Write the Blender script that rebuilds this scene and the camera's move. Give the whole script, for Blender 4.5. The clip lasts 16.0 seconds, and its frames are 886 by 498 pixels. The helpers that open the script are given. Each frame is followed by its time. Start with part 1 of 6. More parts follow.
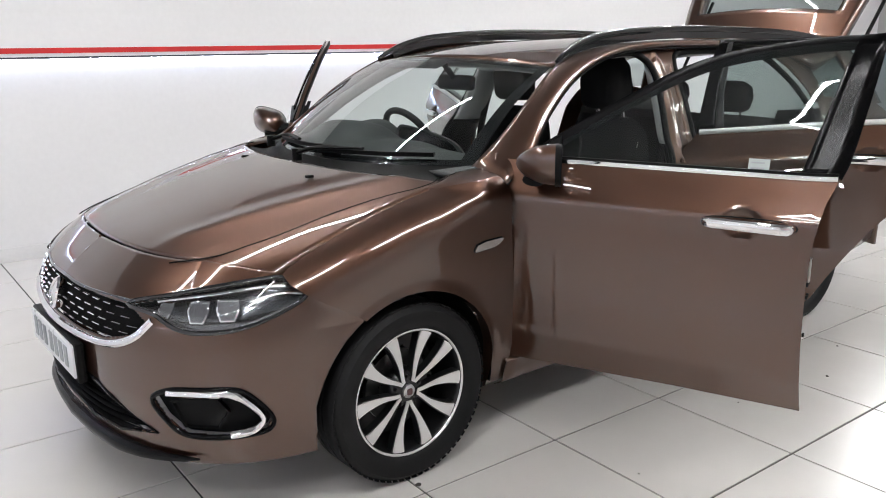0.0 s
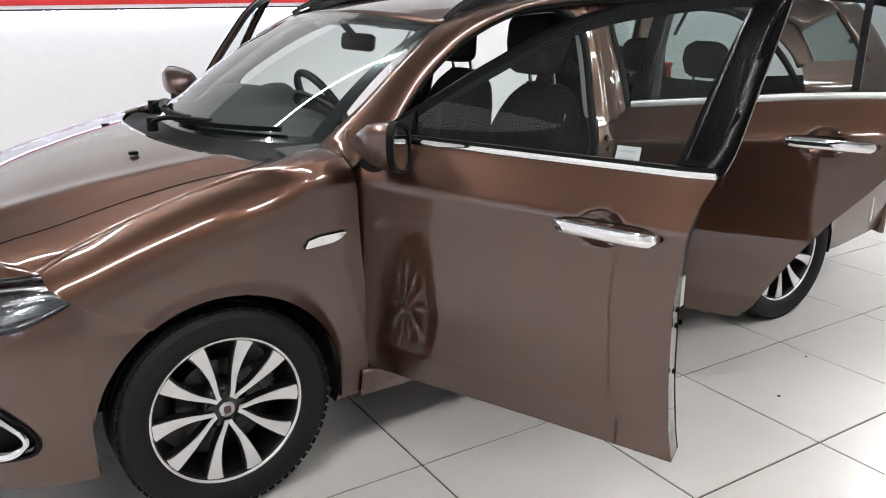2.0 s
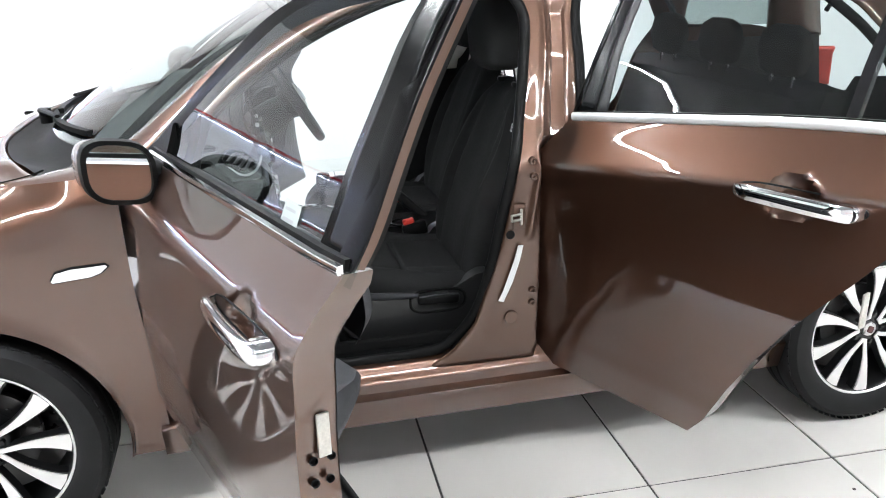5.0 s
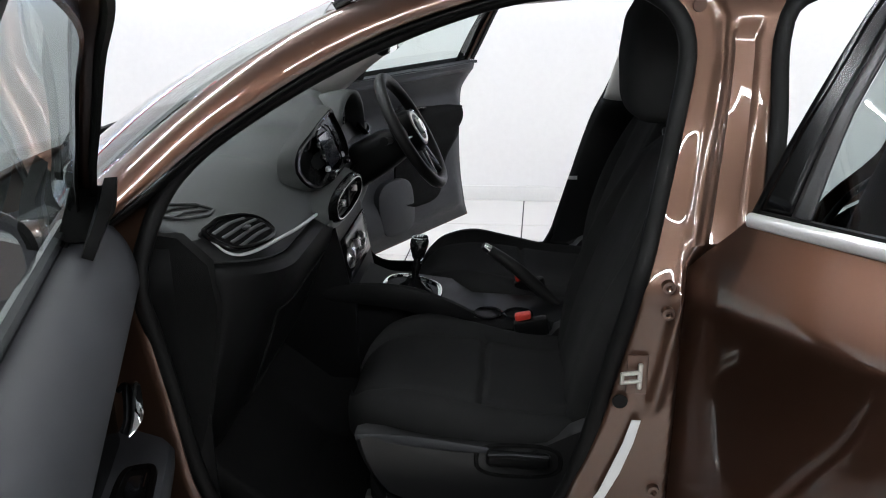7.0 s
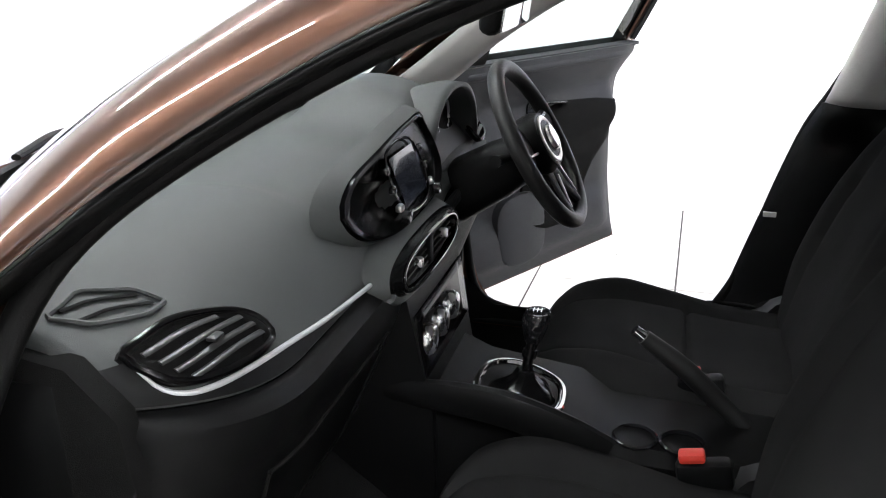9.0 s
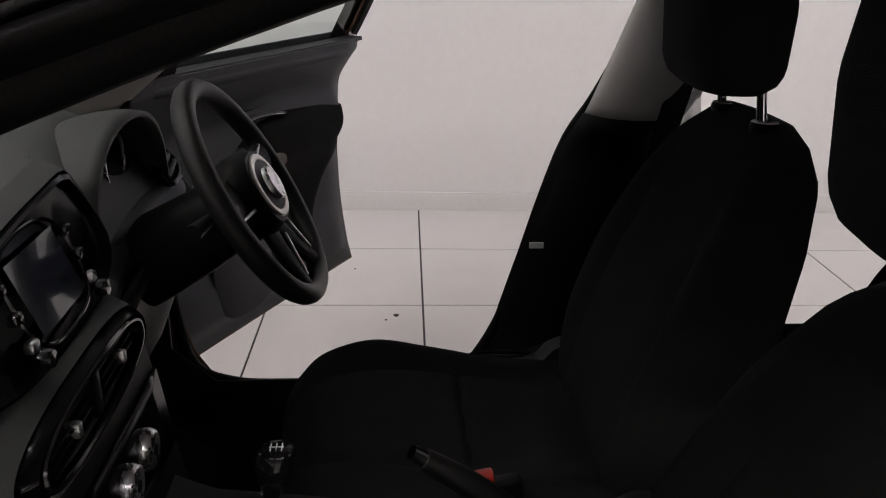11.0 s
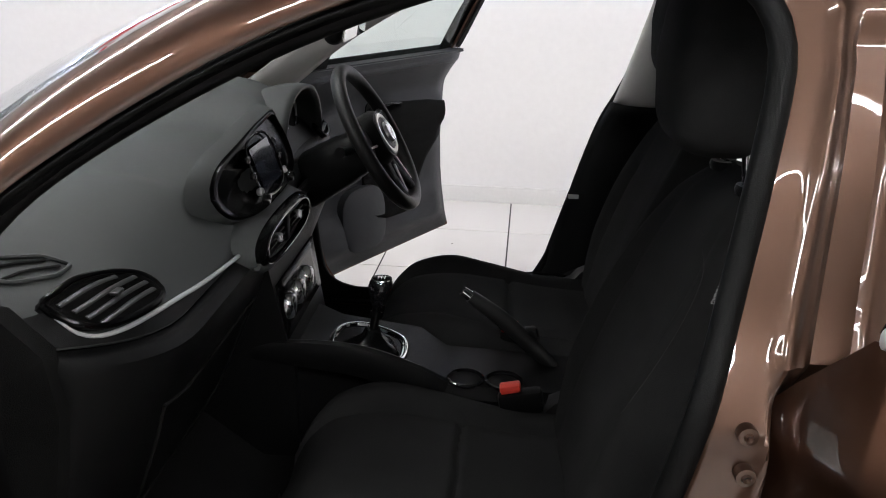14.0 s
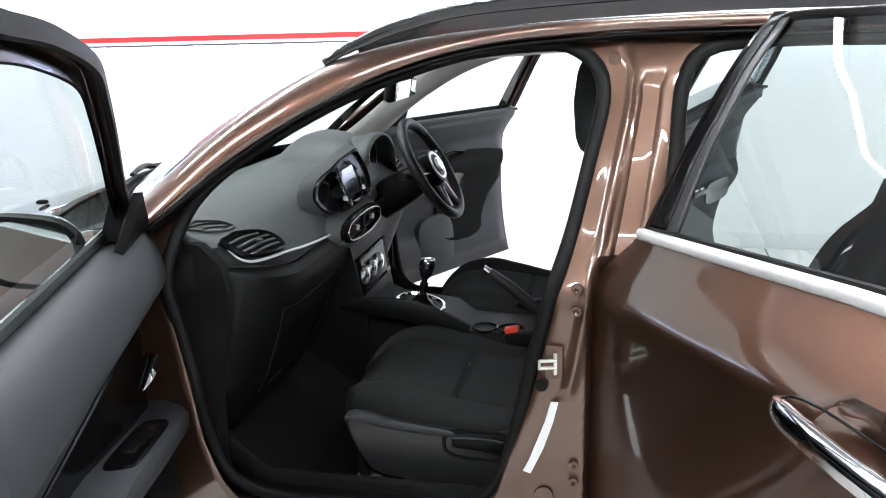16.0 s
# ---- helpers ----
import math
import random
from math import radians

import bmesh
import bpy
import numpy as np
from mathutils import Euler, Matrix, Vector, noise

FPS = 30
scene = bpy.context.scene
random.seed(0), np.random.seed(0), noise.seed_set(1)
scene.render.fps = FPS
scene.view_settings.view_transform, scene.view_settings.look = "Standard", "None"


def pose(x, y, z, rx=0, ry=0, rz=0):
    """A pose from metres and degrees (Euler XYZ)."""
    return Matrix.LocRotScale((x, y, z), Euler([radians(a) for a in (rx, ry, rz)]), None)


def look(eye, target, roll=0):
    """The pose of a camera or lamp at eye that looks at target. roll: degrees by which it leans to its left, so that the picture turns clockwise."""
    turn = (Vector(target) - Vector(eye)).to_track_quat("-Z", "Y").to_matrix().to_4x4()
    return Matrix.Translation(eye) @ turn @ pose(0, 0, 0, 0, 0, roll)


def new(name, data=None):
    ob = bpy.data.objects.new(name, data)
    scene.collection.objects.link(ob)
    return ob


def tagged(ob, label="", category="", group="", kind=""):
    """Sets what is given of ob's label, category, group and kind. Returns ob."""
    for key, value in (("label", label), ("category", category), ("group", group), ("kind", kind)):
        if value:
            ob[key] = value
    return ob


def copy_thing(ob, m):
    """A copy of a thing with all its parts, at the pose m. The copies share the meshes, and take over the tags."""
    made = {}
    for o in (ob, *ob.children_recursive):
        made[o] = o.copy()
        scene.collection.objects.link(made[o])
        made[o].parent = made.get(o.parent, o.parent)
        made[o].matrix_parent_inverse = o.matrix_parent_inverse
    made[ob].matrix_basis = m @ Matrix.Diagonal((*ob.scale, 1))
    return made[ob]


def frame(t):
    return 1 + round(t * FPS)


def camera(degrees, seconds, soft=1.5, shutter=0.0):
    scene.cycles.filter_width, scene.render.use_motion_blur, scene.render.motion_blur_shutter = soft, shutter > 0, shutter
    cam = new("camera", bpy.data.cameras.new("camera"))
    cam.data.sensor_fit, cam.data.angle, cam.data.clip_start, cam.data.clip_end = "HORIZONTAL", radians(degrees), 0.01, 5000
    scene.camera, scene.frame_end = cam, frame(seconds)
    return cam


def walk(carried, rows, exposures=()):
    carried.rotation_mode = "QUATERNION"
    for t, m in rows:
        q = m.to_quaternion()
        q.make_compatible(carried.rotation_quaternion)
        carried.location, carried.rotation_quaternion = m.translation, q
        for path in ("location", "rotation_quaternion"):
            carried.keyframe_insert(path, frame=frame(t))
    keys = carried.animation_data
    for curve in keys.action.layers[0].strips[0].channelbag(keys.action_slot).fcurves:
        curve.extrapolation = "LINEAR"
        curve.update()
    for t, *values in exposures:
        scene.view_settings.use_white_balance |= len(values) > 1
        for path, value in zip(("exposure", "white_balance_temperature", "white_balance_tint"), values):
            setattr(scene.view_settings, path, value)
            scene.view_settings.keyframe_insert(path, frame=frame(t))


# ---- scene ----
# ---------------------------------------------------------------- camera and walk
cam = camera(57.3, 16.0, soft=1.0)
PATH = [
    (0, (-1.499, -2.92, 1.47), (-0.291, -1.405, 0.974), -0.5),
    (0.5, (-1.32, -2.881, 1.461), (-0.087, -1.392, 0.947), 0.1),
    (1, (-1.117, -2.833, 1.457), (0.105, -1.348, 0.909), 0.9),
    (1.5, (-0.885, -2.894, 1.461), (0.262, -1.355, 0.898), -0.2),
    (2, (-0.636, -2.963, 1.465), (0.414, -1.369, 0.866), -0.4),
    (2.5, (-0.39, -2.935, 1.444), (0.591, -1.303, 0.833), -1.0),
    (3, (-0.152, -2.944, 1.451), (0.729, -1.264, 0.819), -1.8),
    (3.5, (0.098, -3.028, 1.457), (0.817, -1.27, 0.83), -2.1),
    (3.7, (0.191, -3.047, 1.469), (0.895, -1.288, 0.827), -1.7),
    (5.8, (1.048, -2.574, 1.465), (1.239, -0.701, 0.79), -1.3),
    (6, (1.095, -2.48, 1.447), (1.248, -0.607, 0.763), -1.1),
    (6.5, (1.114, -2.26, 1.464), (1.225, -0.373, 0.812), -1.0),
    (7, (1.228, -2.069, 1.437), (1.061, -0.182, 0.796), -0.6),
    (7.5, (1.29, -1.89, 1.455), (0.894, -0.044, 0.795), 0.6),
    (8, (1.264, -1.648, 1.416), (0.773, 0.164, 0.725), 0.3),
    (8.2, (1.244, -1.589, 1.404), (0.724, 0.215, 0.716), -0.5),
    (10.3, (1.11, -0.91, 1.361), (0.892, 0.943, 0.64), 0.6),
    (10.5, (1.106, -0.882, 1.363), (0.996, 0.979, 0.637), 0.8),
    (11, (1.116, -0.858, 1.372), (1.266, 0.998, 0.642), 1.3),
    (11.5, (1.136, -0.866, 1.384), (1.478, 0.967, 0.661), 1.6),
    (12, (1.178, -0.917, 1.399), (1.547, 0.92, 0.7), 1.4),
    (12.5, (1.23, -1.049, 1.387), (1.508, 0.817, 0.723), 2.0),
    (13, (1.21, -1.19, 1.373), (1.331, 0.661, 0.626), 2.1),
    (13.5, (1.193, -1.355, 1.378), (1.18, 0.519, 0.681), 1.9),
    (14, (1.215, -1.571, 1.409), (1.091, 0.306, 0.729), 1.5),
    (14.5, (1.304, -1.796, 1.429), (1.054, 0.096, 0.828), 0.7),
    (15, (1.389, -2.008, 1.456), (1.063, -0.123, 0.873), 0.1),
    (15.5, (1.432, -2.218, 1.456), (1.082, -0.325, 0.913), -0.3),
    (16, (1.544, -2.345, 1.453), (1.133, -0.459, 0.929), -1.5),
]
walk(cam, [(t, look(eye, target, roll)) for t, eye, target, roll in PATH], exposures=[
    (0, -1.15, 6600, 11), (2.5, -0.95, 6600, 11), (3.7, -0.75, 6500, 10), (5.8, 0.2, 6300, 8), (6.0, 0.2, 6300, 8), (6.5, -0.9, 6350, 9), (7, -0.8, 6400, 9), (7.5, 0.22, 6400, 9), (8.2, 0.6, 6400, 9),
    (10.3, -1.55, 7000, 16), (11, -1.75, 7100, 18), (11.5, -1.25, 6900, 14), (12, -0.8, 6650, 11), (12.5, -1.2, 6700, 12), (13, -1.4, 6800, 13), (13.5, -1.3, 6800, 13), (14, -1.0, 6700, 12), (14.5, -0.8, 6500, 10), (15.0, -0.34, 6400, 9), (16, 0.1, 6300, 8)])

# ---------------------------------------------------------------- light
world = bpy.data.worlds.new("world")
scene.world = world
world.use_nodes = True
world.node_tree.nodes["Background"].inputs[0].default_value = (0.6, 0.63, 0.7, 1)
world.node_tree.nodes["Background"].inputs[1].default_value = 0.02

# ---------------------------------------------------------------- materials
def material(name, base, rough=0.5, metal=0.0, vary=0.08, grain=60.0, large=3.0, bump=0.0, bump_scale=200.0, coat=0.0, coat_rough=0.03,
             specular=0.5, rough_vary=0.05, sheen=0.0, emit=None, strength=0.0, coat_ior=1.5, piece=0.0, place=False):
    """A surface with variation at two scales, in metres."""
    m = bpy.data.materials.new(name)
    m.use_nodes = True
    nt = m.node_tree
    b = nt.nodes["Principled BSDF"]
    coord = nt.nodes.new("ShaderNodeTexCoord")
    where = nt.nodes.new("ShaderNodeNewGeometry").outputs["Position"] if place else coord.outputs["Object"]
    fine, wide = nt.nodes.new("ShaderNodeTexNoise"), nt.nodes.new("ShaderNodeTexNoise")
    fine.inputs["Scale"].default_value, wide.inputs["Scale"].default_value = grain, large
    fine.inputs["Detail"].default_value, wide.inputs["Detail"].default_value = 3, 4
    for n in (fine, wide):
        nt.links.new(where, n.inputs["Vector"])
    add = nt.nodes.new("ShaderNodeMath")
    add.operation = "ADD"
    nt.links.new(fine.outputs["Fac"], add.inputs[0])
    nt.links.new(wide.outputs["Fac"], add.inputs[1])
    last = add.outputs[0]
    if piece:
        info = nt.nodes.new("ShaderNodeObjectInfo")
        mul = nt.nodes.new("ShaderNodeMath")
        mul.operation = "MULTIPLY_ADD"
        nt.links.new(info.outputs["Random"], mul.inputs[0])
        mul.inputs[1].default_value = piece
        nt.links.new(last, mul.inputs[2])
        last = mul.outputs[0]
    ramp = nt.nodes.new("ShaderNodeMapRange")
    ramp.inputs["From Min"].default_value, ramp.inputs["From Max"].default_value = 0.6, 1.4
    ramp.inputs["To Min"].default_value, ramp.inputs["To Max"].default_value = 1 - vary, 1 + vary
    nt.links.new(last, ramp.inputs["Value"])
    mix = nt.nodes.new("ShaderNodeVectorMath")
    mix.operation = "SCALE"
    mix.inputs[0].default_value = base
    nt.links.new(ramp.outputs[0], mix.inputs["Scale"])
    nt.links.new(mix.outputs[0], b.inputs["Base Color"])
    rr = nt.nodes.new("ShaderNodeMapRange")
    rr.inputs["From Min"].default_value, rr.inputs["From Max"].default_value = 0.6, 1.4
    rr.inputs["To Min"].default_value, rr.inputs["To Max"].default_value = max(rough - rough_vary, 0.0), rough + rough_vary
    nt.links.new(add.outputs[0], rr.inputs["Value"])
    nt.links.new(rr.outputs[0], b.inputs["Roughness"])
    b.inputs["Metallic"].default_value = metal
    b.inputs["Specular IOR Level"].default_value = specular
    b.inputs["Coat Weight"].default_value, b.inputs["Coat Roughness"].default_value = coat, coat_rough
    b.inputs["Coat IOR"].default_value = coat_ior
    b.inputs["Sheen Weight"].default_value = sheen
    if emit:
        b.inputs["Emission Color"].default_value, b.inputs["Emission Strength"].default_value = (*emit, 1), strength
    if bump:
        tex = nt.nodes.new("ShaderNodeTexNoise")
        tex.inputs["Scale"].default_value = bump_scale
        tex.inputs["Detail"].default_value = 2
        nt.links.new(where, tex.inputs["Vector"])
        bn = nt.nodes.new("ShaderNodeBump")
        bn.inputs["Strength"].default_value, bn.inputs["Distance"].default_value = bump, 0.002
        nt.links.new(tex.outputs["Fac"], bn.inputs["Height"])
        nt.links.new(bn.outputs[0], b.inputs["Normal"])
    return m


def glass_material(name, tint, gloss=1.0):
    """A thin pane: clear, tinted, with the reflection that its angle gives."""
    m = bpy.data.materials.new(name)
    m.use_nodes = True
    nt = m.node_tree
    nt.nodes.remove(nt.nodes["Principled BSDF"])
    out = nt.nodes["Material Output"]
    clear, shine, mix, slant = (nt.nodes.new(k) for k in ("ShaderNodeBsdfTransparent", "ShaderNodeBsdfGlossy", "ShaderNodeMixShader", "ShaderNodeLayerWeight"))
    clear.inputs[0].default_value = (*tint, 1)
    shine.inputs["Roughness"].default_value = 0.0
    shine.inputs["Color"].default_value = (gloss, gloss, gloss, 1)
    slant.inputs["Blend"].default_value = 0.5
    steep, fres = nt.nodes.new("ShaderNodeMath"), nt.nodes.new("ShaderNodeMath")
    steep.operation, steep.inputs[1].default_value = "POWER", 5.0
    fres.operation, fres.inputs[1].default_value, fres.inputs[2].default_value = "MULTIPLY_ADD", 0.92, 0.075
    nt.links.new(slant.outputs["Facing"], steep.inputs[0])
    nt.links.new(steep.outputs[0], fres.inputs[0])
    nt.links.new(fres.outputs[0], mix.inputs[0])
    nt.links.new(clear.outputs[0], mix.inputs[1])
    nt.links.new(shine.outputs[0], mix.inputs[2])
    nt.links.new(mix.outputs[0], out.inputs[0])
    return m


PAINT = material("brown_metallic_paint", (0.084, 0.039, 0.0238), 0.37, 0.93, vary=0.10, grain=2500, large=2, coat=1.0, coat_rough=0.008, coat_ior=1.74)
PAINT_IN = material("brown_inner_paint", (0.088, 0.046, 0.030), 0.42, 0.80, vary=0.08, grain=1500, large=4, coat=1.0, coat_rough=0.02)
BLACK_GLOSS = material("black_gloss", (0.008, 0.008, 0.009), 0.12, vary=0.2, coat=0.6)
RUBBER = material("black_rubber", (0.0045, 0.0045, 0.0045), 0.50, specular=0.10, vary=0.2, grain=150, bump=0.15, bump_scale=600)
TYRE = material("tyre_rubber", (0.0085, 0.0085, 0.009), 0.6, specular=0.2, vary=0.25, grain=90, large=9, bump=0.3, bump_scale=300)
PLASTIC = material("dark_grained_plastic", (0.0042, 0.0043, 0.0045), 0.45, specular=0.11, vary=0.15, grain=300, bump=0.25, bump_scale=1400)
DASH = material("charcoal_soft_dash", (0.038, 0.0415, 0.041), 0.55, specular=0.3, vary=0.12, grain=300, large=5, bump=0.25, bump_scale=1200)
DOOR_TRIM = material("slate_door_trim", (0.022, 0.023, 0.0265), 0.55, specular=0.28, vary=0.12, grain=300, large=5, bump=0.25, bump_scale=1200)
CLOTH = material("black_seat_cloth", (0.0150, 0.0150, 0.0151), 0.9, vary=0.3, grain=700, large=12, bump=0.55, bump_scale=900, specular=0.06)
CARPET = material("black_carpet", (0.004, 0.004, 0.004), 0.95, vary=0.3, grain=400, bump=0.6, bump_scale=700, specular=0.15)
LINING = material("light_grey_lining", (0.50, 0.49, 0.47), 0.8, vary=0.06, grain=400, bump=0.2, bump_scale=900, specular=0.2)
TRIM_SILVER = material("matt_silver_paint", (0.50, 0.51, 0.52), 0.42, 0.35, vary=0.04)
PIANO = material("deep_black_plastic", (0.0025, 0.0025, 0.0027), 0.18, specular=0.12, vary=0.06, grain=60, rough_vary=0.02)
SHIELD = material("smooth_dark_grey_plastic", (0.015, 0.015, 0.0155), 0.38, specular=0.35, vary=0.1, grain=300)
EMBLEM = material("dark_red_enamel", (0.075, 0.028, 0.028), 0.3, vary=0.1)
CHROME = material("chrome", (0.86, 0.86, 0.87), 0.06, 1.0, vary=0.03, rough_vary=0.02)
SATIN = material("satin_silver", (0.62, 0.62, 0.63), 0.28, 1.0, vary=0.05)
MACHINED = material("machined_alloy", (0.78, 0.77, 0.76), 0.34, 0.6, vary=0.03, grain=30, rough_vary=0.06)
RIM_BLACK = material("dark_wheel_paint", (0.006, 0.006, 0.0065), 0.3, vary=0.2, coat=0.2)
LAMP_GREY = material("headlamp_reflector", (0.22, 0.23, 0.245), 0.18, 0.8, vary=0.2, grain=40, rough_vary=0.08)
LAMP_CLEAR = material("bright_lamp_bowl", (0.85, 0.87, 0.9), 0.08, 1.0, vary=0.1)
LEATHER = material("black_leather", (0.010, 0.010, 0.010), 0.45, specular=0.3, vary=0.2, grain=300, bump=0.3, bump_scale=500)
RED = material("red_plastic", (0.62, 0.045, 0.03), 0.4, vary=0.06)
WHITE_LABEL = material("white_label", (0.64, 0.65, 0.64), 0.5, vary=0.03)
PLATE = material("white_number_plate", (0.75, 0.76, 0.78), 0.3, vary=0.04)
STICKER = material("faded_sticker", (0.42, 0.47, 0.45), 0.4, vary=0.05)
GREY_BAR = material("grey_print", (0.35, 0.37, 0.38), 0.5, vary=0.05)
STEEL = material("zinc_steel", (0.55, 0.54, 0.50), 0.35, 0.9, vary=0.2, grain=200)
SCREEN = material("display_screen", (0.03, 0.035, 0.05), 0.12, vary=0.1, coat=0.5)
GLASS = glass_material("tinted_glass", (0.72, 0.80, 0.78))
GLASS_DARK = glass_material("privacy_glass", (0.42, 0.48, 0.47))
CLEAR = glass_material("lamp_lens", (0.88, 0.89, 0.9))
MIRROR = material("mirror_glass", (0.9, 0.92, 0.93), 0.01, 1.0, vary=0.0, rough_vary=0.0)

WALL = material("white_wall_paint", (0.80, 0.79, 0.79), 0.6, vary=0.03, grain=25, large=0.8, bump=0.08, bump_scale=60)
CEILING = material("grey_ceiling", (0.20, 0.20, 0.205), 0.8, vary=0.04, large=0.7)
# grey for the walls out of view, lowered to darken reflections and fill
WALL_UNSEEN = material("unseen_wall_grey", (0.45, 0.45, 0.45), 0.6, vary=0.04, large=0.8)
STRIPE_RED = material("red_stripe", (0.62, 0.02, 0.02), 0.4, vary=0.06, large=1.5)
STRIPE_BLACK = material("black_stripe", (0.012, 0.012, 0.014), 0.4, vary=0.1)
SKIRTING = material("white_skirting", (0.74, 0.73, 0.72), 0.5, vary=0.04)
TILE = material("white_porcelain_tile", (0.73, 0.70, 0.665), 0.22, vary=0.03, grain=5, large=1.1, rough_vary=0.03, piece=0.5, place=True)
GROUT = material("grey_grout", (0.06, 0.055, 0.052), 0.85, vary=0.2)
LED = material("led_strip", (0.9, 0.9, 0.9), 0.5, vary=0.0, emit=(0.965, 0.985, 1.0), strength=500.0)
LED_BLUE = material("cool_led_strip", (0.9, 0.9, 0.9), 0.5, vary=0.0, emit=(0.55, 0.66, 1.0), strength=95.0)
DEBRIS = material("dark_crumb", (0.06, 0.05, 0.045), 0.8)

# ---------------------------------------------------------------- mesh helpers
def part(name, bm, mat, parent=None, label="", m=None, smooth=True, thick=0.0):
    """Links a bmesh as one object under a thing or part."""
    me = bpy.data.meshes.new(name)
    bmesh.ops.recalc_face_normals(bm, faces=bm.faces[:])
    bm.to_mesh(me)
    bm.free()
    me.materials.append(mat)
    if smooth:
        me.shade_smooth()
        me.set_sharp_from_angle(angle=radians(38))
    ob = new(name, me)
    if parent:
        ob.parent = parent
    if m is not None:
        ob.matrix_basis = m
    if label:
        ob["label"] = label
    if thick:
        mod = ob.modifiers.new("thickness", "SOLIDIFY")
        mod.thickness, mod.offset = abs(thick), -1 if thick > 0 else 1
    return ob


def grid(fn, nu, nv, bm=None, keep=None, wrap=False):
    """A sheet of points fn(u, v), u and v from 0 to 1. keep(u, v): whether a face stays. wrap: closed in u."""
    bm = bm or bmesh.new()
    rows = [[bm.verts.new(fn(i / nu, j / nv)) for j in range(nv + 1)] for i in range(nu if wrap else nu + 1)]
    for i in range(nu):
        a, b = rows[i], rows[(i + 1) % len(rows)]
        for j in range(nv):
            if keep is None or keep((i + 0.5) / nu, (j + 0.5) / nv):
                bm.faces.new((a[j], b[j], b[j + 1], a[j + 1]))
    loose = [v for v in bm.verts if not v.link_faces]
    bmesh.ops.delete(bm, geom=loose, context="VERTS")
    return bm


def shell(outer, inner, nu, nv):
    """A closed body between two sheets."""
    bm = bmesh.new()
    A = [[bm.verts.new(outer(i / nu, j / nv)) for j in range(nv + 1)] for i in range(nu + 1)]
    B = [[bm.verts.new(inner(i / nu, j / nv)) for j in range(nv + 1)] for i in range(nu + 1)]
    for i in range(nu):
        for j in range(nv):
            bm.faces.new((A[i][j], A[i + 1][j], A[i + 1][j + 1], A[i][j + 1]))
            bm.faces.new((B[i][j], B[i][j + 1], B[i + 1][j + 1], B[i + 1][j]))
    for i in range(nu):
        bm.faces.new((A[i][0], B[i][0], B[i + 1][0], A[i + 1][0]))
        bm.faces.new((A[i][nv], A[i + 1][nv], B[i + 1][nv], B[i][nv]))
    for j in range(nv):
        bm.faces.new((A[0][j], A[0][j + 1], B[0][j + 1], B[0][j]))
        bm.faces.new((A[nu][j], B[nu][j], B[nu][j + 1], A[nu][j + 1]))
    return bm


def spline(points, n):
    """n + 1 points of a smooth curve through the given ones, at even lengths."""
    P = [Vector(p) for p in points]
    P = [2 * P[0] - P[1], *P, 2 * P[-1] - P[-2]]
    dense = []
    for a, b, c, d in zip(P, P[1:], P[2:], P[3:]):
        for k in range(12):
            t = k / 12
            dense.append(0.5 * (2 * b + (c - a) * t + (2 * a - 5 * b + 4 * c - d) * t * t + (3 * b - a - 3 * c + d) * t ** 3))
    dense.append(P[-2])
    far = np.r_[0, np.cumsum([(q - p).length for p, q in zip(dense, dense[1:])])]
    at = np.linspace(0, far[-1], n + 1)
    return [Vector(v) for v in np.stack([np.interp(at, far, [p[k] for p in dense]) for k in range(3)], 1)]


def loop_spline(points, n):
    P = [Vector(p) for p in points]
    m = len(P)
    s = spline(P[-3:] + P + P[:3], (m + 5) * 24)
    # cut out one turn
    a = min(range(len(s) // 2), key=lambda i: (s[i] - P[0]).length)
    b = min(range(len(s) // 2, len(s)), key=lambda i: (s[i] - P[0]).length)
    turn = s[a:b]
    far = np.linspace(0, len(turn), n, endpoint=False).astype(int)
    return [turn[i] for i in far]


def sweep(path, section, closed=False, up=(0, 0, 1), bm=None, scale=None, cap=True):
    """A section [(sideways, upwards), ...] drawn along a path. scale(k): its size along the way."""
    bm = bm or bmesh.new()
    path = [Vector(p) for p in path]
    n, rings = len(path), []
    for i, p in enumerate(path):
        a, b = (path[i - 1], path[(i + 1) % n]) if closed else (path[max(i - 1, 0)], path[min(i + 1, n - 1)])
        d = (b - a).normalized()
        side = d.cross(Vector(up) if not callable(up) else Vector(up(i / max(n - 1, 1)))).normalized()
        top = side.cross(d)
        k = scale(i / (n - 1)) if scale else 1.0
        rings.append([bm.verts.new(p + side * (x * k) + top * (y * k)) for x, y in section])
    m = len(section)
    for i in range(n if closed else n - 1):
        A, B = rings[i], rings[(i + 1) % n]
        for j in range(m):
            bm.faces.new((A[j], A[(j + 1) % m], B[(j + 1) % m], B[j]))
    if not closed and cap:
        bm.faces.new(rings[0][::-1])
        bm.faces.new(rings[-1])
    return bm


def oval(a, b, n=12, power=2.0):
    out = []
    for i in range(n):
        t = 2 * math.pi * i / n
        c, s = math.cos(t), math.sin(t)
        out.append((a * math.copysign(abs(c) ** (2 / power), c), b * math.copysign(abs(s) ** (2 / power), s)))
    return out


def box(size, at=(0, 0, 0), bevel=0.0, turn=None, bm=None, seg=2):
    own = bmesh.new()
    bmesh.ops.create_cube(own, size=1)
    for v in own.verts:
        v.co = Vector((v.co.x * size[0], v.co.y * size[1], v.co.z * size[2]))
    if bevel:
        bmesh.ops.bevel(own, geom=own.edges[:], offset=bevel, segments=seg, affect="EDGES", profile=0.5)
    m = Matrix.Translation(at) @ (turn.to_4x4() if turn else Matrix.Identity(4))
    bmesh.ops.transform(own, matrix=m, verts=own.verts)
    if bm is None:
        return own
    return join(bm, own)


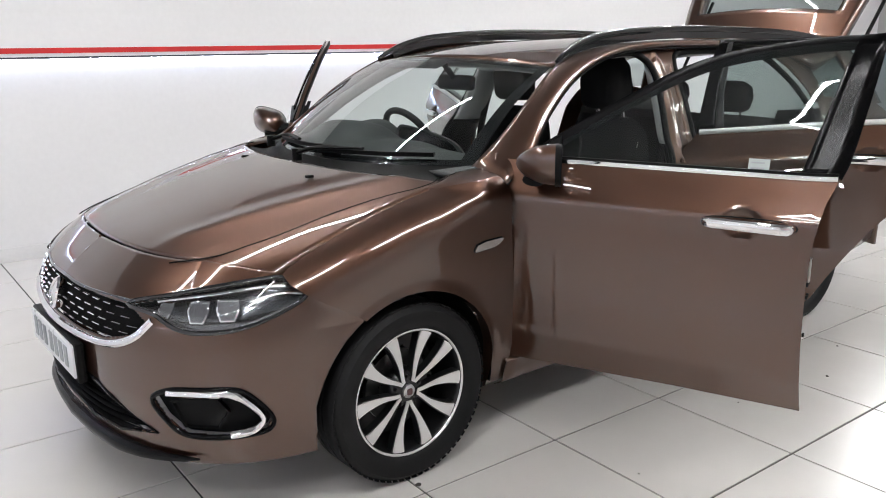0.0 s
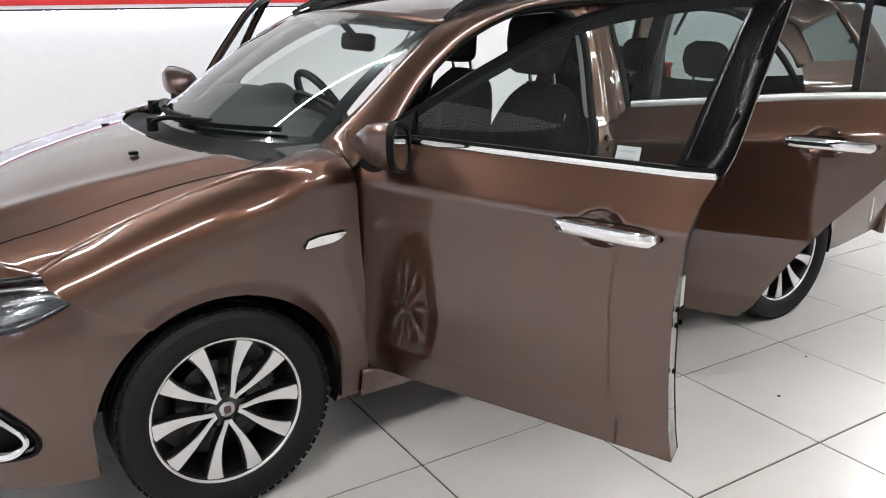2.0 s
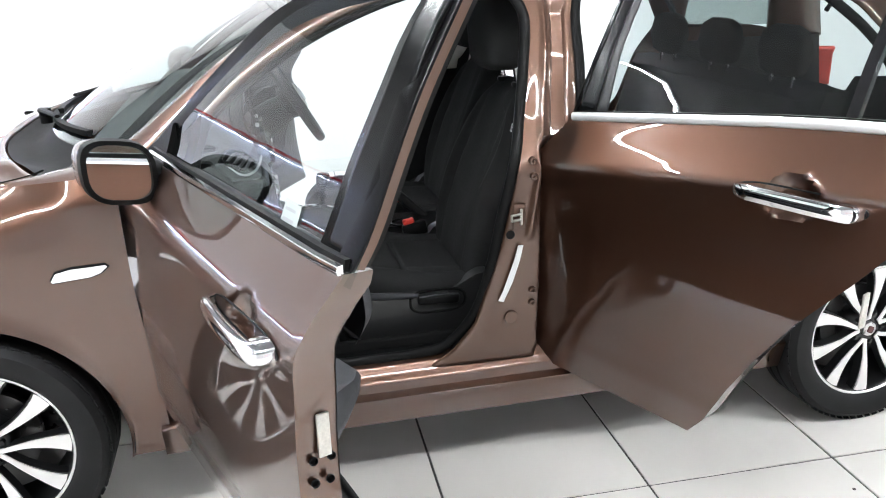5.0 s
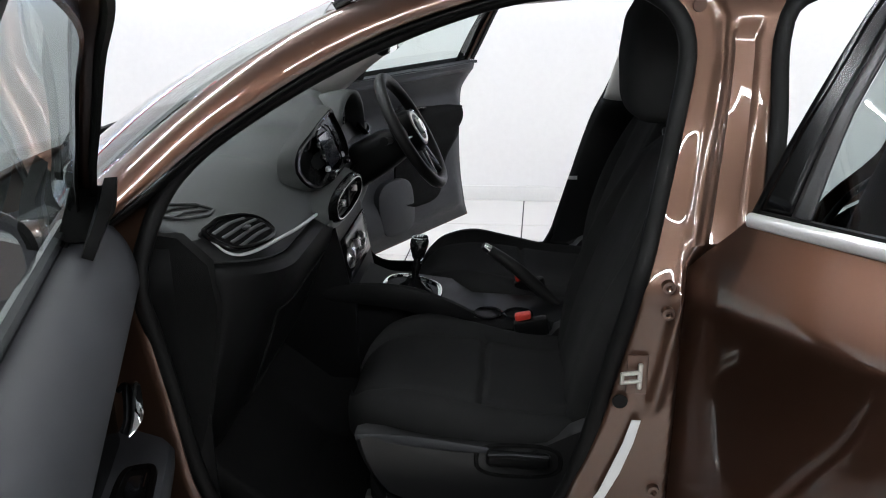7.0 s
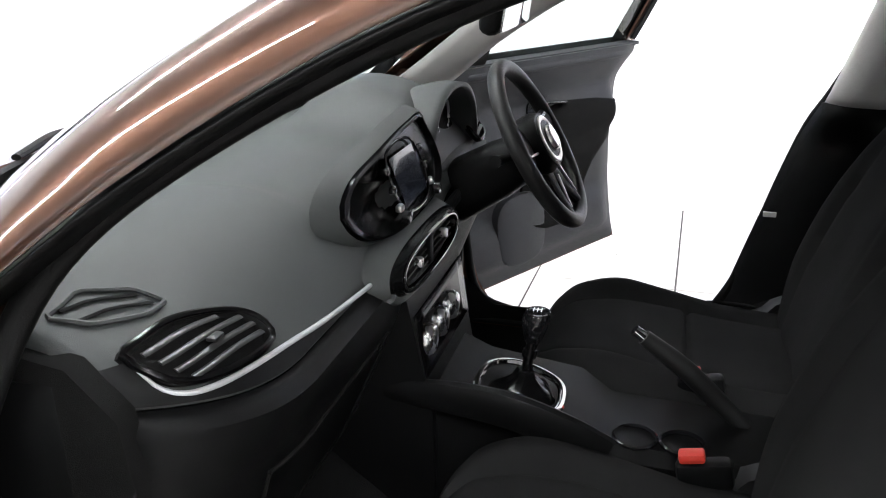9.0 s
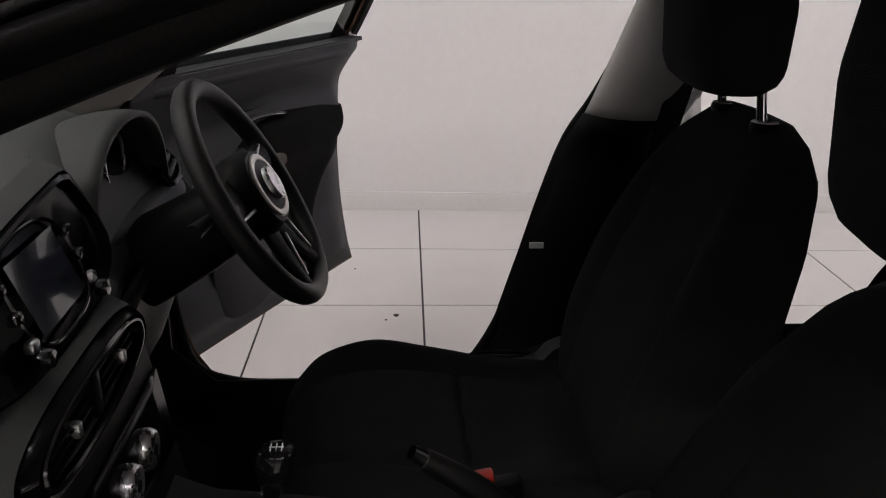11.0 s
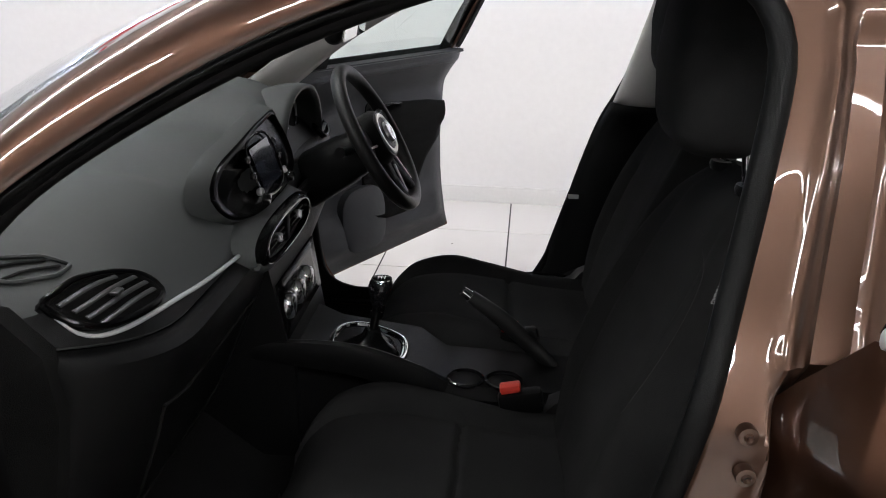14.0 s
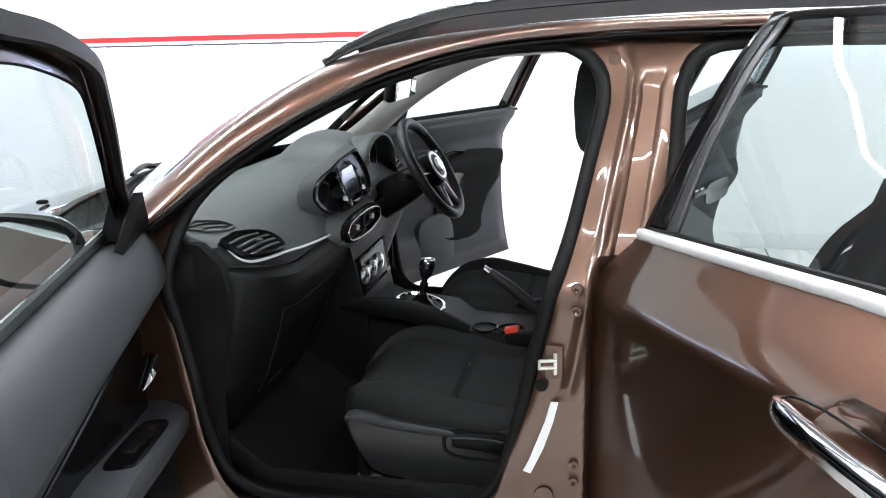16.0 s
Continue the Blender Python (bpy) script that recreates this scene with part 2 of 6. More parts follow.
def join(bm, other):
    me = bpy.data.meshes.new("joint")
    other.to_mesh(me)
    other.free()
    bm.from_mesh(me)
    bpy.data.meshes.remove(me)
    return bm


def rod(a, b, r, n=12, r2=None, bm=None):
    a, b = Vector(a), Vector(b)
    up = (0, 0, 1) if abs((b - a).normalized().z) < 0.9 else (1, 0, 0)
    return sweep([a, b], oval(r, r, n), up=up, bm=bm, scale=(lambda k: 1 + ((r2 or r) / r - 1) * k))


def loft(rings, bm=None, cap=True):
    """A skin over closed rings of equal count."""
    bm = bm or bmesh.new()
    R = [[bm.verts.new(p) for p in ring] for ring in rings]
    m = len(R[0])
    for A, B in zip(R, R[1:]):
        for j in range(m):
            bm.faces.new((A[j], A[(j + 1) % m], B[(j + 1) % m], B[j]))
    if cap:
        bm.faces.new(R[0][::-1])
        bm.faces.new(R[-1])
    return bm


def lathe(profile, n=48, bm=None):
    """Profile [(radius, along)] turned round the y axis."""
    bm = bm or bmesh.new()
    R = [[bm.verts.new((r * math.cos(2 * math.pi * k / n), y, r * math.sin(2 * math.pi * k / n))) for k in range(n)] for r, y in profile]
    for A, B in zip(R, R[1:]):
        for j in range(n):
            bm.faces.new((A[j], A[(j + 1) % n], B[(j + 1) % n], B[j]))
    return bm


def flat(points, depth, bm=None):
    """A plate: an outline pushed through by a vector."""
    bm = bm or bmesh.new()
    a = [bm.verts.new(p) for p in points]
    b = [bm.verts.new(Vector(p) + Vector(depth)) for p in points]
    bm.faces.new(a)
    bm.faces.new(b[::-1])
    n = len(a)
    for i in range(n):
        bm.faces.new((a[i], b[i], b[(i + 1) % n], a[(i + 1) % n]))
    return bm


def inside(poly, x, y):
    hit, n = False, len(poly)
    for i in range(n):
        (ax, ay), (bx, by) = poly[i], poly[i - 1]
        if (ay > y) != (by > y) and x < (bx - ax) * (y - ay) / (by - ay) + ax:
            hit = not hit
    return hit


def lerp(pairs, v):
    return float(np.interp(v, *zip(*pairs)))

# ---------------------------------------------------------------- body surfaces
# Car frame: front axle at x = 0, rear axle at x = 2.638, nose towards -x, near side y < 0.
def smooth_table(pairs, step=0.005, blur=0.02):
    a, b = zip(*pairs)
    g = np.arange(a[0], a[-1] + step, step)
    v = np.interp(g, a, b)
    n = int(3 * blur / step)
    k = np.exp(-0.5 * (np.arange(-n, n + 1) * step / blur) ** 2)
    pad = np.r_[v[0] - (v[1] - v[0]) * np.arange(n, 0, -1), v, v[-1] + (v[-1] - v[-2]) * np.arange(1, n + 1)]
    return g, np.convolve(pad, k / k.sum(), "valid")


SIDE = smooth_table([(0.10, 0.78), (0.22, 0.824), (0.33, 0.853), (0.40, 0.869), (0.50, 0.882), (0.60, 0.890), (0.70, 0.893), (0.80, 0.892), (0.88, 0.890), (0.935, 0.891), (0.95, 0.888),
                     (1.0, 0.858), (1.03, 0.838), (1.06, 0.820), (1.2, 0.760), (1.38, 0.668), (1.46, 0.61), (1.6, 0.5)], 0.004, 0.010)
PLAN_X = smooth_table([(-0.60, 0.975), (-0.35, 0.99), (0.0, 1.0), (1.2, 1.004), (2.6, 0.998), (3.1, 0.975), (3.5, 0.93), (3.75, 0.88)], 0.01, 0.1)
HOOD_EDGE = smooth_table([(-0.75, 0.70), (-0.55, 0.762), (-0.42, 0.806), (-0.2, 0.888), (0.0, 0.950), (0.16, 0.985), (0.26, 1.0), (0.36, 1.012), (0.46, 1.02)], 0.01, 0.04)
HOOD_MID = smooth_table([(-0.95, 0.60), (-0.84, 0.705), (-0.79, 0.765), (-0.72, 0.812), (-0.6, 0.862), (-0.45, 0.907), (-0.25, 0.962), (-0.07, 1.0), (0.06, 1.022), (0.3, 1.06)], 0.01, 0.04)


BELT = 1.062
BELT_RISE = [(1.50, 0.0), (1.617, 0.008), (2.184, 0.068), (2.36, 0.082), (2.70, 0.098), (3.2, 0.085), (3.7, 0.05)]


def belt_z(x):
    """Height of the window line, which climbs along the rear door."""
    return BELT + lerp(BELT_RISE, x)


def half_width(x, z):
    """Half the car's width at a station and a height; the shoulder climbs with the window line."""
    w = min(max((z - 0.80) / 0.18, 0.0), 1.0, max((1.45 - z) / 0.30, 0.0))
    return float(np.interp(z - lerp(BELT_RISE, x) * w, *SIDE) * np.interp(x, *PLAN_X))


def fender_width(x, z):
    """The same for the front wing, whose shoulder rolls over to the hood's edge."""
    top = float(np.interp(x, *HOOD_EDGE)) + 0.0005
    depth, edge = 0.15, 0.775
    full = half_width(x, min(z, top - depth))
    if z <= top - depth:
        return half_width(x, z)
    k = min((z - top + depth) / depth, 1.0)
    q, low = 0.95, math.sqrt(1 - 0.95 ** 2.2)
    return edge + (full - edge) * (math.sqrt(max(1 - (q * k) ** 2.2, 0.0)) - low) / (1 - low)


NOSE = [(0.0, -0.885), (0.2, -0.876), (0.38, -0.852), (0.52, -0.808), (0.64, -0.742), (0.73, -0.66), (0.79, -0.57), (0.835, -0.47), (0.862, -0.36)]
_ny, _nx = zip(*NOSE)
_len = np.r_[0, np.cumsum(np.hypot(np.diff(_ny), np.diff(_nx)))]
NOSE_LEN = float(_len[-1])
NOSE_Y, NOSE_X = smooth_table(list(zip(_len, _ny)), 0.01, 0.05), smooth_table(list(zip(_len, _nx)), 0.01, 0.05)
NOSE_IN = smooth_table([(0.12, 0.11), (0.2, 0.035), (0.3, 0.012), (0.42, 0.0), (0.58, 0.0), (0.65, 0.012), (0.70, 0.038), (0.75, 0.085), (0.80, 0.15), (0.86, 0.24)], 0.005, 0.015)


def nose(s, z):
    """A point of the front end: s metres round from the middle (minus: near side), at a height."""
    a = min(abs(s), NOSE_LEN)
    e = 0.01
    y, x = float(np.interp(a, *NOSE_Y)), float(np.interp(a, *NOSE_X))
    ty, tx = float(np.interp(a + e, *NOSE_Y)) - float(np.interp(a - e, *NOSE_Y)), float(np.interp(a + e, *NOSE_X)) - float(np.interp(a - e, *NOSE_X))
    if a < e:
        y, ty, tx = a, 1.0, 0.0
    if a > NOSE_LEN - e:
        ty, tx = 0.15, 1.0
    n = math.hypot(ty, tx)
    inward = float(np.interp(z, *NOSE_IN))
    side = min(max((a - 0.72) / 0.4, 0.0), 1.0)
    inward *= 1 - 0.62 * side
    x, y = x + inward * ty / n, y - inward * tx / n
    return Vector((x, math.copysign(y, s) if s else 0.0, z))


def hood_height(x, y):
    k = min(abs(y) / 0.78, 1.05)
    mid, edge = float(np.interp(x, *HOOD_MID)), float(np.interp(x, *HOOD_EDGE))
    ridge_at = 0.30 + 0.30 * (x + 0.8) / 0.9
    ridge = 0.010 * math.exp(-(((abs(y) - ridge_at) / 0.05) ** 2))
    return edge + (mid - edge) * (1 - k ** 2.8) + ridge * (1 - k ** 4)

# ---------------------------------------------------------------- the showroom
ROOM = pose(0, 0, 0, 0, 0, -1.7)
TS = 0.607
TX0, TY0 = 0.607, -0.970      # a tile corner, in the room's own axes
X0, X1, Y0, Y1, ZC = -3.8, 11.5, -5.2, 3.237, 2.95


def structure(name, bm, mat, label, parent=None, smooth=False):
    ob = part(name, bm, mat, parent, smooth=smooth)
    if parent is None:
        ob.matrix_basis = ROOM
    return tagged(ob, label, name.split("_")[0], kind="structure")


floor = structure("floor", box((X1 - X0 + 0.4, Y1 - Y0 + 0.4, 0.1), ((X0 + X1) / 2, (Y0 + Y1) / 2, -0.0545)), GROUT, "floor of large pale glossy porcelain tiles with grey joints")
wall_north = structure("wall_north", box((X1 - X0 + 0.4, 0.2, ZC), ((X0 + X1) / 2, Y1 + 0.1, ZC / 2)), WALL, "unseen end wall, grey to darken reflections with red and black stripe")
# south and east walls are unseen; their grey darkens reflections on the car
wall_south = structure("wall_south", box((X1 - X0 + 0.4, 0.2, ZC), ((X0 + X1) / 2, Y0 - 0.1, ZC / 2)), WALL_UNSEEN, "unseen showroom wall, grey to darken reflections")
wall_west = structure("wall_west", box((0.2, Y1 - Y0, ZC), (X0 - 0.1, (Y0 + Y1) / 2, ZC / 2)), WALL, "unseen end wall, grey to darken reflections with red and black stripe")
wall_east = structure("wall_east", box((0.2, Y1 - Y0, ZC), (X1 + 0.1, (Y0 + Y1) / 2, ZC / 2)), WALL_UNSEEN, "unseen end wall, grey to darken reflections")
ceiling = structure("ceiling", box((X1 - X0 + 0.4, Y1 - Y0 + 0.4, 0.15), ((X0 + X1) / 2, (Y0 + Y1) / 2, ZC + 0.077)), CEILING, "plain grey ceiling")
for wall, a, b in ((wall_north, (X0, Y1), (X1, Y1)), (wall_west, (X0, Y0), (X0, Y1)), (wall_south, (X0, Y0), (X1, Y0))):
    a, b = Vector((*a, 0)), Vector((*b, 0))
    d = (b - a).normalized()
    inward = Vector((0, 1, 0)) if wall is wall_south else (Vector((1, 0, 0)) if wall is wall_west else Vector((0, -1, 0)))
    turn = Matrix.Rotation(math.atan2(d.y, d.x), 3, "Z")
    for name, z, h, mat, lab in (("red_stripe", 1.432, 0.036, STRIPE_RED, "glossy red stripe"), ("black_stripe", 1.383, 0.013, STRIPE_BLACK, "thin black ledge")):
        deep = 0.028 if name == "black_stripe" and wall is not wall_south else 0.006
        ob = part(name, box(((b - a).length - 0.02, deep, h), (a + b) / 2 + inward * deep / 2 + Vector((0, 0, z)), turn=turn), mat, wall, lab, smooth=False)
        if deep > 0.01:
            part("glow_strip", box(((b - a).length - 0.1, 0.010, 0.004), (a + b) / 2 + inward * 0.015 + Vector((0, 0, z - h / 2 - 0.003)), turn=turn), LED_BLUE, wall, "cool white light strip under the black ledge", smooth=False)
    part("skirting", box(((b - a).length - 0.02, 0.012, 0.10), (a + b) / 2 + inward * 0.006 + Vector((0, 0, 0.05)), 0.003, turn), SKIRTING, wall, "low white skirting")

# light strips in the ceiling, laid in zigzag lines
def light_line(y, shift):
    x, k = X0 + 0.5 + shift, 0
    pts = [Vector((x, y, ZC - 0.03))]
    while x < X1 - 2.0:
        step = Vector((1.45, 0, 0)) if k % 2 == 0 else Vector((0.45, 0.55 if k % 4 == 1 else -0.55, 0))
        pts.append(pts[-1] + step)
        x, k = pts[-1].x, k + 1
    runs, run = [], [pts[0]]
    for n, q in enumerate(pts[1:]):
        if n % 4 == 3:
            runs.append(run)
            run = []
        run.append(q)
    for run in runs + [run]:
        if len(run) < 2:
            continue
        path = [p - Vector((0, 0, 0.012)) for p in run]
        lamp = tagged(part("light_strip", sweep([p + Vector((0, 0, 0.026)) for p in path], [(-0.025, -0.015), (0.025, -0.015), (0.025, 0.015), (-0.025, 0.015)]), SATIN, smooth=False), "zigzag led light line fixed under the ceiling", "ceiling light", "ceiling lights")
        lamp.matrix_basis = ROOM
        part("diffuser", sweep(path, [(-0.009, -0.005), (0.009, -0.005), (0.009, 0.005), (-0.009, 0.005)]), LED, lamp, "glowing white diffuser", smooth=False)


for y, shift in ((-2.7, 0.0), (0.2, 0.9)):
    light_line(y, shift)

# ---------------------------------------------------------------- the car: outer body
car = tagged(new("car"), "brown metallic estate car with all doors and tailgate open", "car")
ARCH_R = 0.362


def side_point(x, z, sgn, inset=0.0):
    return Vector((x, sgn * (half_width(x, z) - inset), z))


def arch_point(cx, a, r=ARCH_R):
    return cx + r * math.cos(a), 0.318 + r * math.sin(a)


# front wings
def fender(sgn):
    a0, a1 = radians(122), radians(-14)
    outer = spline([(-0.372, 0, 0.735), (-0.425, 0, 0.790), (-0.36, 0, 0.826), (-0.2, 0, 0.890), (0.0, 0, 0.954), (0.16, 0, 0.986), (0.26, 0, 1.001), (0.34, 0, 1.010), (0.405, 0, 1.012), (0.426, 0, 0.97), (0.43, 0, 0.86), (0.434, 0, 0.74), (0.452, 0, 0.5), (0.462, 0, 0.335), (0.45, 0, 0.235)], 60)

    def fn(u, v):
        o = outer[round(u * 60)]
        k = u ** 1.15
        ax, az = arch_point(0.0, a0 + (a1 - a0) * k)
        x, z = ax + (o.x - ax) * v, az + (o.z - az) * v
        z = min(z, float(np.interp(x, *HOOD_EDGE)) + 0.0005) if x < 0.40 else z
        w = fender_width(x, z) if x < 0.16 else fender_width(0.16, z) + (half_width(x, z) - fender_width(0.16, z)) * min((x - 0.16) / 0.16, 1)
        lip = 0.010 * math.exp(-((v / 0.06) ** 2))
        return Vector((x, sgn * (w + lip), z))
    bm = grid(fn, 60, 22)
    # arch return
    grid(lambda u, v: Vector((fn(u, 0).x, fn(u, 0).y - sgn * 0.05 * v, fn(u, 0).z)), 60, 2, bm)
    # the wing runs in below the windscreen pillar
    edge = [fn(k / 60, 1.0) for k in range(61)]
    edge = [p for p in edge if 0.15 < p.x < 0.425 and p.z > 0.975]
    inner = spline([(0.19, sgn * 0.742, 0.984), (0.25, sgn * 0.705, 0.996), (0.33, sgn * 0.685, 1.014), (0.43, sgn * 0.690, 1.028)], len(edge) - 1)
    grid(lambda u, v: edge[round(u * (len(edge) - 1))].lerp(inner[round(u * (len(edge) - 1))], v) + Vector((0, 0, 0.010 * math.sin(math.pi * v) ** 0.8)), len(edge) - 1, 8, bm)
    ob = part("fender", bm, PAINT, car, "brown metallic front wing")
    badge = [(0.252, 0.776), (0.264, 0.795), (0.300, 0.803), (0.378, 0.806), (0.384, 0.802), (0.366, 0.787), (0.340, 0.779), (0.256, 0.772)]
    part("side_marker", flat([side_point(x, z, sgn, -0.009) for x, z in badge], (0, -sgn * 0.012, 0)), CHROME, ob, "bright wing trim")
    part("marker_edge", sweep([side_point(x, z, sgn, -0.002) for x, z in badge], oval(0.004, 0.003, 6), closed=True, up=(0, sgn, 0)), RUBBER, ob)
    return ob


for sgn in (-1, 1):
    fender(sgn)

# wheel wells, dark
def wheel_well(cx, sgn):
    def fn(u, v):
        a = radians(200) * u - radians(10)
        x, z = arch_point(cx, a, 0.37)
        return Vector((x, sgn * (0.855 - 0.30 * v), z))
    bm = grid(fn, 24, 4)
    def back(u, v):
        a = radians(200) * u - radians(10)
        x, z = arch_point(cx, a, 0.37 * v)
        return Vector((x, sgn * 0.555, z))
    grid(back, 24, 3, bm)
    part("wheel_well", bm, CARPET, car)


for cx in (0.0, 2.638):
    for sgn in (-1, 1):
        wheel_well(cx, sgn)

# hood
def hood_front_z(y):
    return 0.822 - 0.032 * (abs(y) / 0.775) ** 10


def hood_point(u, v):
    y = (2 * v - 1) * 0.774
    zf = hood_front_z(y)
    # front edge lies on the nose
    s = math.copysign(lerp(HOOD_S, abs(y)), y)
    front = nose(s, zf)
    rear_x = 0.03 + 0.21 * (abs(y) / 0.774) ** 2.6
    k = u
    gap = 0.004 if abs(y) < 0.54 else 0.0005
    x = front.x + gap + (rear_x - front.x) * k
    yy = front.y + (y - front.y) * k
    z = hood_height(x, yy)
    blend = math.exp(-((k / 0.10) ** 2))
    return Vector((x, yy, z + (front.z + (0.002 if abs(y) < 0.54 else 0.0) - hood_height(front.x + gap, front.y)) * blend))


HOOD_S = []
for k in range(25):
    s = k / 24 * 1.08
    # y of the front edge at this way round
    y = nose(s, 0.76).y
    for _ in range(6):
        y = nose(s, hood_front_z(y)).y
    HOOD_S.append((y, s))
hood = part("hood", grid(hood_point, 56, 64), PAINT, car, "long brown metallic hood", thick=0.02)
# shut line of the hood on both sides
for sgn in (-1, 1):
    line = spline([(-0.648, 0.49, 0), (-0.60, 0.535, 0), (-0.54, 0.578, 0), (-0.49, 0.598, 0), (-0.445, 0.608, 0), (-0.332, 0.638, 0), (-0.13, 0.672, 0), (0.03, 0.708, 0), (0.13, 0.735, 0), (0.20, 0.736, 0), (0.238, 0.716, 0)], 60)
    part("hood_gap", sweep([Vector((p.x, sgn * p.y, hood_height(p.x, p.y) - 0.0005)) for p in line], oval(0.0025, 0.0025, 6)), CARPET, hood)
for y in (-0.35, 0.28):
    part("washer_jet", box((0.03, 0.022, 0.012), (-0.065 + 0.05 * (y > 0), y, hood_height(-0.05, y) + 0.006), 0.005), RUBBER, hood)

# front bumper with the openings left free
GRILLE = [(-0.50, 0.705), (-0.22, 0.70), (0.0, 0.702), (0.22, 0.70), (0.50, 0.705), (0.60, 0.655), (0.53, 0.615), (0.42, 0.588), (0.23, 0.578), (0, 0.575), (-0.23, 0.578), (-0.42, 0.588), (-0.53, 0.615), (-0.60, 0.655)]
FOG = [(-0.60, 0.425), (-0.669, 0.462), (-0.78, 0.468), (-0.877, 0.465), (-0.937, 0.423), (-0.98, 0.36), (-0.954, 0.322), (-0.833, 0.309), (-0.704, 0.314), (-0.635, 0.365)]
INTAKE = [(-0.32, 0.425), (-0.41, 0.39), (-0.60, 0.305), (-0.42, 0.278), (-0.237, 0.268), (0.237, 0.268), (0.42, 0.278), (0.60, 0.305), (0.41, 0.39), (0.32, 0.425), (0.0, 0.435)]
HEAD = [(-0.488, 0.702), (-0.643, 0.736), (-0.816, 0.763), (-0.972, 0.782), (-1.045, 0.785), (-1.09, 0.772), (-1.128, 0.748), (-1.10, 0.722), (-0.997, 0.681), (-0.911, 0.656), (-0.825, 0.645), (-0.738, 0.645), (-0.678, 0.660), (-0.609, 0.686)]


def mirrored(poly):
    return [(-s, z) for s, z in poly][::-1]


def nose_top(s):
    y = nose(s, 0.78).y
    for _ in range(4):
        y = nose(s, hood_front_z(y)).y
    return hood_front_z(y) + (-0.003 if abs(y) < 0.54 else 0.0015)


BUMPER_END = 0.14


def bumper_surface(s, z):
    """The nose, carried on round its ends to the wheel arches."""
    if abs(s) <= NOSE_LEN:
        return nose(s, z)
    sgn, k = math.copysign(1.0, s), (abs(s) - NOSE_LEN) / BUMPER_END
    a = nose(sgn * NOSE_LEN, z)
    up = min(max((z - 0.318) / ARCH_R, -1), 0.99)
    ax = -ARCH_R * math.sqrt(1 - up * up) if z < 0.625 else -ARCH_R * math.sqrt(1 - 0.8456 ** 2) - (z - 0.625) * 1.1
    x = a.x + (max(ax, a.x + 0.002) - a.x) * k
    return Vector((x, a.y + (sgn * fender_width(x, z) - a.y) * k, z))


def bumper_at(u, v):
    s = (2 * u - 1) * (NOSE_LEN + BUMPER_END)
    bottom = 0.19 + 0.03 * (abs(s) / NOSE_LEN) ** 2
    top = nose_top(s) if abs(s) < 1.06 else max(nose_top(1.06) - (abs(s) - 1.06) * 0.7, 0.735)
    return s, bottom + (top - bottom) * v


def bumper_free(u, v):
    s, z = bumper_at(u, v)
    for poly in (GRILLE, INTAKE, FOG, mirrored(FOG), HEAD, mirrored(HEAD)):
        if inside(poly, s, z):
            return False
    return True


bumper = part("front_bumper", grid(lambda u, v: bumper_surface(*bumper_at(u, v)), 430, 112, keep=bumper_free), PAINT, car, "brown metallic front bumper", thick=0.012)

def nose_out(s, z, d):
    """A point d metres in front of the nose's surface."""
    a, b, c = nose(s, z), nose(s + 0.01, z), nose(s, z + 0.01)
    n = (b - a).cross(c - a).normalized()
    if n.x > 0 or n.dot(Vector((-1, math.copysign(0.6, s), 0))) < 0:
        n = -n
    return a + n * d


def nose_plate(poly, d, n=10):
    """A sheet that follows the nose inside an outline, d metres proud of it (minus: sunk)."""
    ss = [s for s, _ in poly]
    lo, hi = min(ss), max(ss)

    def span(s):
        zs = []
        for (ax, ay), (bx, by) in zip(poly, poly[1:] + poly[:1]):
            if (ax - s) * (bx - s) <= 0 and ax != bx:
                zs.append(ay + (by - ay) * (s - ax) / (bx - ax))
        return (min(zs), max(zs)) if zs else (0, 0)

    def fn(u, v):
        s = lo + (hi - lo) * (0.004 + 0.992 * u)
        z0, z1 = span(s)
        return nose_out(s, z0 + (z1 - z0) * v, d)
    return grid(fn, max(12, int((hi - lo) * 60)), n)


def nose_rim(poly, r, d, closed=True):
    pts = [nose_out(s, z, d) for s, z in poly]
    pts = loop_spline(pts, 72) if closed else spline(pts, 40)
    return sweep(pts, oval(r, r * 0.8, 8), closed=closed, up=(-1, 0, 0.3))


# grille: black backing, chrome-tipped slats in rows, chrome lower surround
part("grille", nose_plate(GRILLE, -0.022), CARPET, bumper, "black grille with rows of small chrome bars")
part("grille_surround", nose_rim([(-0.615, 0.668), (-0.55, 0.612), (-0.43, 0.574), (-0.23, 0.561), (0, 0.558), (0.23, 0.561), (0.43, 0.574), (0.55, 0.612), (0.615, 0.668)], 0.013, 0.004, False), CHROME, bumper, "bright chrome lower grille surround")
part("grille_edge", nose_rim([(-0.5, 0.708), (-0.22, 0.703), (0.0, 0.705), (0.22, 0.703), (0.5, 0.708)], 0.006, 0.002, False), BLACK_GLOSS, bumper)
for row in range(5):
    z = 0.595 + row * 0.0235
    for k in range(-8, 9):
        s = (k + 0.5 * (row % 2)) * 0.076
        if abs(s) < 0.05 or not inside(GRILLE, s - 0.026, z) or not inside(GRILLE, s + 0.026, z):
            continue
        a, b = nose_out(s - 0.022, z, -0.006), nose_out(s + 0.022, z, -0.006)
        part("grille_bar", sweep([a, b], oval(0.005, 0.0020, 6), up=(0, 0, 1)), CHROME, bumper)
part("badge", loft([[nose_out(0.043 * math.cos(t) * k, 0.642 + 0.052 * math.sin(t) * k, d) for t in np.linspace(0, 2 * math.pi, 24, endpoint=False)] for k, d in ((1, -0.01), (1, 0.012), (0.86, 0.018), (0.82, 0.012), (0.05, 0.015))]), CHROME, bumper, "round chrome badge")
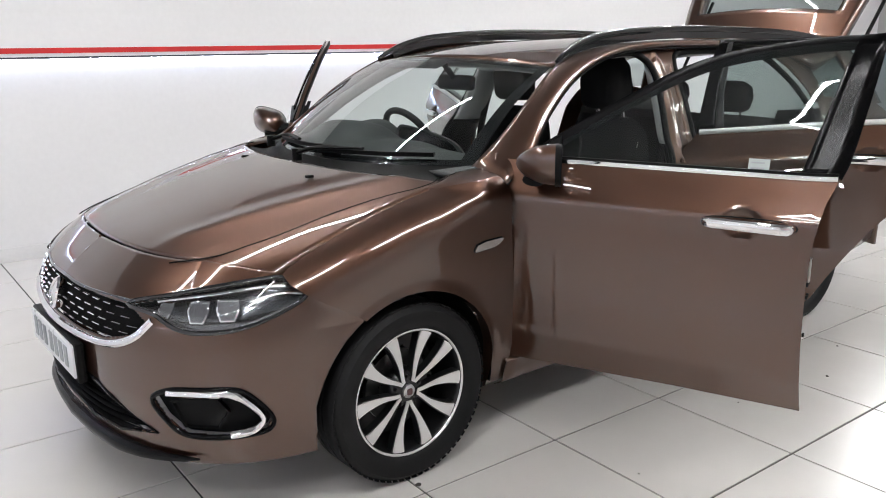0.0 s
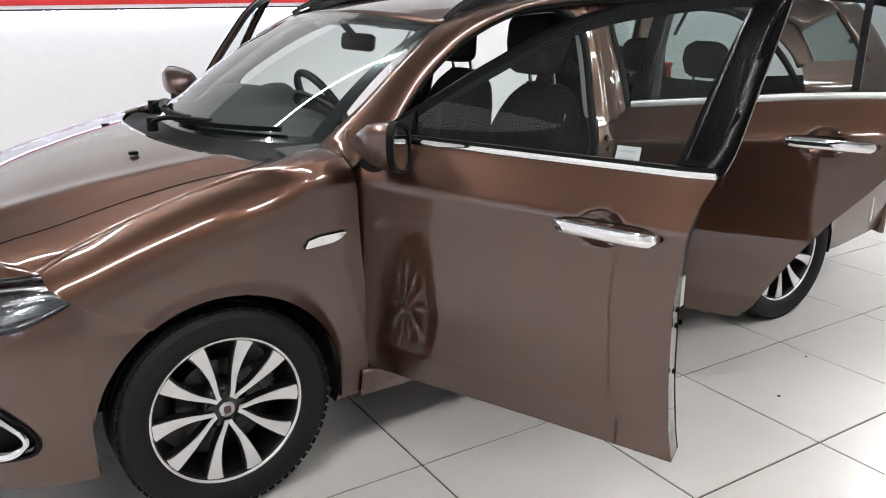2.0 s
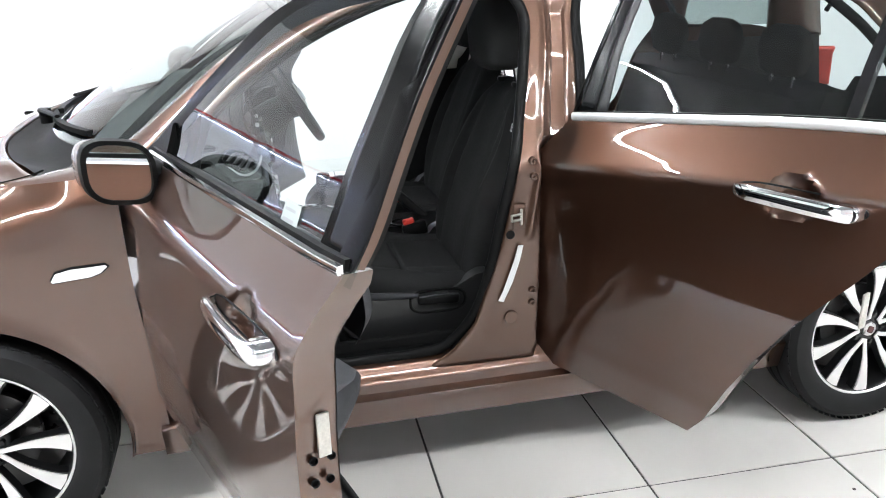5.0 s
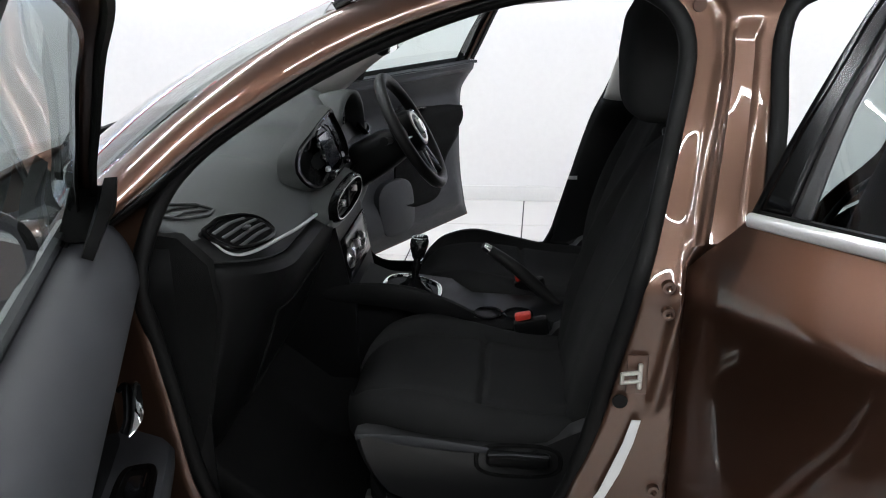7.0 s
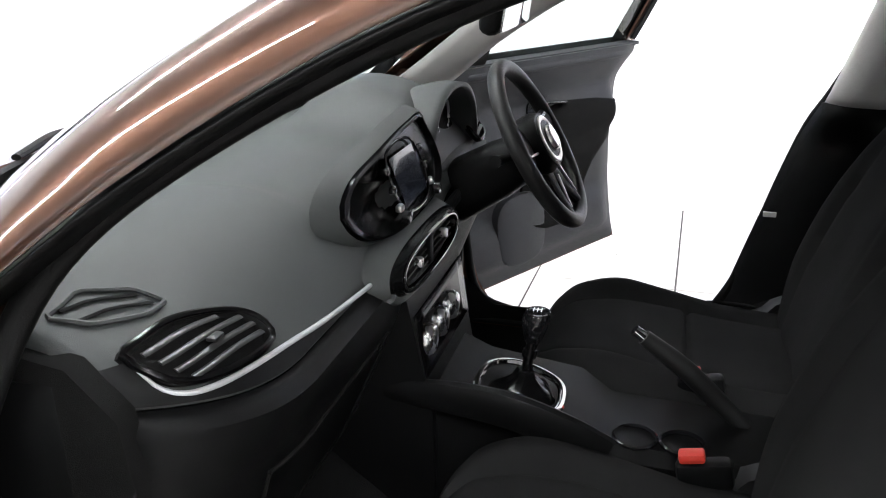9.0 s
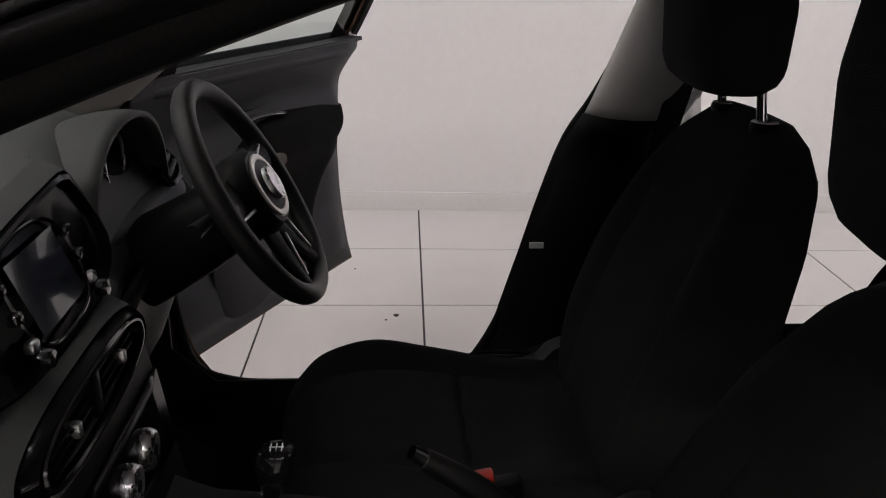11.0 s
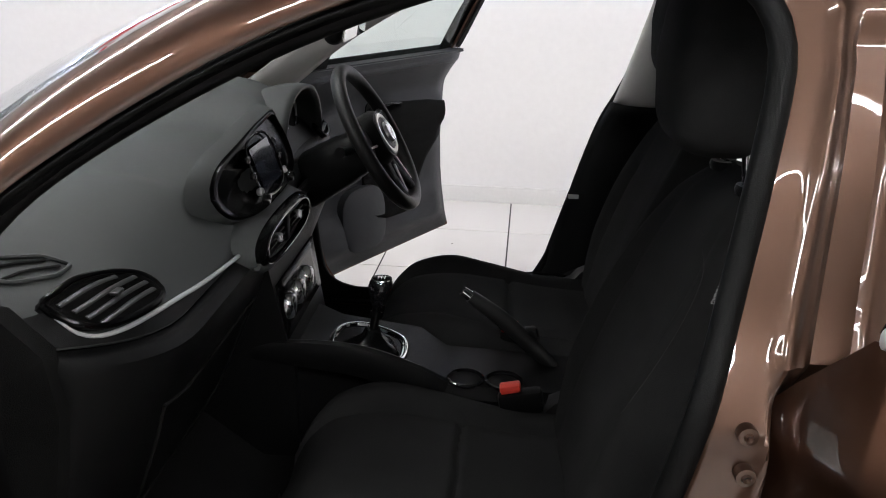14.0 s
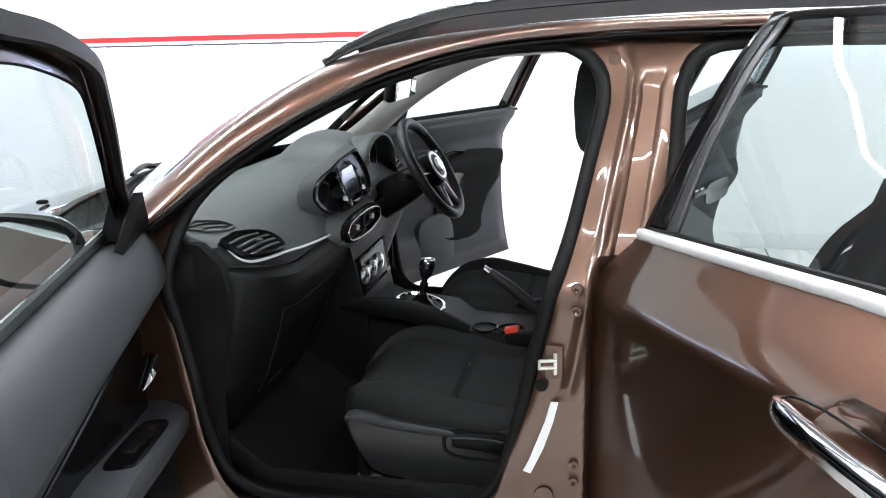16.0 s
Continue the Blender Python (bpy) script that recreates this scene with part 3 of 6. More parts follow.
part("lower_intake", nose_plate(INTAKE, -0.03), BLACK_GLOSS, bumper, "black lower air intake")
part("intake_edge", sweep([nose_out(a, b, 0.001) for a, b in INTAKE], oval(0.007, 0.006, 8), closed=True, up=(-1, 0, 0.3)), PIANO, bumper, "black edge of the air intake")
for k in range(5):
    z = 0.285 + k * 0.026
    w = 0.56 - k * 0.055
    part("intake_slat", sweep([nose_out(s, z, -0.012) for s in np.linspace(-w, w, 17)], oval(0.012, 0.004, 6), up=(0, 0, 1)), RUBBER, bumper)
part("front_lip", sweep([nose_out(s, 0.215 + 0.02 * (abs(s) / 0.8) ** 2, 0.012) for s in np.linspace(-0.74, 0.74, 41)], oval(0.02, 0.026, 10), up=(0, 0, 1), scale=lambda k: 0.12 + 0.88 * min(1.0, 4.5 * k, 4.5 * (1 - k)) ** 0.7), PIANO, bumper, "black lip under the bumper")
part("number_plate", box((0.012, 0.52, 0.112), (-0.905, 0.0, 0.474), 0.003), PLATE, bumper, "white number plate with unreadable characters")
part("plate_holder", box((0.03, 0.55, 0.135), (-0.888, 0.0, 0.470), 0.006), RUBBER, bumper)
for k in range(7):
    y = -0.19 + k * 0.062 + (0.02 if k > 3 else 0)
    part("plate_bar", box((0.004, 0.035, 0.07), (-0.9125, y, 0.478)), GREY_BAR, bumper, smooth=False)
for sgn in (-1, 1):
    poly = FOG if sgn < 0 else mirrored(FOG)
    part("fog_lamp_recess", nose_plate(poly, -0.028), PLASTIC, bumper, "dark fog lamp recess")
    part("fog_edge", nose_rim(poly, 0.009, 0.001), PIANO, bumper)
    part("fog_trim", nose_rim([(sgn * s, z) for s, z in ((0.66, 0.452), (0.78, 0.455), (0.862, 0.452), (0.915, 0.415), (0.950, 0.372), (0.937, 0.342), (0.905, 0.326), (0.85, 0.318))], 0.0125, 0.004, False), CHROME, bumper, "chrome blade round the fog lamp")
    part("fog_blank", loft([[nose_out(sgn * (0.765 + a * k), 0.385 + b * k, d) for a, b in ((-0.11, 0.03), (-0.03, 0.052), (0.045, 0.05), (0.085, 0.0), (0.05, -0.055), (-0.07, -0.055))] for k, d in ((1.0, -0.027), (1.0, -0.012), (0.9, -0.010), (0.86, -0.018), (0.1, -0.019))]), PLASTIC, bumper, "dark blank in the fog lamp recess")

# headlights
for sgn in (-1, 1):
    poly = HEAD if sgn < 0 else mirrored(HEAD)
    head = part("headlight", nose_plate(poly, -0.045), LAMP_GREY, car, "clear headlight with grey reflector and three lamp bowls")
    part("light_edge", nose_rim(poly, 0.008, 0.001), BLACK_GLOSS, head)
    part("lens", nose_plate(poly, 0.004), CLEAR, head, "clear lens")
    for s, z, r in ((0.86, 0.705, 0.036), (0.76, 0.70, 0.036), (0.64, 0.702, 0.026)):
        ring = [[nose_out(sgn * s + r * k * p, z + r * k * q, d) for p, q in ((1.0, 0.85), (-1.0, 0.85), (-1.06, 0.05), (-0.62, -0.85), (0.62, -0.85), (1.06, 0.05))] for k, d in ((1.0, -0.012), (0.86, -0.010), (0.55, -0.035), (0.05, -0.03))]
        part("lamp_bowl", loft(ring), LAMP_CLEAR, head, "bright faceted lamp bowl")
    part("light_guide", nose_rim([(sgn * s, z) for s, z in ((0.60, 0.722), (0.80, 0.748), (0.96, 0.765), (1.05, 0.765))], 0.006, -0.012, False), CHROME, head)
    part("light_guide", nose_rim([(sgn * s, z) for s, z in ((0.93, 0.73), (1.0, 0.742), (1.06, 0.745), (1.1, 0.74))], 0.005, -0.012, False), CHROME, head)
    part("lamp_shroud", nose_plate([(sgn * s, z) for s, z in ((0.60, 0.692), (0.72, 0.668), (0.93, 0.672), (1.02, 0.70), (0.98, 0.695), (0.90, 0.678), (0.70, 0.675))], -0.02, 3), PLASTIC, head)

# cowl, wipers, windscreen
WS_LOW = lambda y: Vector((0.145 + 0.28 * (abs(y) / 0.72) ** 2.2, y, 1.026 + 0.008 * (abs(y) / 0.72) ** 2))
WS_TOP = lambda y: Vector((0.845 + 0.045 * (abs(y) / 0.6) ** 2, y, 1.402 - 0.028 * (abs(y) / 0.6) ** 2))


def screen_point(u, v):
    low, top = WS_LOW((2 * u - 1) * 0.705), WS_TOP((2 * u - 1) * 0.615)
    p = low.lerp(top, v)
    bow = 0.03 * math.sin(math.pi * v)
    return p + Vector((-0.45, 0, 0.89)) * bow


windscreen = part("windscreen", grid(screen_point, 32, 20), GLASS, car, "sloping tinted windscreen")
windscreen.visible_shadow = False
def band(u0, u1, v0, v1, nu, nv):
    return grid(lambda u, v: screen_point(u0 + (u1 - u0) * u, v0 + (v1 - v0) * v) - Vector((-0.45, 0, 0.89)) * 0.006, nu, nv)
for a in ((0, 1, 0.0, 0.05, 32, 2), (0, 1, 0.955, 1, 32, 2), (0, 0.035, 0.05, 0.955, 2, 20), (0.965, 1, 0.05, 0.955, 2, 20), (0.44, 0.56, 0.86, 0.955, 6, 4)):
    part("screen_border", band(*a), BLACK_GLOSS, windscreen)
def cowl_point(u, v):
    y = (2 * u - 1) * 0.69
    a = Vector((0.034 + 0.25 * (abs(y) / 0.774) ** 2.6, y, hood_height(0.03 + 0.2 * (abs(y) / 0.774) ** 2.6, y) - 0.014))
    b = WS_LOW(max(-0.705, min(0.705, y))) - Vector((0, 0, 0.004))
    b.y = y
    p = a.lerp(b, v)
    return p - Vector((0, 0, 0.03 * math.sin(math.pi * v)))
part("cowl", grid(cowl_point, 40, 8), RUBBER, car, "black cowl panel below the windscreen")
def wiper(y0, y1, lift):
    a = WS_LOW(y0) + Vector((-0.05, 0, 0.01))
    arm = [a, a + Vector((0.02, (y1 - y0) * 0.2, 0.03)), screen_point((y0 + (y1 - y0) * 0.55) / 1.47 + 0.5, lift) + Vector((-0.01, 0, 0.03))]
    ob = part("wiper", sweep(spline(arm, 14), oval(0.013, 0.009, 8), scale=lambda k: 1.2 - 0.6 * k), RUBBER, car, "black windscreen wiper")
    blade = [screen_point(y / 1.47 + 0.5, lift - 0.01 + 0.02 * k) + Vector((-0.008, 0, 0.016)) for k, y in zip(np.linspace(0, 1, 16), np.linspace(y0 + (y1 - y0) * 0.12, y1, 16))]
    part("blade", sweep(blade, [(-0.006, -0.01), (0.006, -0.01), (0.009, 0.006), (-0.009, 0.006)]), RUBBER, ob)
    part("pivot", rod(a - Vector((0, 0, 0.03)), a + Vector((0, 0, 0.018)), 0.02), RUBBER, ob)
wiper(0.50, -0.14, 0.045)
wiper(0.03, -0.60, 0.04)

# roof and rails
ROOF_Z = smooth_table([(0.6, 1.33), (0.845, 1.405), (1.0, 1.436), (1.3, 1.468), (1.8, 1.486), (2.5, 1.478), (3.1, 1.45), (3.5, 1.40)], 0.02, 0.1)
def roof_point(u, v):
    y = (2 * v - 1) * 0.60
    front, rear = WS_TOP(y).x + 0.004, 3.42 - 0.08 * (abs(y) / 0.6) ** 2
    x = front + (rear - front) * u
    z = float(np.interp(x, *ROOF_Z)) - 0.042 * (abs(y) / 0.6) ** 2.2
    if u < 0.02:
        z = WS_TOP(y).z + 0.001
    return Vector((x, y, z))
roof = part("roof", grid(roof_point, 50, 28), PAINT, car, "brown metallic roof", thick=0.015)
def roof_rail(sgn):
    pts = [(0.915, 0.628, 1.388), (0.97, 0.618, 1.418), (1.1, 0.60, 1.465), (1.3, 0.588, 1.497), (1.8, 0.578, 1.517), (2.5, 0.575, 1.508), (3.0, 0.572, 1.478), (3.15, 0.572, 1.455)]
    p = spline([(x, sgn * y, z) for x, y, z in pts], 50)
    part("roof_rail", sweep(p, oval(0.017, 0.016, 10, 3), scale=lambda k: 1 - 0.5 * (1 - min(k / 0.06, 1, (1 - k) / 0.06))), BLACK_GLOSS, roof, "black roof rail")
    skirt = [Vector(q) - Vector((0, 0, 0.022)) for q in p[2:-2]]
    part("rail_foot", sweep(skirt, [(-0.012, -0.02), (0.012, -0.02), (0.012, 0.016), (-0.012, 0.016)]), BLACK_GLOSS, roof)
for sgn in (-1, 1):
    roof_rail(sgn)

# side frame: A pillar and cantrail
TOP_LINE = [(0.395, 0.712, 1.032), (0.535, 0.716, 1.135), (0.70, 0.690, 1.258), (0.88, 0.638, 1.366), (1.05, 0.612, 1.424), (1.3, 0.602, 1.455), (1.7, 0.60, 1.468), (2.4, 0.598, 1.462), (3.0, 0.59, 1.436), (3.36, 0.585, 1.402)]
LOW_LINE = [(0.43, 0.864, 0.985), (0.565, 0.84, 1.06), (0.749, 0.762, 1.203), (0.963, 0.695, 1.326), (1.2, 0.654, 1.404), (1.432, 0.636, 1.432), (1.75, 0.632, 1.441), (2.4, 0.640, 1.428), (2.72, 0.69, 1.345), (2.80, 0.71, 1.30)]
def pillar(sgn):
    T, L = spline(TOP_LINE, 60), spline(LOW_LINE, 60)
    def fn(u, v):
        i = round(u * 60)
        t, b = T[i], L[i]
        p = t.lerp(b, v)
        out = 0.018 * math.sin(math.pi * v) ** 0.8
        return Vector((p.x, sgn * (p.y + out * 0.8), p.z + out * 0.6))
    bm = grid(fn, 60, 10)
    side = grid(lambda u, v: fn(u, 1) + Vector((0, -sgn * (0.002 + 0.06 * v), -0.004 - 0.006 * v - 0.004 * math.sin(math.pi * v))), 60, 4)
    part("opening_seal", side, RUBBER, car, "black outer door seal", thick=0.004)
    part("roof_side", bm, PAINT, car, "brown metallic windscreen pillar and roof edge", thick=0.004)
for sgn in (-1, 1):
    pillar(sgn)

# ---------------------------------------------------------------- the car: door openings, sills, pillars
def shut(x, z, sgn, inset=0.045):
    return Vector((x, sgn * (half_width(x, z) - inset), z))


FRONT_LOOP = [(0.60, 1.00), (0.598, 0.93), (0.612, 0.85), (0.635, 0.72), (0.655, 0.56), (0.69, 0.445), (0.78, 0.405), (0.92, 0.398), (1.155, 0.400), (1.25, 0.425), (1.325, 0.525), (1.365, 0.66), (1.40, 0.82),
              (1.432, 0.96), (1.458, 1.06), (1.49, 1.20), (1.512, 1.31), (1.505, 1.370), (1.462, 1.406), (1.40, 1.420), (1.20, 1.399), (0.965, 1.318), (0.75, 1.200), (0.64, 1.105)]
REAR_LOOP = [(1.665, 1.33), (1.655, 1.20), (1.64, 1.06), (1.62, 0.95), (1.60, 0.75), (1.60, 0.53), (1.64, 0.43), (1.74, 0.405), (2.0, 0.400), (2.15, 0.42), (2.26, 0.53), (2.36, 0.68), (2.50, 0.80), (2.60, 0.95),
             (2.64, 1.06), (2.62, 1.20), (2.52, 1.32), (2.40, 1.39), (2.1, 1.418), (1.80, 1.418), (1.70, 1.395)]


def lag(z, sgn):
    """How far the driver side's centre pillar stands further back."""
    return lerp([(0.5, 0.05), (0.9, 0.075), (1.2, 0.11)], z) if sgn > 0 else 0.0


def seal(loop, sgn):
    pts = loop_spline([shut(x + lag(z, sgn) * (x > 1.0) + (lerp([(0.90, 0.0), (1.05, 0.009), (1.31, 0.008), (1.37, 0.0)], z) if sgn < 0 and 1.4 < x < 1.53 else 0.0), z, sgn, lerp([(0.40, 0.092), (0.62, 0.064), (1.0, 0.054), (1.4, 0.052)], z)) for x, z in loop], 120)
    part("door_seal", sweep(pts, [(a + 0.003, b) for a, b in oval(0.0155, 0.0135, 14)] if sgn < 0 else oval(0.0135, 0.0135, 10), closed=True, up=(0, 1, 0)), RUBBER, car, "black rubber door seal")


for sgn in (-1, 1):
    for loop in (FRONT_LOOP, REAR_LOOP):
        seal(loop, sgn)

    # front post behind the wing
    def post(u, v, sgn=sgn):
        z = 0.34 + v * 0.74
        x0 = lerp([(0.33, 0.47), (0.78, 0.436), (1.0, 0.436), (1.1, 0.47)], z)
        x1 = lerp([(0.34, 0.76), (0.41, 0.72), (0.46, 0.685), (0.56, 0.655), (0.72, 0.635), (0.85, 0.612), (0.93, 0.598), (1.02, 0.605), (1.1, 0.64)], z)
        x = x0 + (x1 - x0) * u
        return shut(x, z, sgn, 0.045 + 0.012 * math.sin(math.pi * u))
    part("front_post", grid(post, 8, 30), PAINT_IN, car, "painted door hinge post", thick=0.004)
    for z in (0.52, 0.86):
        hinge = part("door_hinge", box((0.075, 0.03, 0.07), shut(0.50, z, sgn, 0.03), 0.006), PAINT_IN, car, "painted door hinge")
        part("hinge_pin", rod(shut(0.475, z - 0.045, sgn, 0.015), shut(0.475, z + 0.045, sgn, 0.015), 0.012), STEEL, hinge)

    # B pillar, with a pressed channel
    def channel(u, v):
        side = min(max((u - 0.47) / 0.05, 0), 1) * min(max((0.80 - u) / 0.05, 0), 1)
        return side * min(max((v - 0.50) / 0.03, 0), 1) * min(max((0.93 - v) / 0.02, 0), 1)
    def bpost(u, v, sgn=sgn):
        z = 0.37 + v * 1.065
        x0 = lerp([(0.37, 1.18), (0.42, 1.25), (0.50, 1.315), (0.6, 1.345), (0.72, 1.385), (0.82, 1.41), (0.96, 1.44), (1.06, 1.466), (1.2, 1.498), (1.31, 1.522), (1.37, 1.515), (1.40, 1.48), (1.435, 1.43)], z)
        x1 = lerp([(0.40, 1.74), (0.455, 1.70), (0.5, 1.63), (0.56, 1.60), (0.75, 1.60), (0.95, 1.615), (1.06, 1.635), (1.2, 1.648), (1.33, 1.66), (1.39, 1.69), (1.435, 1.76)], z)
        x = x0 + lag(z, sgn) + (x1 - x0) * u
        rib = 0.010 * math.exp(-(((u - 0.35) / 0.06) ** 2)) * (0.35 < v) - 0.009 * channel(u, v)
        recess = 0.045 * min(max((x - 1.498) / 0.02, 0), 1) * min(max((1.02 - z) / 0.04, 0), 1)
        return shut(x, z, sgn, 0.040 + recess - rib + 0.016 * (1 - math.sin(math.pi * min(max(u, 0), 1)) ** 0.35))
    pillar_b = part("b_pillar", grid(bpost, 48, 80), PAINT_IN, car, "painted centre pillar with door striker", thick=0.004)
    fx = lag(0.8, sgn)
    part("striker", box((0.008, 0.008, 0.046), shut(1.440 + fx, 0.817, sgn, 0.026), 0.003), STEEL, pillar_b, "bright steel door striker")
    for z in (0.810, 0.825):
        part("striker_prong", rod(shut(1.440 + fx, z, sgn, 0.024), shut(1.410 + fx, z, sgn, 0.016), 0.0036), STEEL, pillar_b)
    part("striker_bar", rod(shut(1.410 + fx, 0.808, sgn, 0.016), shut(1.410 + fx, 0.827, sgn, 0.016), 0.0034), STEEL, pillar_b)
    part("striker_plate", box((0.034, 0.004, 0.070), shut(1.437 + fx, 0.816, sgn, 0.036), 0.002), PAINT_IN, pillar_b, "painted striker plate")
    part("pillar_plug", lathe([(0.0, 0), (0.012, 0.0), (0.013, 0.003), (0.009, 0.006), (0.0, 0.006)], 16), RUBBER, pillar_b, m=Matrix.Translation(shut(1.412 + fx, 0.765, sgn, 0.034)))
    part("pillar_plug", lathe([(0.0, 0), (0.019, 0.0), (0.02, 0.003), (0.013, 0.006), (0.0, 0.005)], 16), PAINT_IN, pillar_b, m=Matrix.Translation(shut(1.418 + fx, 0.515, sgn, 0.034)))
    part("pillar_plug", lathe([(0.0, 0), (0.011, 0.0), (0.012, 0.003), (0.008, 0.005), (0.0, 0.005)], 16), PAINT_IN, pillar_b, m=Matrix.Translation(shut(1.535 + fx, 1.385, sgn, 0.036)))
    label = [(1.447, 0.735), (1.432, 0.735), (1.420, 0.69), (1.388, 0.60), (1.376, 0.575), (1.392, 0.57), (1.418, 0.63), (1.437, 0.69)]
    part("type_label", flat([shut(x + fx, z, sgn, 0.030) for x, z in label], (0, sgn * 0.002, 0)), WHITE_LABEL, pillar_b, "white type label")
    for z in (0.575, 0.945):
        for dz in (-0.02, 0.02):
            part("hinge_bolt", lathe([(0.0, -0.003), (0.004, -0.006), (0.0055, -0.003), (0.010, -0.002), (0.0105, 0.0), (0.0105, 0.01)], 20), PAINT_IN, pillar_b, m=Matrix.Translation(shut(1.478 + fx, z + dz, sgn, 0.030)))

    # sill
    def sill(u, v, sgn=sgn):
        x = 0.44 + u * 1.88
        prof = [(0.0, 0.20, 0.075), (0.1, 0.225, 0.03), (0.35, 0.316, 0.004), (0.42, 0.327, 0.024), (0.58, 0.352, 0.032), (0.64, 0.366, 0.048), (0.8, 0.388, 0.066), (0.9, 0.396, 0.085), (1.0, 0.398, 0.18)]
        z, inn = lerp([(a, b) for a, b, c in prof], v), lerp([(a, c) for a, b, c in prof], v)
        return Vector((x, sgn * (0.868 - inn), z))
    part("sill", grid(sill, 30, 40), PAINT, car, "brown sill with stepped edge", thick=0.003)
    part("scuff_plate", box((0.66, 0.075, 0.012), (0.99, sgn * 0.725, 0.400), 0.005), PLASTIC, car, "black plastic scuff plate")
    part("scuff_plate", box((0.50, 0.075, 0.012), (1.95, sgn * 0.725, 0.400), 0.005), PLASTIC, car, "black plastic scuff plate")

    # rear quarter with arch
    def quarter(u, v, sgn=sgn):
        outer = QUARTER[round(u * 60)]
        ax, az = arch_point(2.638, radians(172) - radians(186) * u)
        x, z = ax + (outer.x - ax) * v, az + (outer.z - az) * v
        return Vector((x, sgn * (half_width(x, z) + 0.008 * math.exp(-((v / 0.06) ** 2))), z))
    QUARTER = spline([(2.22, 0, 0.36), (2.27, 0, 0.50), (2.36, 0, 0.66), (2.50, 0, 0.80), (2.61, 0, 0.96), (2.66, 0, 1.155), (2.90, 0, 1.165), (3.2, 0, 1.15), (3.5, 0, 1.06), (3.64, 0, 0.9), (3.68, 0, 0.7), (3.69, 0, 0.5), (3.66, 0, 0.3), (3.3, 0, 0.25), (3.02, 0, 0.24)], 60)
    part("quarter_panel", grid(quarter, 60, 14), PAINT, car, "brown rear quarter panel")
    def rear_pillar(u, v, sgn=sgn):
        z = 1.15 + v * 0.27
        x0 = lerp([(1.06, 2.66), (1.2, 2.65), (1.32, 2.56), (1.42, 2.42)], z)
        x1 = lerp([(1.06, 2.78), (1.2, 2.80), (1.32, 2.78), (1.42, 2.72)], z)
        return side_point(x0 + (x1 - x0) * u, z, sgn, 0.02)
    part("rear_pillar", grid(rear_pillar, 6, 14), PAINT, car, thick=0.004)
    def rear_glass(u, v, sgn=sgn):
        z = 1.155 + v * 0.235
        x0, x1 = lerp([(1.06, 2.78), (1.2, 2.80), (1.32, 2.78), (1.42, 2.72)], z), lerp([(1.06, 3.28), (1.42, 3.15)], z)
        return side_point(x0 + (x1 - x0) * u, z, sgn, 0.018)
    g = part("quarter_glass", grid(rear_glass, 10, 8), GLASS_DARK, car, "fixed tinted quarter window")
    g.visible_shadow = False
    def d_pillar(u, v, sgn=sgn):
        z = 1.10 + v * 0.33
        x0, x1 = lerp([(1.06, 3.28), (1.42, 3.15)], z), lerp([(1.06, 3.56), (1.43, 3.38)], z)
        return side_point(x0 + (x1 - x0) * u, z, sgn, 0.012)
    part("d_pillar", grid(d_pillar, 6, 12), PAINT, car, thick=0.02)
    # tail light
    part("tail_light", grid(lambda u, v, sgn=sgn: side_point(3.57 + 0.09 * u, 0.84 + 0.19 * v, sgn, -0.004), 6, 6), RED, car, "red tail light", thick=0.02)

# rear bumper, boot floor and rear opening
def rear_end(u, v):
    y = (2 * u - 1)
    z = 0.24 + v * 0.46
    return Vector((3.70 - 0.10 * abs(y) ** 4 - 0.03 * (v - 0.5) ** 2, y * 0.80, z))
part("rear_bumper", grid(rear_end, 24, 10), PAINT, car, "brown rear bumper", thick=0.02)
part("boot_floor", box((1.3, 1.1, 0.04), (3.02, 0, 0.62), 0.01), CARPET, car, "black boot carpet")
# tailgate, raised
gate = pose(3.36, 0, 1.440, 0, -130, 0)
def gate_point(u, v):
    y, s = (2 * u - 1), v
    return Vector((0.16 * math.sin(s * 1.9) + 0.05 - 0.05 * y * y, y * (0.56 + 0.14 * s), -0.02 - s * 0.92))
GATE_WIN = (0.10, 0.90, 0.21, 0.58)
tailgate = part("tailgate", grid(gate_point, 30, 30, keep=lambda u, v: not (GATE_WIN[0] < u < GATE_WIN[1] and GATE_WIN[2] < v < GATE_WIN[3])), PAINT, car, "brown tailgate raised wide open", m=gate, thick=0.05)
g = part("rear_window", grid(lambda u, v: gate_point(0.08 + 0.84 * u, 0.19 + 0.41 * v) + Vector((0.006, 0, 0)), 20, 10), GLASS_DARK, tailgate, "tinted rear window")
g.visible_shadow = False
part("gate_trim", grid(lambda u, v: gate_point(0.1 + 0.8 * u, 0.63 + 0.33 * v) - Vector((0.06, 0, 0)), 12, 8), PLASTIC, tailgate, "dark plastic inner lining", thick=0.02)
for sgn in (-1, 1):
    part("gas_strut", rod((3.42, sgn * 0.57, 1.22), (3.80, sgn * 0.60, 1.72), 0.011), RUBBER, car, "black gas strut of the tailgate")

# ---------------------------------------------------------------- the car: doors
def hinge(px, py, deg, sgn):
    """The turn of a door about its upright hinge; sgn: the side it hangs on."""
    p = Vector((px, sgn * py, 0))
    return Matrix.Translation(p) @ Matrix.Rotation(radians(deg) * sgn, 4, "Z") @ Matrix.Translation(-p)


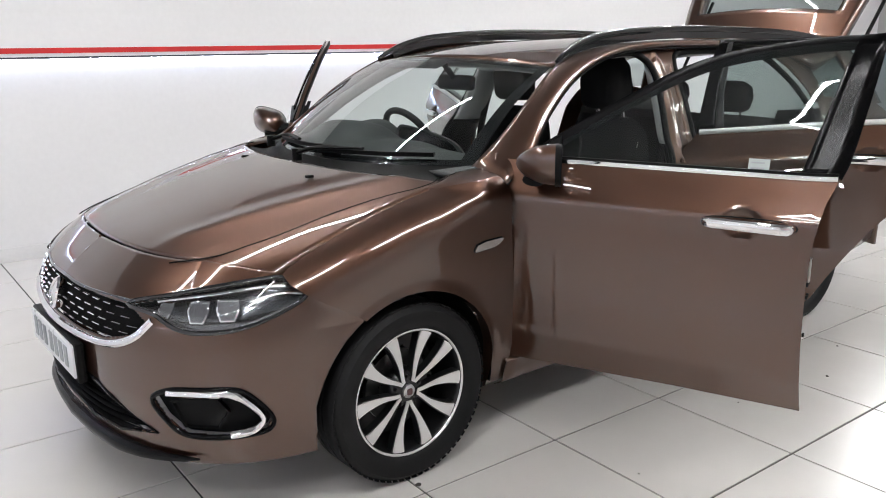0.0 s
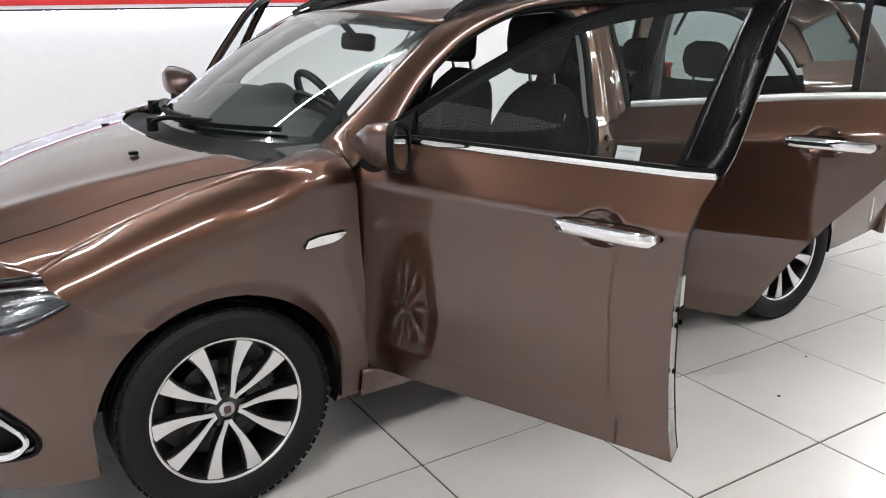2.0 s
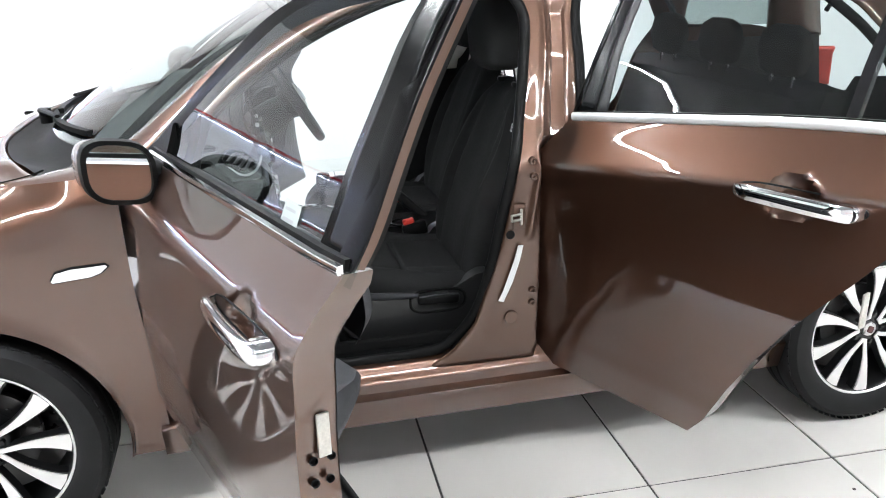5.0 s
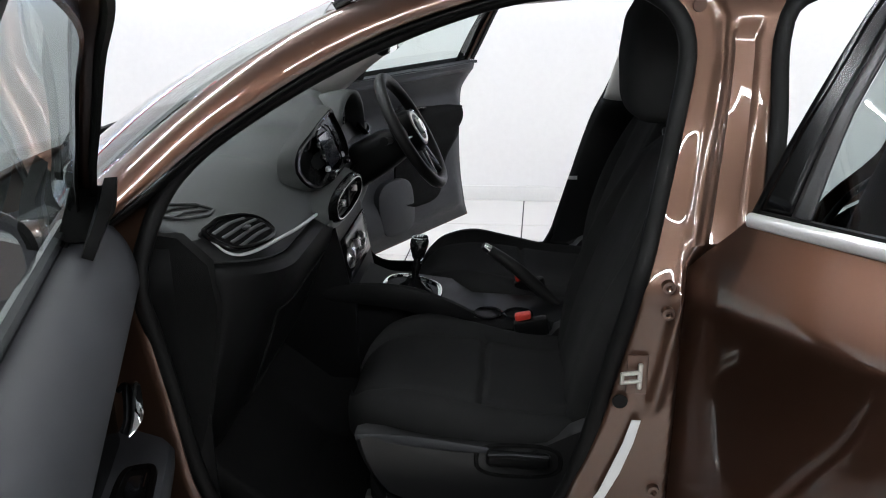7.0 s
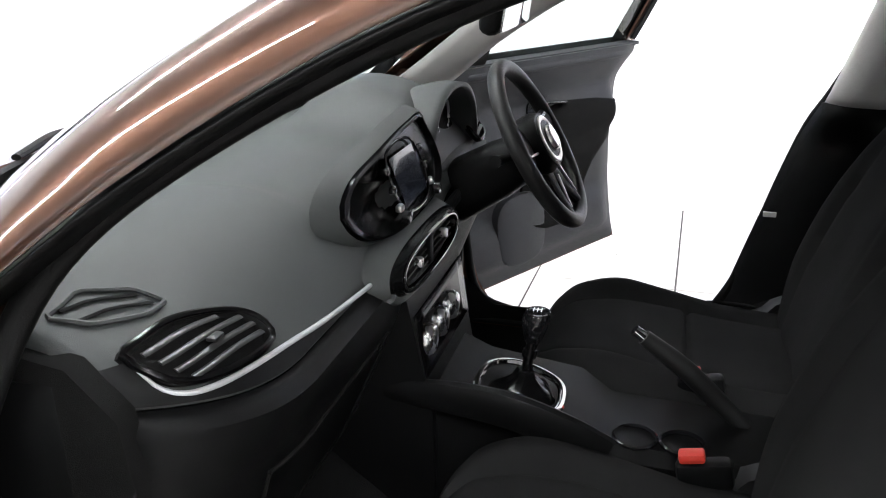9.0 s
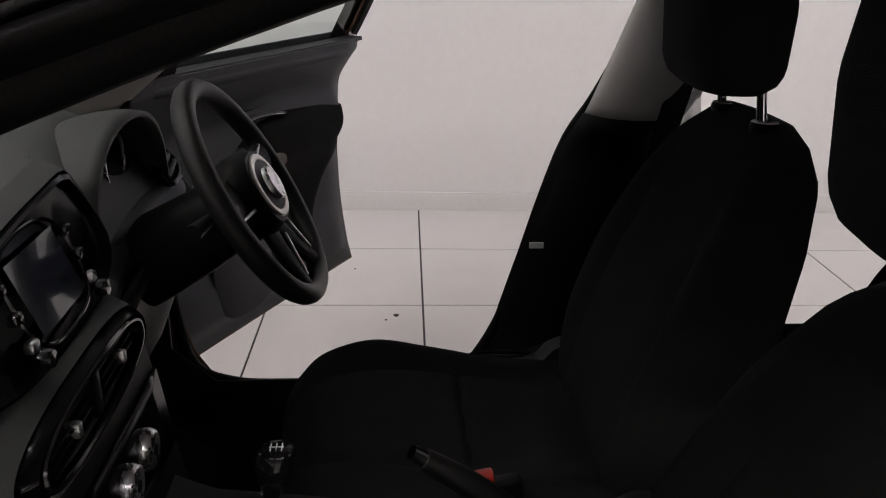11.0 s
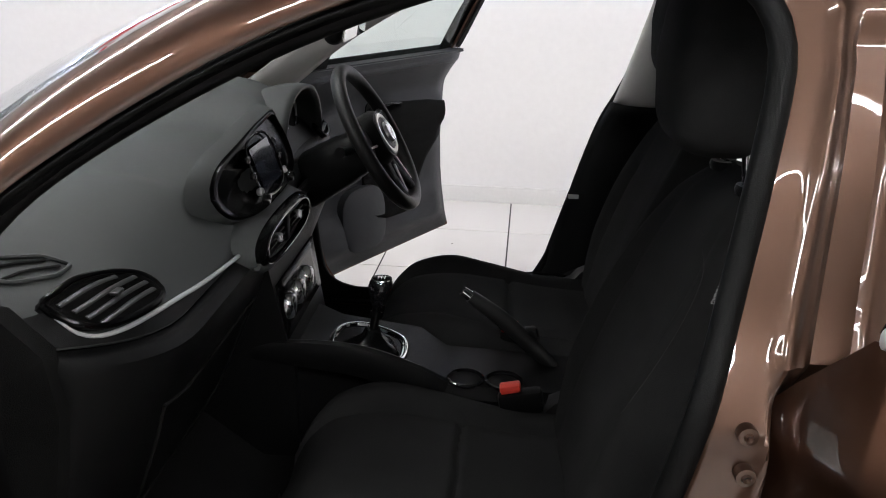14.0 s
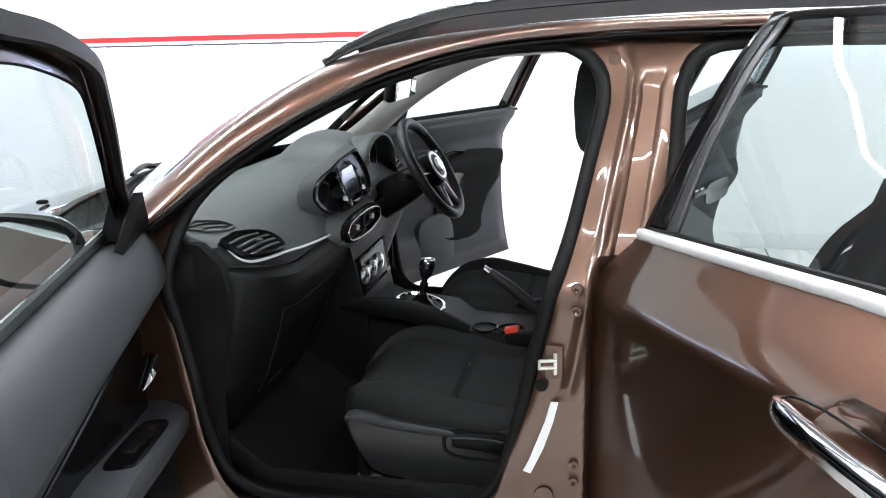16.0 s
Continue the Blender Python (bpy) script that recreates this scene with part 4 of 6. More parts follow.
FRONT = dict(low=[(0.335, 0.478), (0.5, 0.458), (0.78, 0.440), (0.98, 0.434), (1.062, 0.452)], rear=[(0.335, 1.512), (0.42, 1.506), (0.55, 1.499), (0.78, 1.496), (0.9, 1.505), (1.0, 1.524), (1.062, 1.548)],
             bottom=[(0.4, 0.328), (1.5, 0.352)],
             frame=[(0.52, 1.062), (0.646, 1.143), (0.75, 1.207), (0.89, 1.290), (1.045, 1.374), (1.2, 1.427), (1.42, 1.461), (1.57, 1.472), (1.606, 1.474), (1.614, 1.462), (1.594, 1.30), (1.566, 1.13), (1.546, 1.07)],
             glass_x=(0.645, 1.56), post=[(1.062, 1.438, 1.544), (1.25, 1.488, 1.584), (1.468, 1.546, 1.612)], handle=(1.182, 0.925), handle_len=0.268)
REAR = dict(low=[(0.335, 1.505), (0.9, 1.510), (0.95, 1.522), (1.0, 1.552), (1.062, 1.60)], rear=[(0.335, 2.06), (0.40, 2.12), (0.50, 2.18), (0.60, 2.25), (0.70, 2.33), (0.80, 2.43), (0.90, 2.52), (1.0, 2.60), (1.062, 2.65)],
            bottom=[(1.5, 0.345), (2.3, 0.345)],
            frame=[(1.602, 1.072), (1.612, 1.19), (1.624, 1.34), (1.634, 1.420), (1.672, 1.455), (1.83, 1.462), (2.1, 1.462), (2.36, 1.438), (2.50, 1.385), (2.61, 1.28), (2.655, 1.165)],
            glass_x=(1.69, 2.63), post=[(1.062, 1.598, 1.674), (1.25, 1.615, 1.664), (1.455, 1.636, 1.674)], handle=(2.162, 1.003), handle_len=0.272)


def door(spec, sgn, m, label, is_front):
    low, rear, hx, hz, hl = spec["low"], spec["rear"], *spec["handle"], spec["handle_len"]
    hc = hx + hl * 0.44
    near = is_front and sgn < 0
    reach = 0.87 if near else 0.986
    upright = 0.125 if near else 0.0
    width = lambda x, z: half_width(x, z) + upright * max(0.0, z - 1.10)

    def at(u, v):
        zb = 0.335
        z = zb + (BELT - zb) * v
        x0, x1 = lerp(low, z), lerp(rear, z)
        x = x0 + (x1 - x0) * u
        z += lerp(BELT_RISE, x) * v
        if v == 0:
            z = lerp(spec["bottom"], x)
        return x, z

    def skin(u, v):
        x, z = at(u, v)
        e = ((x - hc) / 0.062) ** 2 + ((z - hz) / 0.046) ** 2
        dent = (0.028 if is_front else 0.036) * max(0.0, 1 - e ** 1.4)
        crease = 0.004 * math.exp(-(((z - 0.44) / 0.03) ** 2))
        return Vector((x, sgn * (width(x, z) - dent + crease), z))

    def inner(u, v):
        uu, vv = 0.012 + 0.976 * u, 0.012 + 0.976 * v
        x, z = at(uu, vv)
        return Vector((x, sgn * (width(x, min(z, belt_z(x) - 0.032)) - 0.075), z))
    body = part("front_door" if is_front else "rear_door", shell(skin, inner, 110, 84), PAINT, car, label, m)

    # inner trim
    def trim(d):
        def fn(u, v):
            x, z = at(0.016 + 0.974 * u, 0.014 + reach * v)
            edge = min(u, 1 - u, v, 1.0 - v if v < 0.9 else 0.1)
            swell = 0.030 * math.sin(min(edge / 0.12, 1.0) * math.pi / 2)
            arm = 0.050 * math.exp(-(((z - (0.74 + 0.11 * (u if is_front else 0.5))) / 0.075) ** 2)) * min(1, max(0, (u - 0.08) / 0.15), max(0, (0.98 - u) / 0.08)) if d and not near else 0.0
            scoop = -0.022 * math.exp(-(((z - 0.895) / 0.05) ** 2)) * math.exp(-(((u - 0.30) / 0.24) ** 4)) if d and not near else 0.0
            pocket = 0.03 * math.exp(-(((z - 0.48) / 0.07) ** 4)) * min(1, max(0, (0.97 - u) / 0.1)) if d else 0.0
            return Vector((x, sgn * (width(x, min(z, belt_z(x) - 0.032)) - 0.074 - (swell + arm + scoop + pocket if d else 0.0)), z))
        return fn
    part("door_trim", shell(trim(0), trim(1), 48, 48), DOOR_TRIM, body, "dark grey moulded door trim")
    iy = lambda x, z, d=0.118: Vector((x, sgn * (width(x, min(z, 1.03)) - d), z))
    x0, x1 = lerp(low, 0.9), lerp(rear, 0.9)
    L = x1 - x0
    face, low_z, span_z = trim(1), 0.335 + 0.014 * (BELT - 0.335), reach * (BELT - 0.335)
    def insert(u, v):
        z = 0.86 - 0.05 * u + (0.075 + 0.045 * u) * v * min(1, 8 * u + 0.15)
        return face(0.12 + 0.84 * u, (z - low_z) / span_z) - Vector((0, sgn * 0.003, 0))
    def crescent(u, v):
        x = 0.93 + 0.535 * u
        za = lerp([(0.93, 0.54), (0.96, 0.512), (1.02, 0.495), (1.12, 0.492), (1.18, 0.50), (1.23, 0.525), (1.27, 0.57), (1.30, 0.62), (1.34, 0.67), (1.39, 0.71), (1.43, 0.733), (1.47, 0.75)], x)
        zb = lerp([(0.93, 0.85), (1.04, 0.892), (1.13, 0.906), (1.3, 0.895), (1.47, 0.868)], x)
        return face(((x - x0) / L - 0.016) / 0.974, (za + (zb - za) * v - low_z) / span_z) - Vector((0, sgn * 0.003, 0))
    def tall(u, v):
        x = 0.475 + 0.99 * u
        za = lerp([(0.475, 0.60), (0.75, 0.63), (1.05, 0.70), (1.47, 0.74)], x)
        zb = lerp([(0.475, 0.855), (0.505, 0.870), (0.58, 0.872), (0.70, 0.865), (0.95, 0.845), (1.2, 0.832), (1.47, 0.830)], x)
        return face(((x - x0) / L - 0.016) / 0.974, (za + (zb - za) * v - low_z) / span_z) - Vector((0, sgn * 0.003, 0))
    driver = is_front and sgn > 0
    part("trim_insert", grid(crescent, 44, 10) if driver else grid(tall, 44, 10) if is_front else grid(insert, 30, 6), CARPET if driver else PIANO, body, "black insert", thick=-0.004)
    dh, hd, hi = (0.33, 0.0, 0.0) if driver else (0.03, 0.085, 0.022) if near else (0.0, 0.0, 0.0)
    hp = spline([iy(x0 + L * (0.17 + dh), 0.895 - hd, 0.115 + hi), iy(x0 + L * (0.20 + dh), 0.915 - hd, 0.13 + hi), iy(x0 + L * (0.29 + dh), 0.91 - hd, 0.142 + hi), iy(x0 + L * (0.31 + dh), 0.895 - hd, 0.13 + hi)], 14)
    part("inner_handle", sweep(hp, oval(0.014, 0.006, 8)), CHROME, body, "chrome inner door handle")
    near or part("handle_cup", loft([[iy(x0 + L * (0.24 + dh) + a * k, 0.893 - hd + b * k, d) for a, b in oval(0.085, 0.036, 20, 3)] for k, d in ((1, 0.10), (1, 0.106), (0.85, 0.100))]), PLASTIC, body)
    if near:
        # armrest shelf with the window switches in a framed panel
        top_z = lambda x: lerp([(0.50, 0.655), (0.72, 0.692), (1.05, 0.765), (1.40, 0.800)], x)
        rings = []
        for x in np.linspace(0.50, 1.40, 28):
            e = math.sin(min(1.0, (x - 0.49) / 0.12, (1.41 - x) / 0.08) * math.pi / 2)
            rings.append([iy(x, top_z(x) + b, 0.095 + a * e) for a, b in ((0.0, 0.0), (0.075, 0.002), (0.096, -0.004), (0.103, -0.016), (0.100, -0.045), (0.07, -0.085), (0.0, -0.12))])
        part("armrest", loft(rings), DOOR_TRIM, body, "slate armrest with window switches")
        shelf = lambda x, a, d: iy(x, top_z(x) + d, a)
        part("switch_frame", sweep([shelf(0.85 + a, 0.152 + b, 0.003) for a, b in oval(0.15, 0.026, 36, 5)], oval(0.006, 0.004, 8), closed=True), PIANO, body, "black switch frame")
        part("switch_panel", grid(lambda u, v: shelf(0.705 + 0.29 * u, 0.130 + 0.044 * v, 0.0035), 10, 3), PIANO, body, "black switch panel")
        for dx in (-0.07, 0.05):
            part("switch", loft([[shelf(0.85 + dx + a * k, 0.152 + b * k, d) for a, b in oval(0.032, 0.012, 16, 4)] for k, d in ((1.0, 0.003), (1.0, 0.009), (0.85, 0.011))]), BLACK_GLOSS, body)
            part("switch_edge", sweep([shelf(0.85 + dx + a, 0.169, 0.011) for a in (-0.028, 0.0, 0.028)], oval(0.002, 0.002, 6)), CHROME, body, "bright switch edge")
    else:
        part("window_switch", box((0.15, 0.05, 0.02), iy(x0 + L * 0.26, 0.80, 0.165), 0.006), BLACK_GLOSS, body, "window switch panel")
        for dx in (-0.03, 0.03):
            part("switch", box((0.035, 0.022, 0.014), iy(x0 + L * 0.26 + dx, 0.812, 0.168), 0.004), CHROME, body, "bright rimmed switch")
        # grab handle slot
        part("pull_pocket", loft([[iy(x0 + L * 0.48 + a * k, 0.775 + b * k, d) for a, b in oval(0.13, 0.045, 20, 4)] for k, d in ((1.0, 0.165), (1.0, 0.172), (0.8, 0.166))]), BLACK_GLOSS, body)
    if is_front:
        part("speaker_grille", loft([[iy(x0 + L * 0.24 + (0.215 if driver else 0) + 0.12 * k * a, 0.52 + 0.115 * k * b, d) for a, b in oval(1, 1, 28, 3)] for k, d in ((1, 0.10), (1, 0.132 if driver else 0.142), (0.93, 0.137 if driver else 0.147), (0.1, 0.138 if driver else 0.149))]), DOOR_TRIM if driver else PLASTIC, body, "round speaker cover")
        sgn < 0 and part("door_pocket", grid(lambda u, v: iy(x0 + L * (0.40 + 0.52 * u), 0.37 + 0.15 * v, 0.15 + 0.02 * math.sin(math.pi * u)), 14, 6), PLASTIC, body, thick=0.012)
    # latch at the rear edge
    lz = 0.815
    lx = lerp(rear, lz) + 0.001
    part("latch", box((0.006, 0.022, 0.075), (lx - 0.002, sgn * (width(lx, lz) - 0.045), lz - 0.02), 0.002), STEEL, body, "steel door latch")
    for dz, dy in () if not is_front else ((-0.06, -0.025), (-0.10, -0.05), (-0.10, -0.025), (-0.06, -0.055), (-0.22, -0.03)):
        part("plug", lathe([(0.0, 0.0), (0.006, 0.0), (0.007, -0.002), (0.007, -0.006)], 10), RUBBER, body, m=Matrix.Translation((lerp(rear, lz + dz) - 0.002, sgn * (width(lx, lz) + dy), lz + dz)) @ Matrix.Rotation(radians(90), 4, "Z"))

    # window frame
    frame_w = 0.036 if is_front else 0.018
    fp = spline([(x, sgn * (width(x, z) - 0.022), z) for x, z in spec["frame"]], 70)
    part("window_frame", sweep(fp, [(-0.006, -0.008), (0.006, -0.008), (0.006, 0.005), (0.004, 0.008), (-0.005, 0.008)], up=(0, sgn, 0)), PAINT_IN if is_front else RUBBER, body, "painted window frame" if is_front else "black window frame")
    part("frame_trim", sweep([p + Vector((0, sgn * 0.011, 0)) for p in fp], [(-sgn * a, b) for a, b in ((-0.008, -0.002), (frame_w - 0.002, -0.004), (frame_w, 0.0), (-0.004, 0.004), (-0.008, 0.002))], up=(0, sgn, 0)), PIANO, body, "black outer window trim")
    part("frame_seal", sweep([p - Vector((0, sgn * 0.012, 0)) for p in fp], [(-sgn * a, b) for a, b in ((-0.004, -0.006), (0.016, -0.006), (0.019, 0.0), (0.016, 0.004), (-0.004, 0.004))], up=(0, sgn, 0)), RUBBER, body, "black inner frame and seal")
    # chrome belt line
    bx0, bx1 = (0.565, 1.545) if is_front else (1.612, 2.66)
    belt = [(x, sgn * (width(x, belt_z(x)) + 0.003), belt_z(x) + 0.006) for x in np.linspace(bx0, bx1, 14)]
    strip = [(-0.005, -0.007), (0.004, -0.007), (0.006, 0.0), (0.004, 0.007), (-0.005, 0.008)] if is_front else [(-sgn * (a - 0.003), b + 0.001) for a, b in oval(0.0095, 0.0115, 18, 2.4)]
    part("belt_trim", sweep(belt, strip), CHROME if is_front else MACHINED, body, "chrome strip under the window")
    part("belt_seal", sweep([(x, y - sgn * (0.012 if is_front else 0.020), z + 0.010) for x, y, z in belt], [(-0.008, -0.014), (0.006, -0.014), (0.003, 0.004), (-0.008, 0.004)]), RUBBER, body)
    if near:
        # soft upper pad, rolled over from the glass to the trim's face
        def pad(u, v):
            x = bx0 - 0.075 + (bx1 - bx0 - 0.005) * u
            end = math.sin(min(1.0, u / 0.05, (1 - u) / 0.03) * math.pi / 2)
            inn = 0.026 + (0.094 * (1 - (1 - v) ** 2.2) - 0.03 * max(0.0, (v - 0.85) / 0.15) ** 2) * (0.72 + 0.28 * end)
            dz = 0.004 * math.sin(math.pi * v) - 0.002 - 0.150 * v ** 2.2
            return Vector((x, sgn * (width(x, belt_z(x) - 0.032) - inn), belt_z(x) + dz))
        part("upper_pad", grid(pad, 44, 24), DOOR_TRIM, body, "smooth slate upper door pad")
    else:
        part("belt_inner", sweep([(x, sgn * (width(x, belt_z(x) - 0.032) - 0.066), belt_z(x) - 0.026) for x in np.linspace(bx0, bx1 - 0.05, 14)], oval(0.040, 0.018, 20, 2.6), scale=lambda k: 0.3 + 0.7 * min(1, k / 0.05, (1 - k) / 0.05)), DOOR_TRIM, body)

        part("belt_ledge", sweep([(x, sgn * (width(x, belt_z(x) - 0.032) - 0.056), belt_z(x) + 0.001) for x in np.linspace(bx0 + 0.01, bx1 - 0.015, 14)], [(-0.036, -0.008), (0.036, -0.008), (0.034, 0.003), (-0.034, 0.003)]), DOOR_TRIM if is_front else RUBBER, body)
    # glass
    top = [(p.x, p.z) for p in fp]
    def roofline(x):
        return max([z0 + (z1 - z0) * (x - a) / (b - a) for (a, z0), (b, z1) in zip(top, top[1:]) if (a - x) * (b - x) <= 0 and a != b] or [belt_z(x)])
    g0, g1 = spec["glass_x"]
    def pane(u, v):
        x = g0 + (g1 - g0) * u
        z1 = roofline(x) - 0.005
        z0 = belt_z(x) - 0.02
        z = z0 + (z1 - z0) * v
        return Vector((x, sgn * (width(x, z) - 0.015), z))
    glass = part("window", grid(pane, 30, 14), GLASS if is_front else GLASS_DARK, body, "raised side window")
    glass.visible_shadow = False
    P, top_z = spec["post"], 1.462 if is_front else 1.446
    def applique(u, v):
        z = BELT + (0.004 if is_front else 0.022) + (top_z - BELT) * v
        a, b = lerp([(q[0], q[1]) for q in P], z), lerp([(q[0], q[2]) for q in P], z)
        return Vector((a + (b - a) * u, sgn * (width(a, z) - 0.008), z))
    part("pillar_cover", grid(applique, 4, 12), PIANO, body, "gloss black pillar cover", thick=0.006)
    if is_front:
        part("post_inner", grid(lambda u, v: applique(0.72 + 0.25 * u, v) - Vector((0, sgn * 0.012, 0)), 4, 12), PAINT_IN, body, thick=0.005)
        sail = [(0.50, 1.064), (0.66, 1.064), (0.66, 1.148), (0.60, 1.112)]
        part("mirror_sail", flat([(x, sgn * (width(x, z) - 0.052), z) for x, z in ((0.485, 1.03), (0.72, 1.03), (0.715, 1.12), (0.70, 1.168), (0.60, 1.108), (0.52, 1.07))], (0, -sgn * 0.018, 0)), RUBBER, body, "black inner mirror corner")
        part("mirror_base", flat([(x, sgn * (width(x, z) - 0.004), z) for x, z in sail], (0, -sgn * 0.05, 0)), RUBBER, body, "black mirror base")
        if sgn < 0:
            part("window_sticker", grid(lambda u, v: Vector((1.288 + 0.062 * u, sgn * (width(1.3, 1.078 + 0.034 * v) - 0.012), 1.078 + 0.034 * v)), 2, 4), STICKER, body, "small pale window sticker")
            for k in range(2):
                part("sticker_bar", grid(lambda u, v: Vector((1.296 + 0.04 * u, sgn * (width(1.3, 1.082 + 0.016 * k + 0.005 * v) - 0.0105), 1.082 + 0.016 * k + 0.005 * v)), 1, 1), GREY_BAR, body)
        mirror(body, sgn)
    else:
        # grey channel beside the cover, and the divider of the fixed light
        part("glass_channel", grid(lambda u, v: applique(1.02 + 0.5 * u, v) + Vector((0, sgn * 0.001, 0)), 4, 12), SHIELD, body, "grey window channel", thick=0.004)
        dv = [(2.340, 1.145), (2.337, 1.25), (2.327, 1.435)]
        part("window_divider", sweep([(x, sgn * (width(x, z) - 0.020), z) for x, z in dv], [(-0.012, -0.008), (0.012, -0.008), (0.012, 0.008), (-0.012, 0.008)], up=(0, 1, 0)), BLACK_GLOSS, body)

    # outer handle
    y = lambda x, z, d: sgn * (width(x, z) + d)
    grip = spline([(hx, y(hx, hz, 0.004), hz), (hx + 0.02, y(hx, hz, 0.024), hz + 0.002), (hx + hl * 0.5, y(hx, hz, 0.036), hz + 0.003), (hx + hl - 0.03, y(hx, hz, 0.032), hz + 0.001), (hx + hl, y(hx, hz, 0.010), hz - 0.001)], 24)
    part("handle_gasket", sweep([Vector((hx - 0.004 + (hl + 0.012) * (0.5 + 0.5 * math.copysign(abs(math.cos(t)) ** 0.5, math.cos(t))), y(hx, hz + 0.0195 * math.sin(t), 0.0012), hz + 0.0195 * math.sin(t))) for t in np.linspace(0, 2 * math.pi, 48, endpoint=False)], oval(0.0022, 0.0018, 6), closed=True, up=(0, sgn, 0)), RUBBER, body, "black gasket round the handle")
    part("outer_handle", sweep(grip, oval(0.010, 0.017, 12, 2.6), scale=lambda k: 0.55 + 0.5 * min(1, k / 0.15, (1 - k) / 0.08)), CHROME, body, "chrome door handle")
    part("handle_end", loft([[Vector((hx + hl * 0.90 + a * k, y(hx, hz, d), hz + b * k)) for a, b in oval(0.032, 0.018, 16, 2.6)] for k, d in ((1, 0.0), (1, 0.022), (0.85, 0.030))]), CHROME, body, "chrome handle cap")
    return body


def mirror(body, sgn):
    """The outside mirror on the door's front corner."""
    c = Vector((0.655, sgn * 0.935, 1.066))

    def ring(k, x, grow):
        return [Vector((c.x + x + 0.42 * a * grow, c.y + sgn * a * grow - sgn * 0.01 * (x > 0), c.z + b * grow + 0.25 * a * grow)) for a, b in oval(0.083, 0.070, 28, 3.0)]
    cap = [ring(0, -0.095, 0.08), ring(0, -0.09, 0.26), ring(0, -0.077, 0.46), ring(0, -0.055, 0.66), ring(0, -0.026, 0.84), ring(0, 0.0, 0.93), ring(0, 0.035, 1.0), ring(0, 0.055, 0.99)]
    part("mirror_cap", loft(cap), PAINT, body, "brown mirror cap")
    part("mirror_rim", loft([ring(0, 0.045, 1.03), ring(0, 0.068, 1.0), ring(0, 0.068, 0.86), ring(0, 0.058, 0.84)]), RUBBER, body, "black mirror rim")
    part("mirror_glass", loft([ring(0, 0.062, 0.86), ring(0, 0.064, 0.86)]), MIRROR, body, "silvered mirror glass")
    part("mirror_arm", loft([[Vector((x, sgn * y, z)) + Vector((a, 0, b)) for a, b in oval(w, h, 14)] for x, y, z, w, h in ((0.62, 0.80, 1.050, 0.060, 0.022), (0.62, 0.86, 1.035, 0.055, 0.024), (0.625, 0.90, 1.020, 0.05, 0.024), (0.635, 0.955, 1.015, 0.042, 0.02))]), RUBBER, body, "black mirror foot")


door(FRONT, -1, hinge(0.490, 0.824, 69.6, -1), "brown passenger door standing wide open", True)
door(REAR, -1, hinge(1.585, 0.818, 66.0, -1), "brown rear door standing wide open", False)
door(FRONT, 1, hinge(0.490, 0.824, 61, 1), "brown driver door standing wide open", True)
door(REAR, 1, Matrix.Translation((0.11, 0, 0)) @ hinge(1.585, 0.818, 64, 1), "brown rear door standing wide open", False)

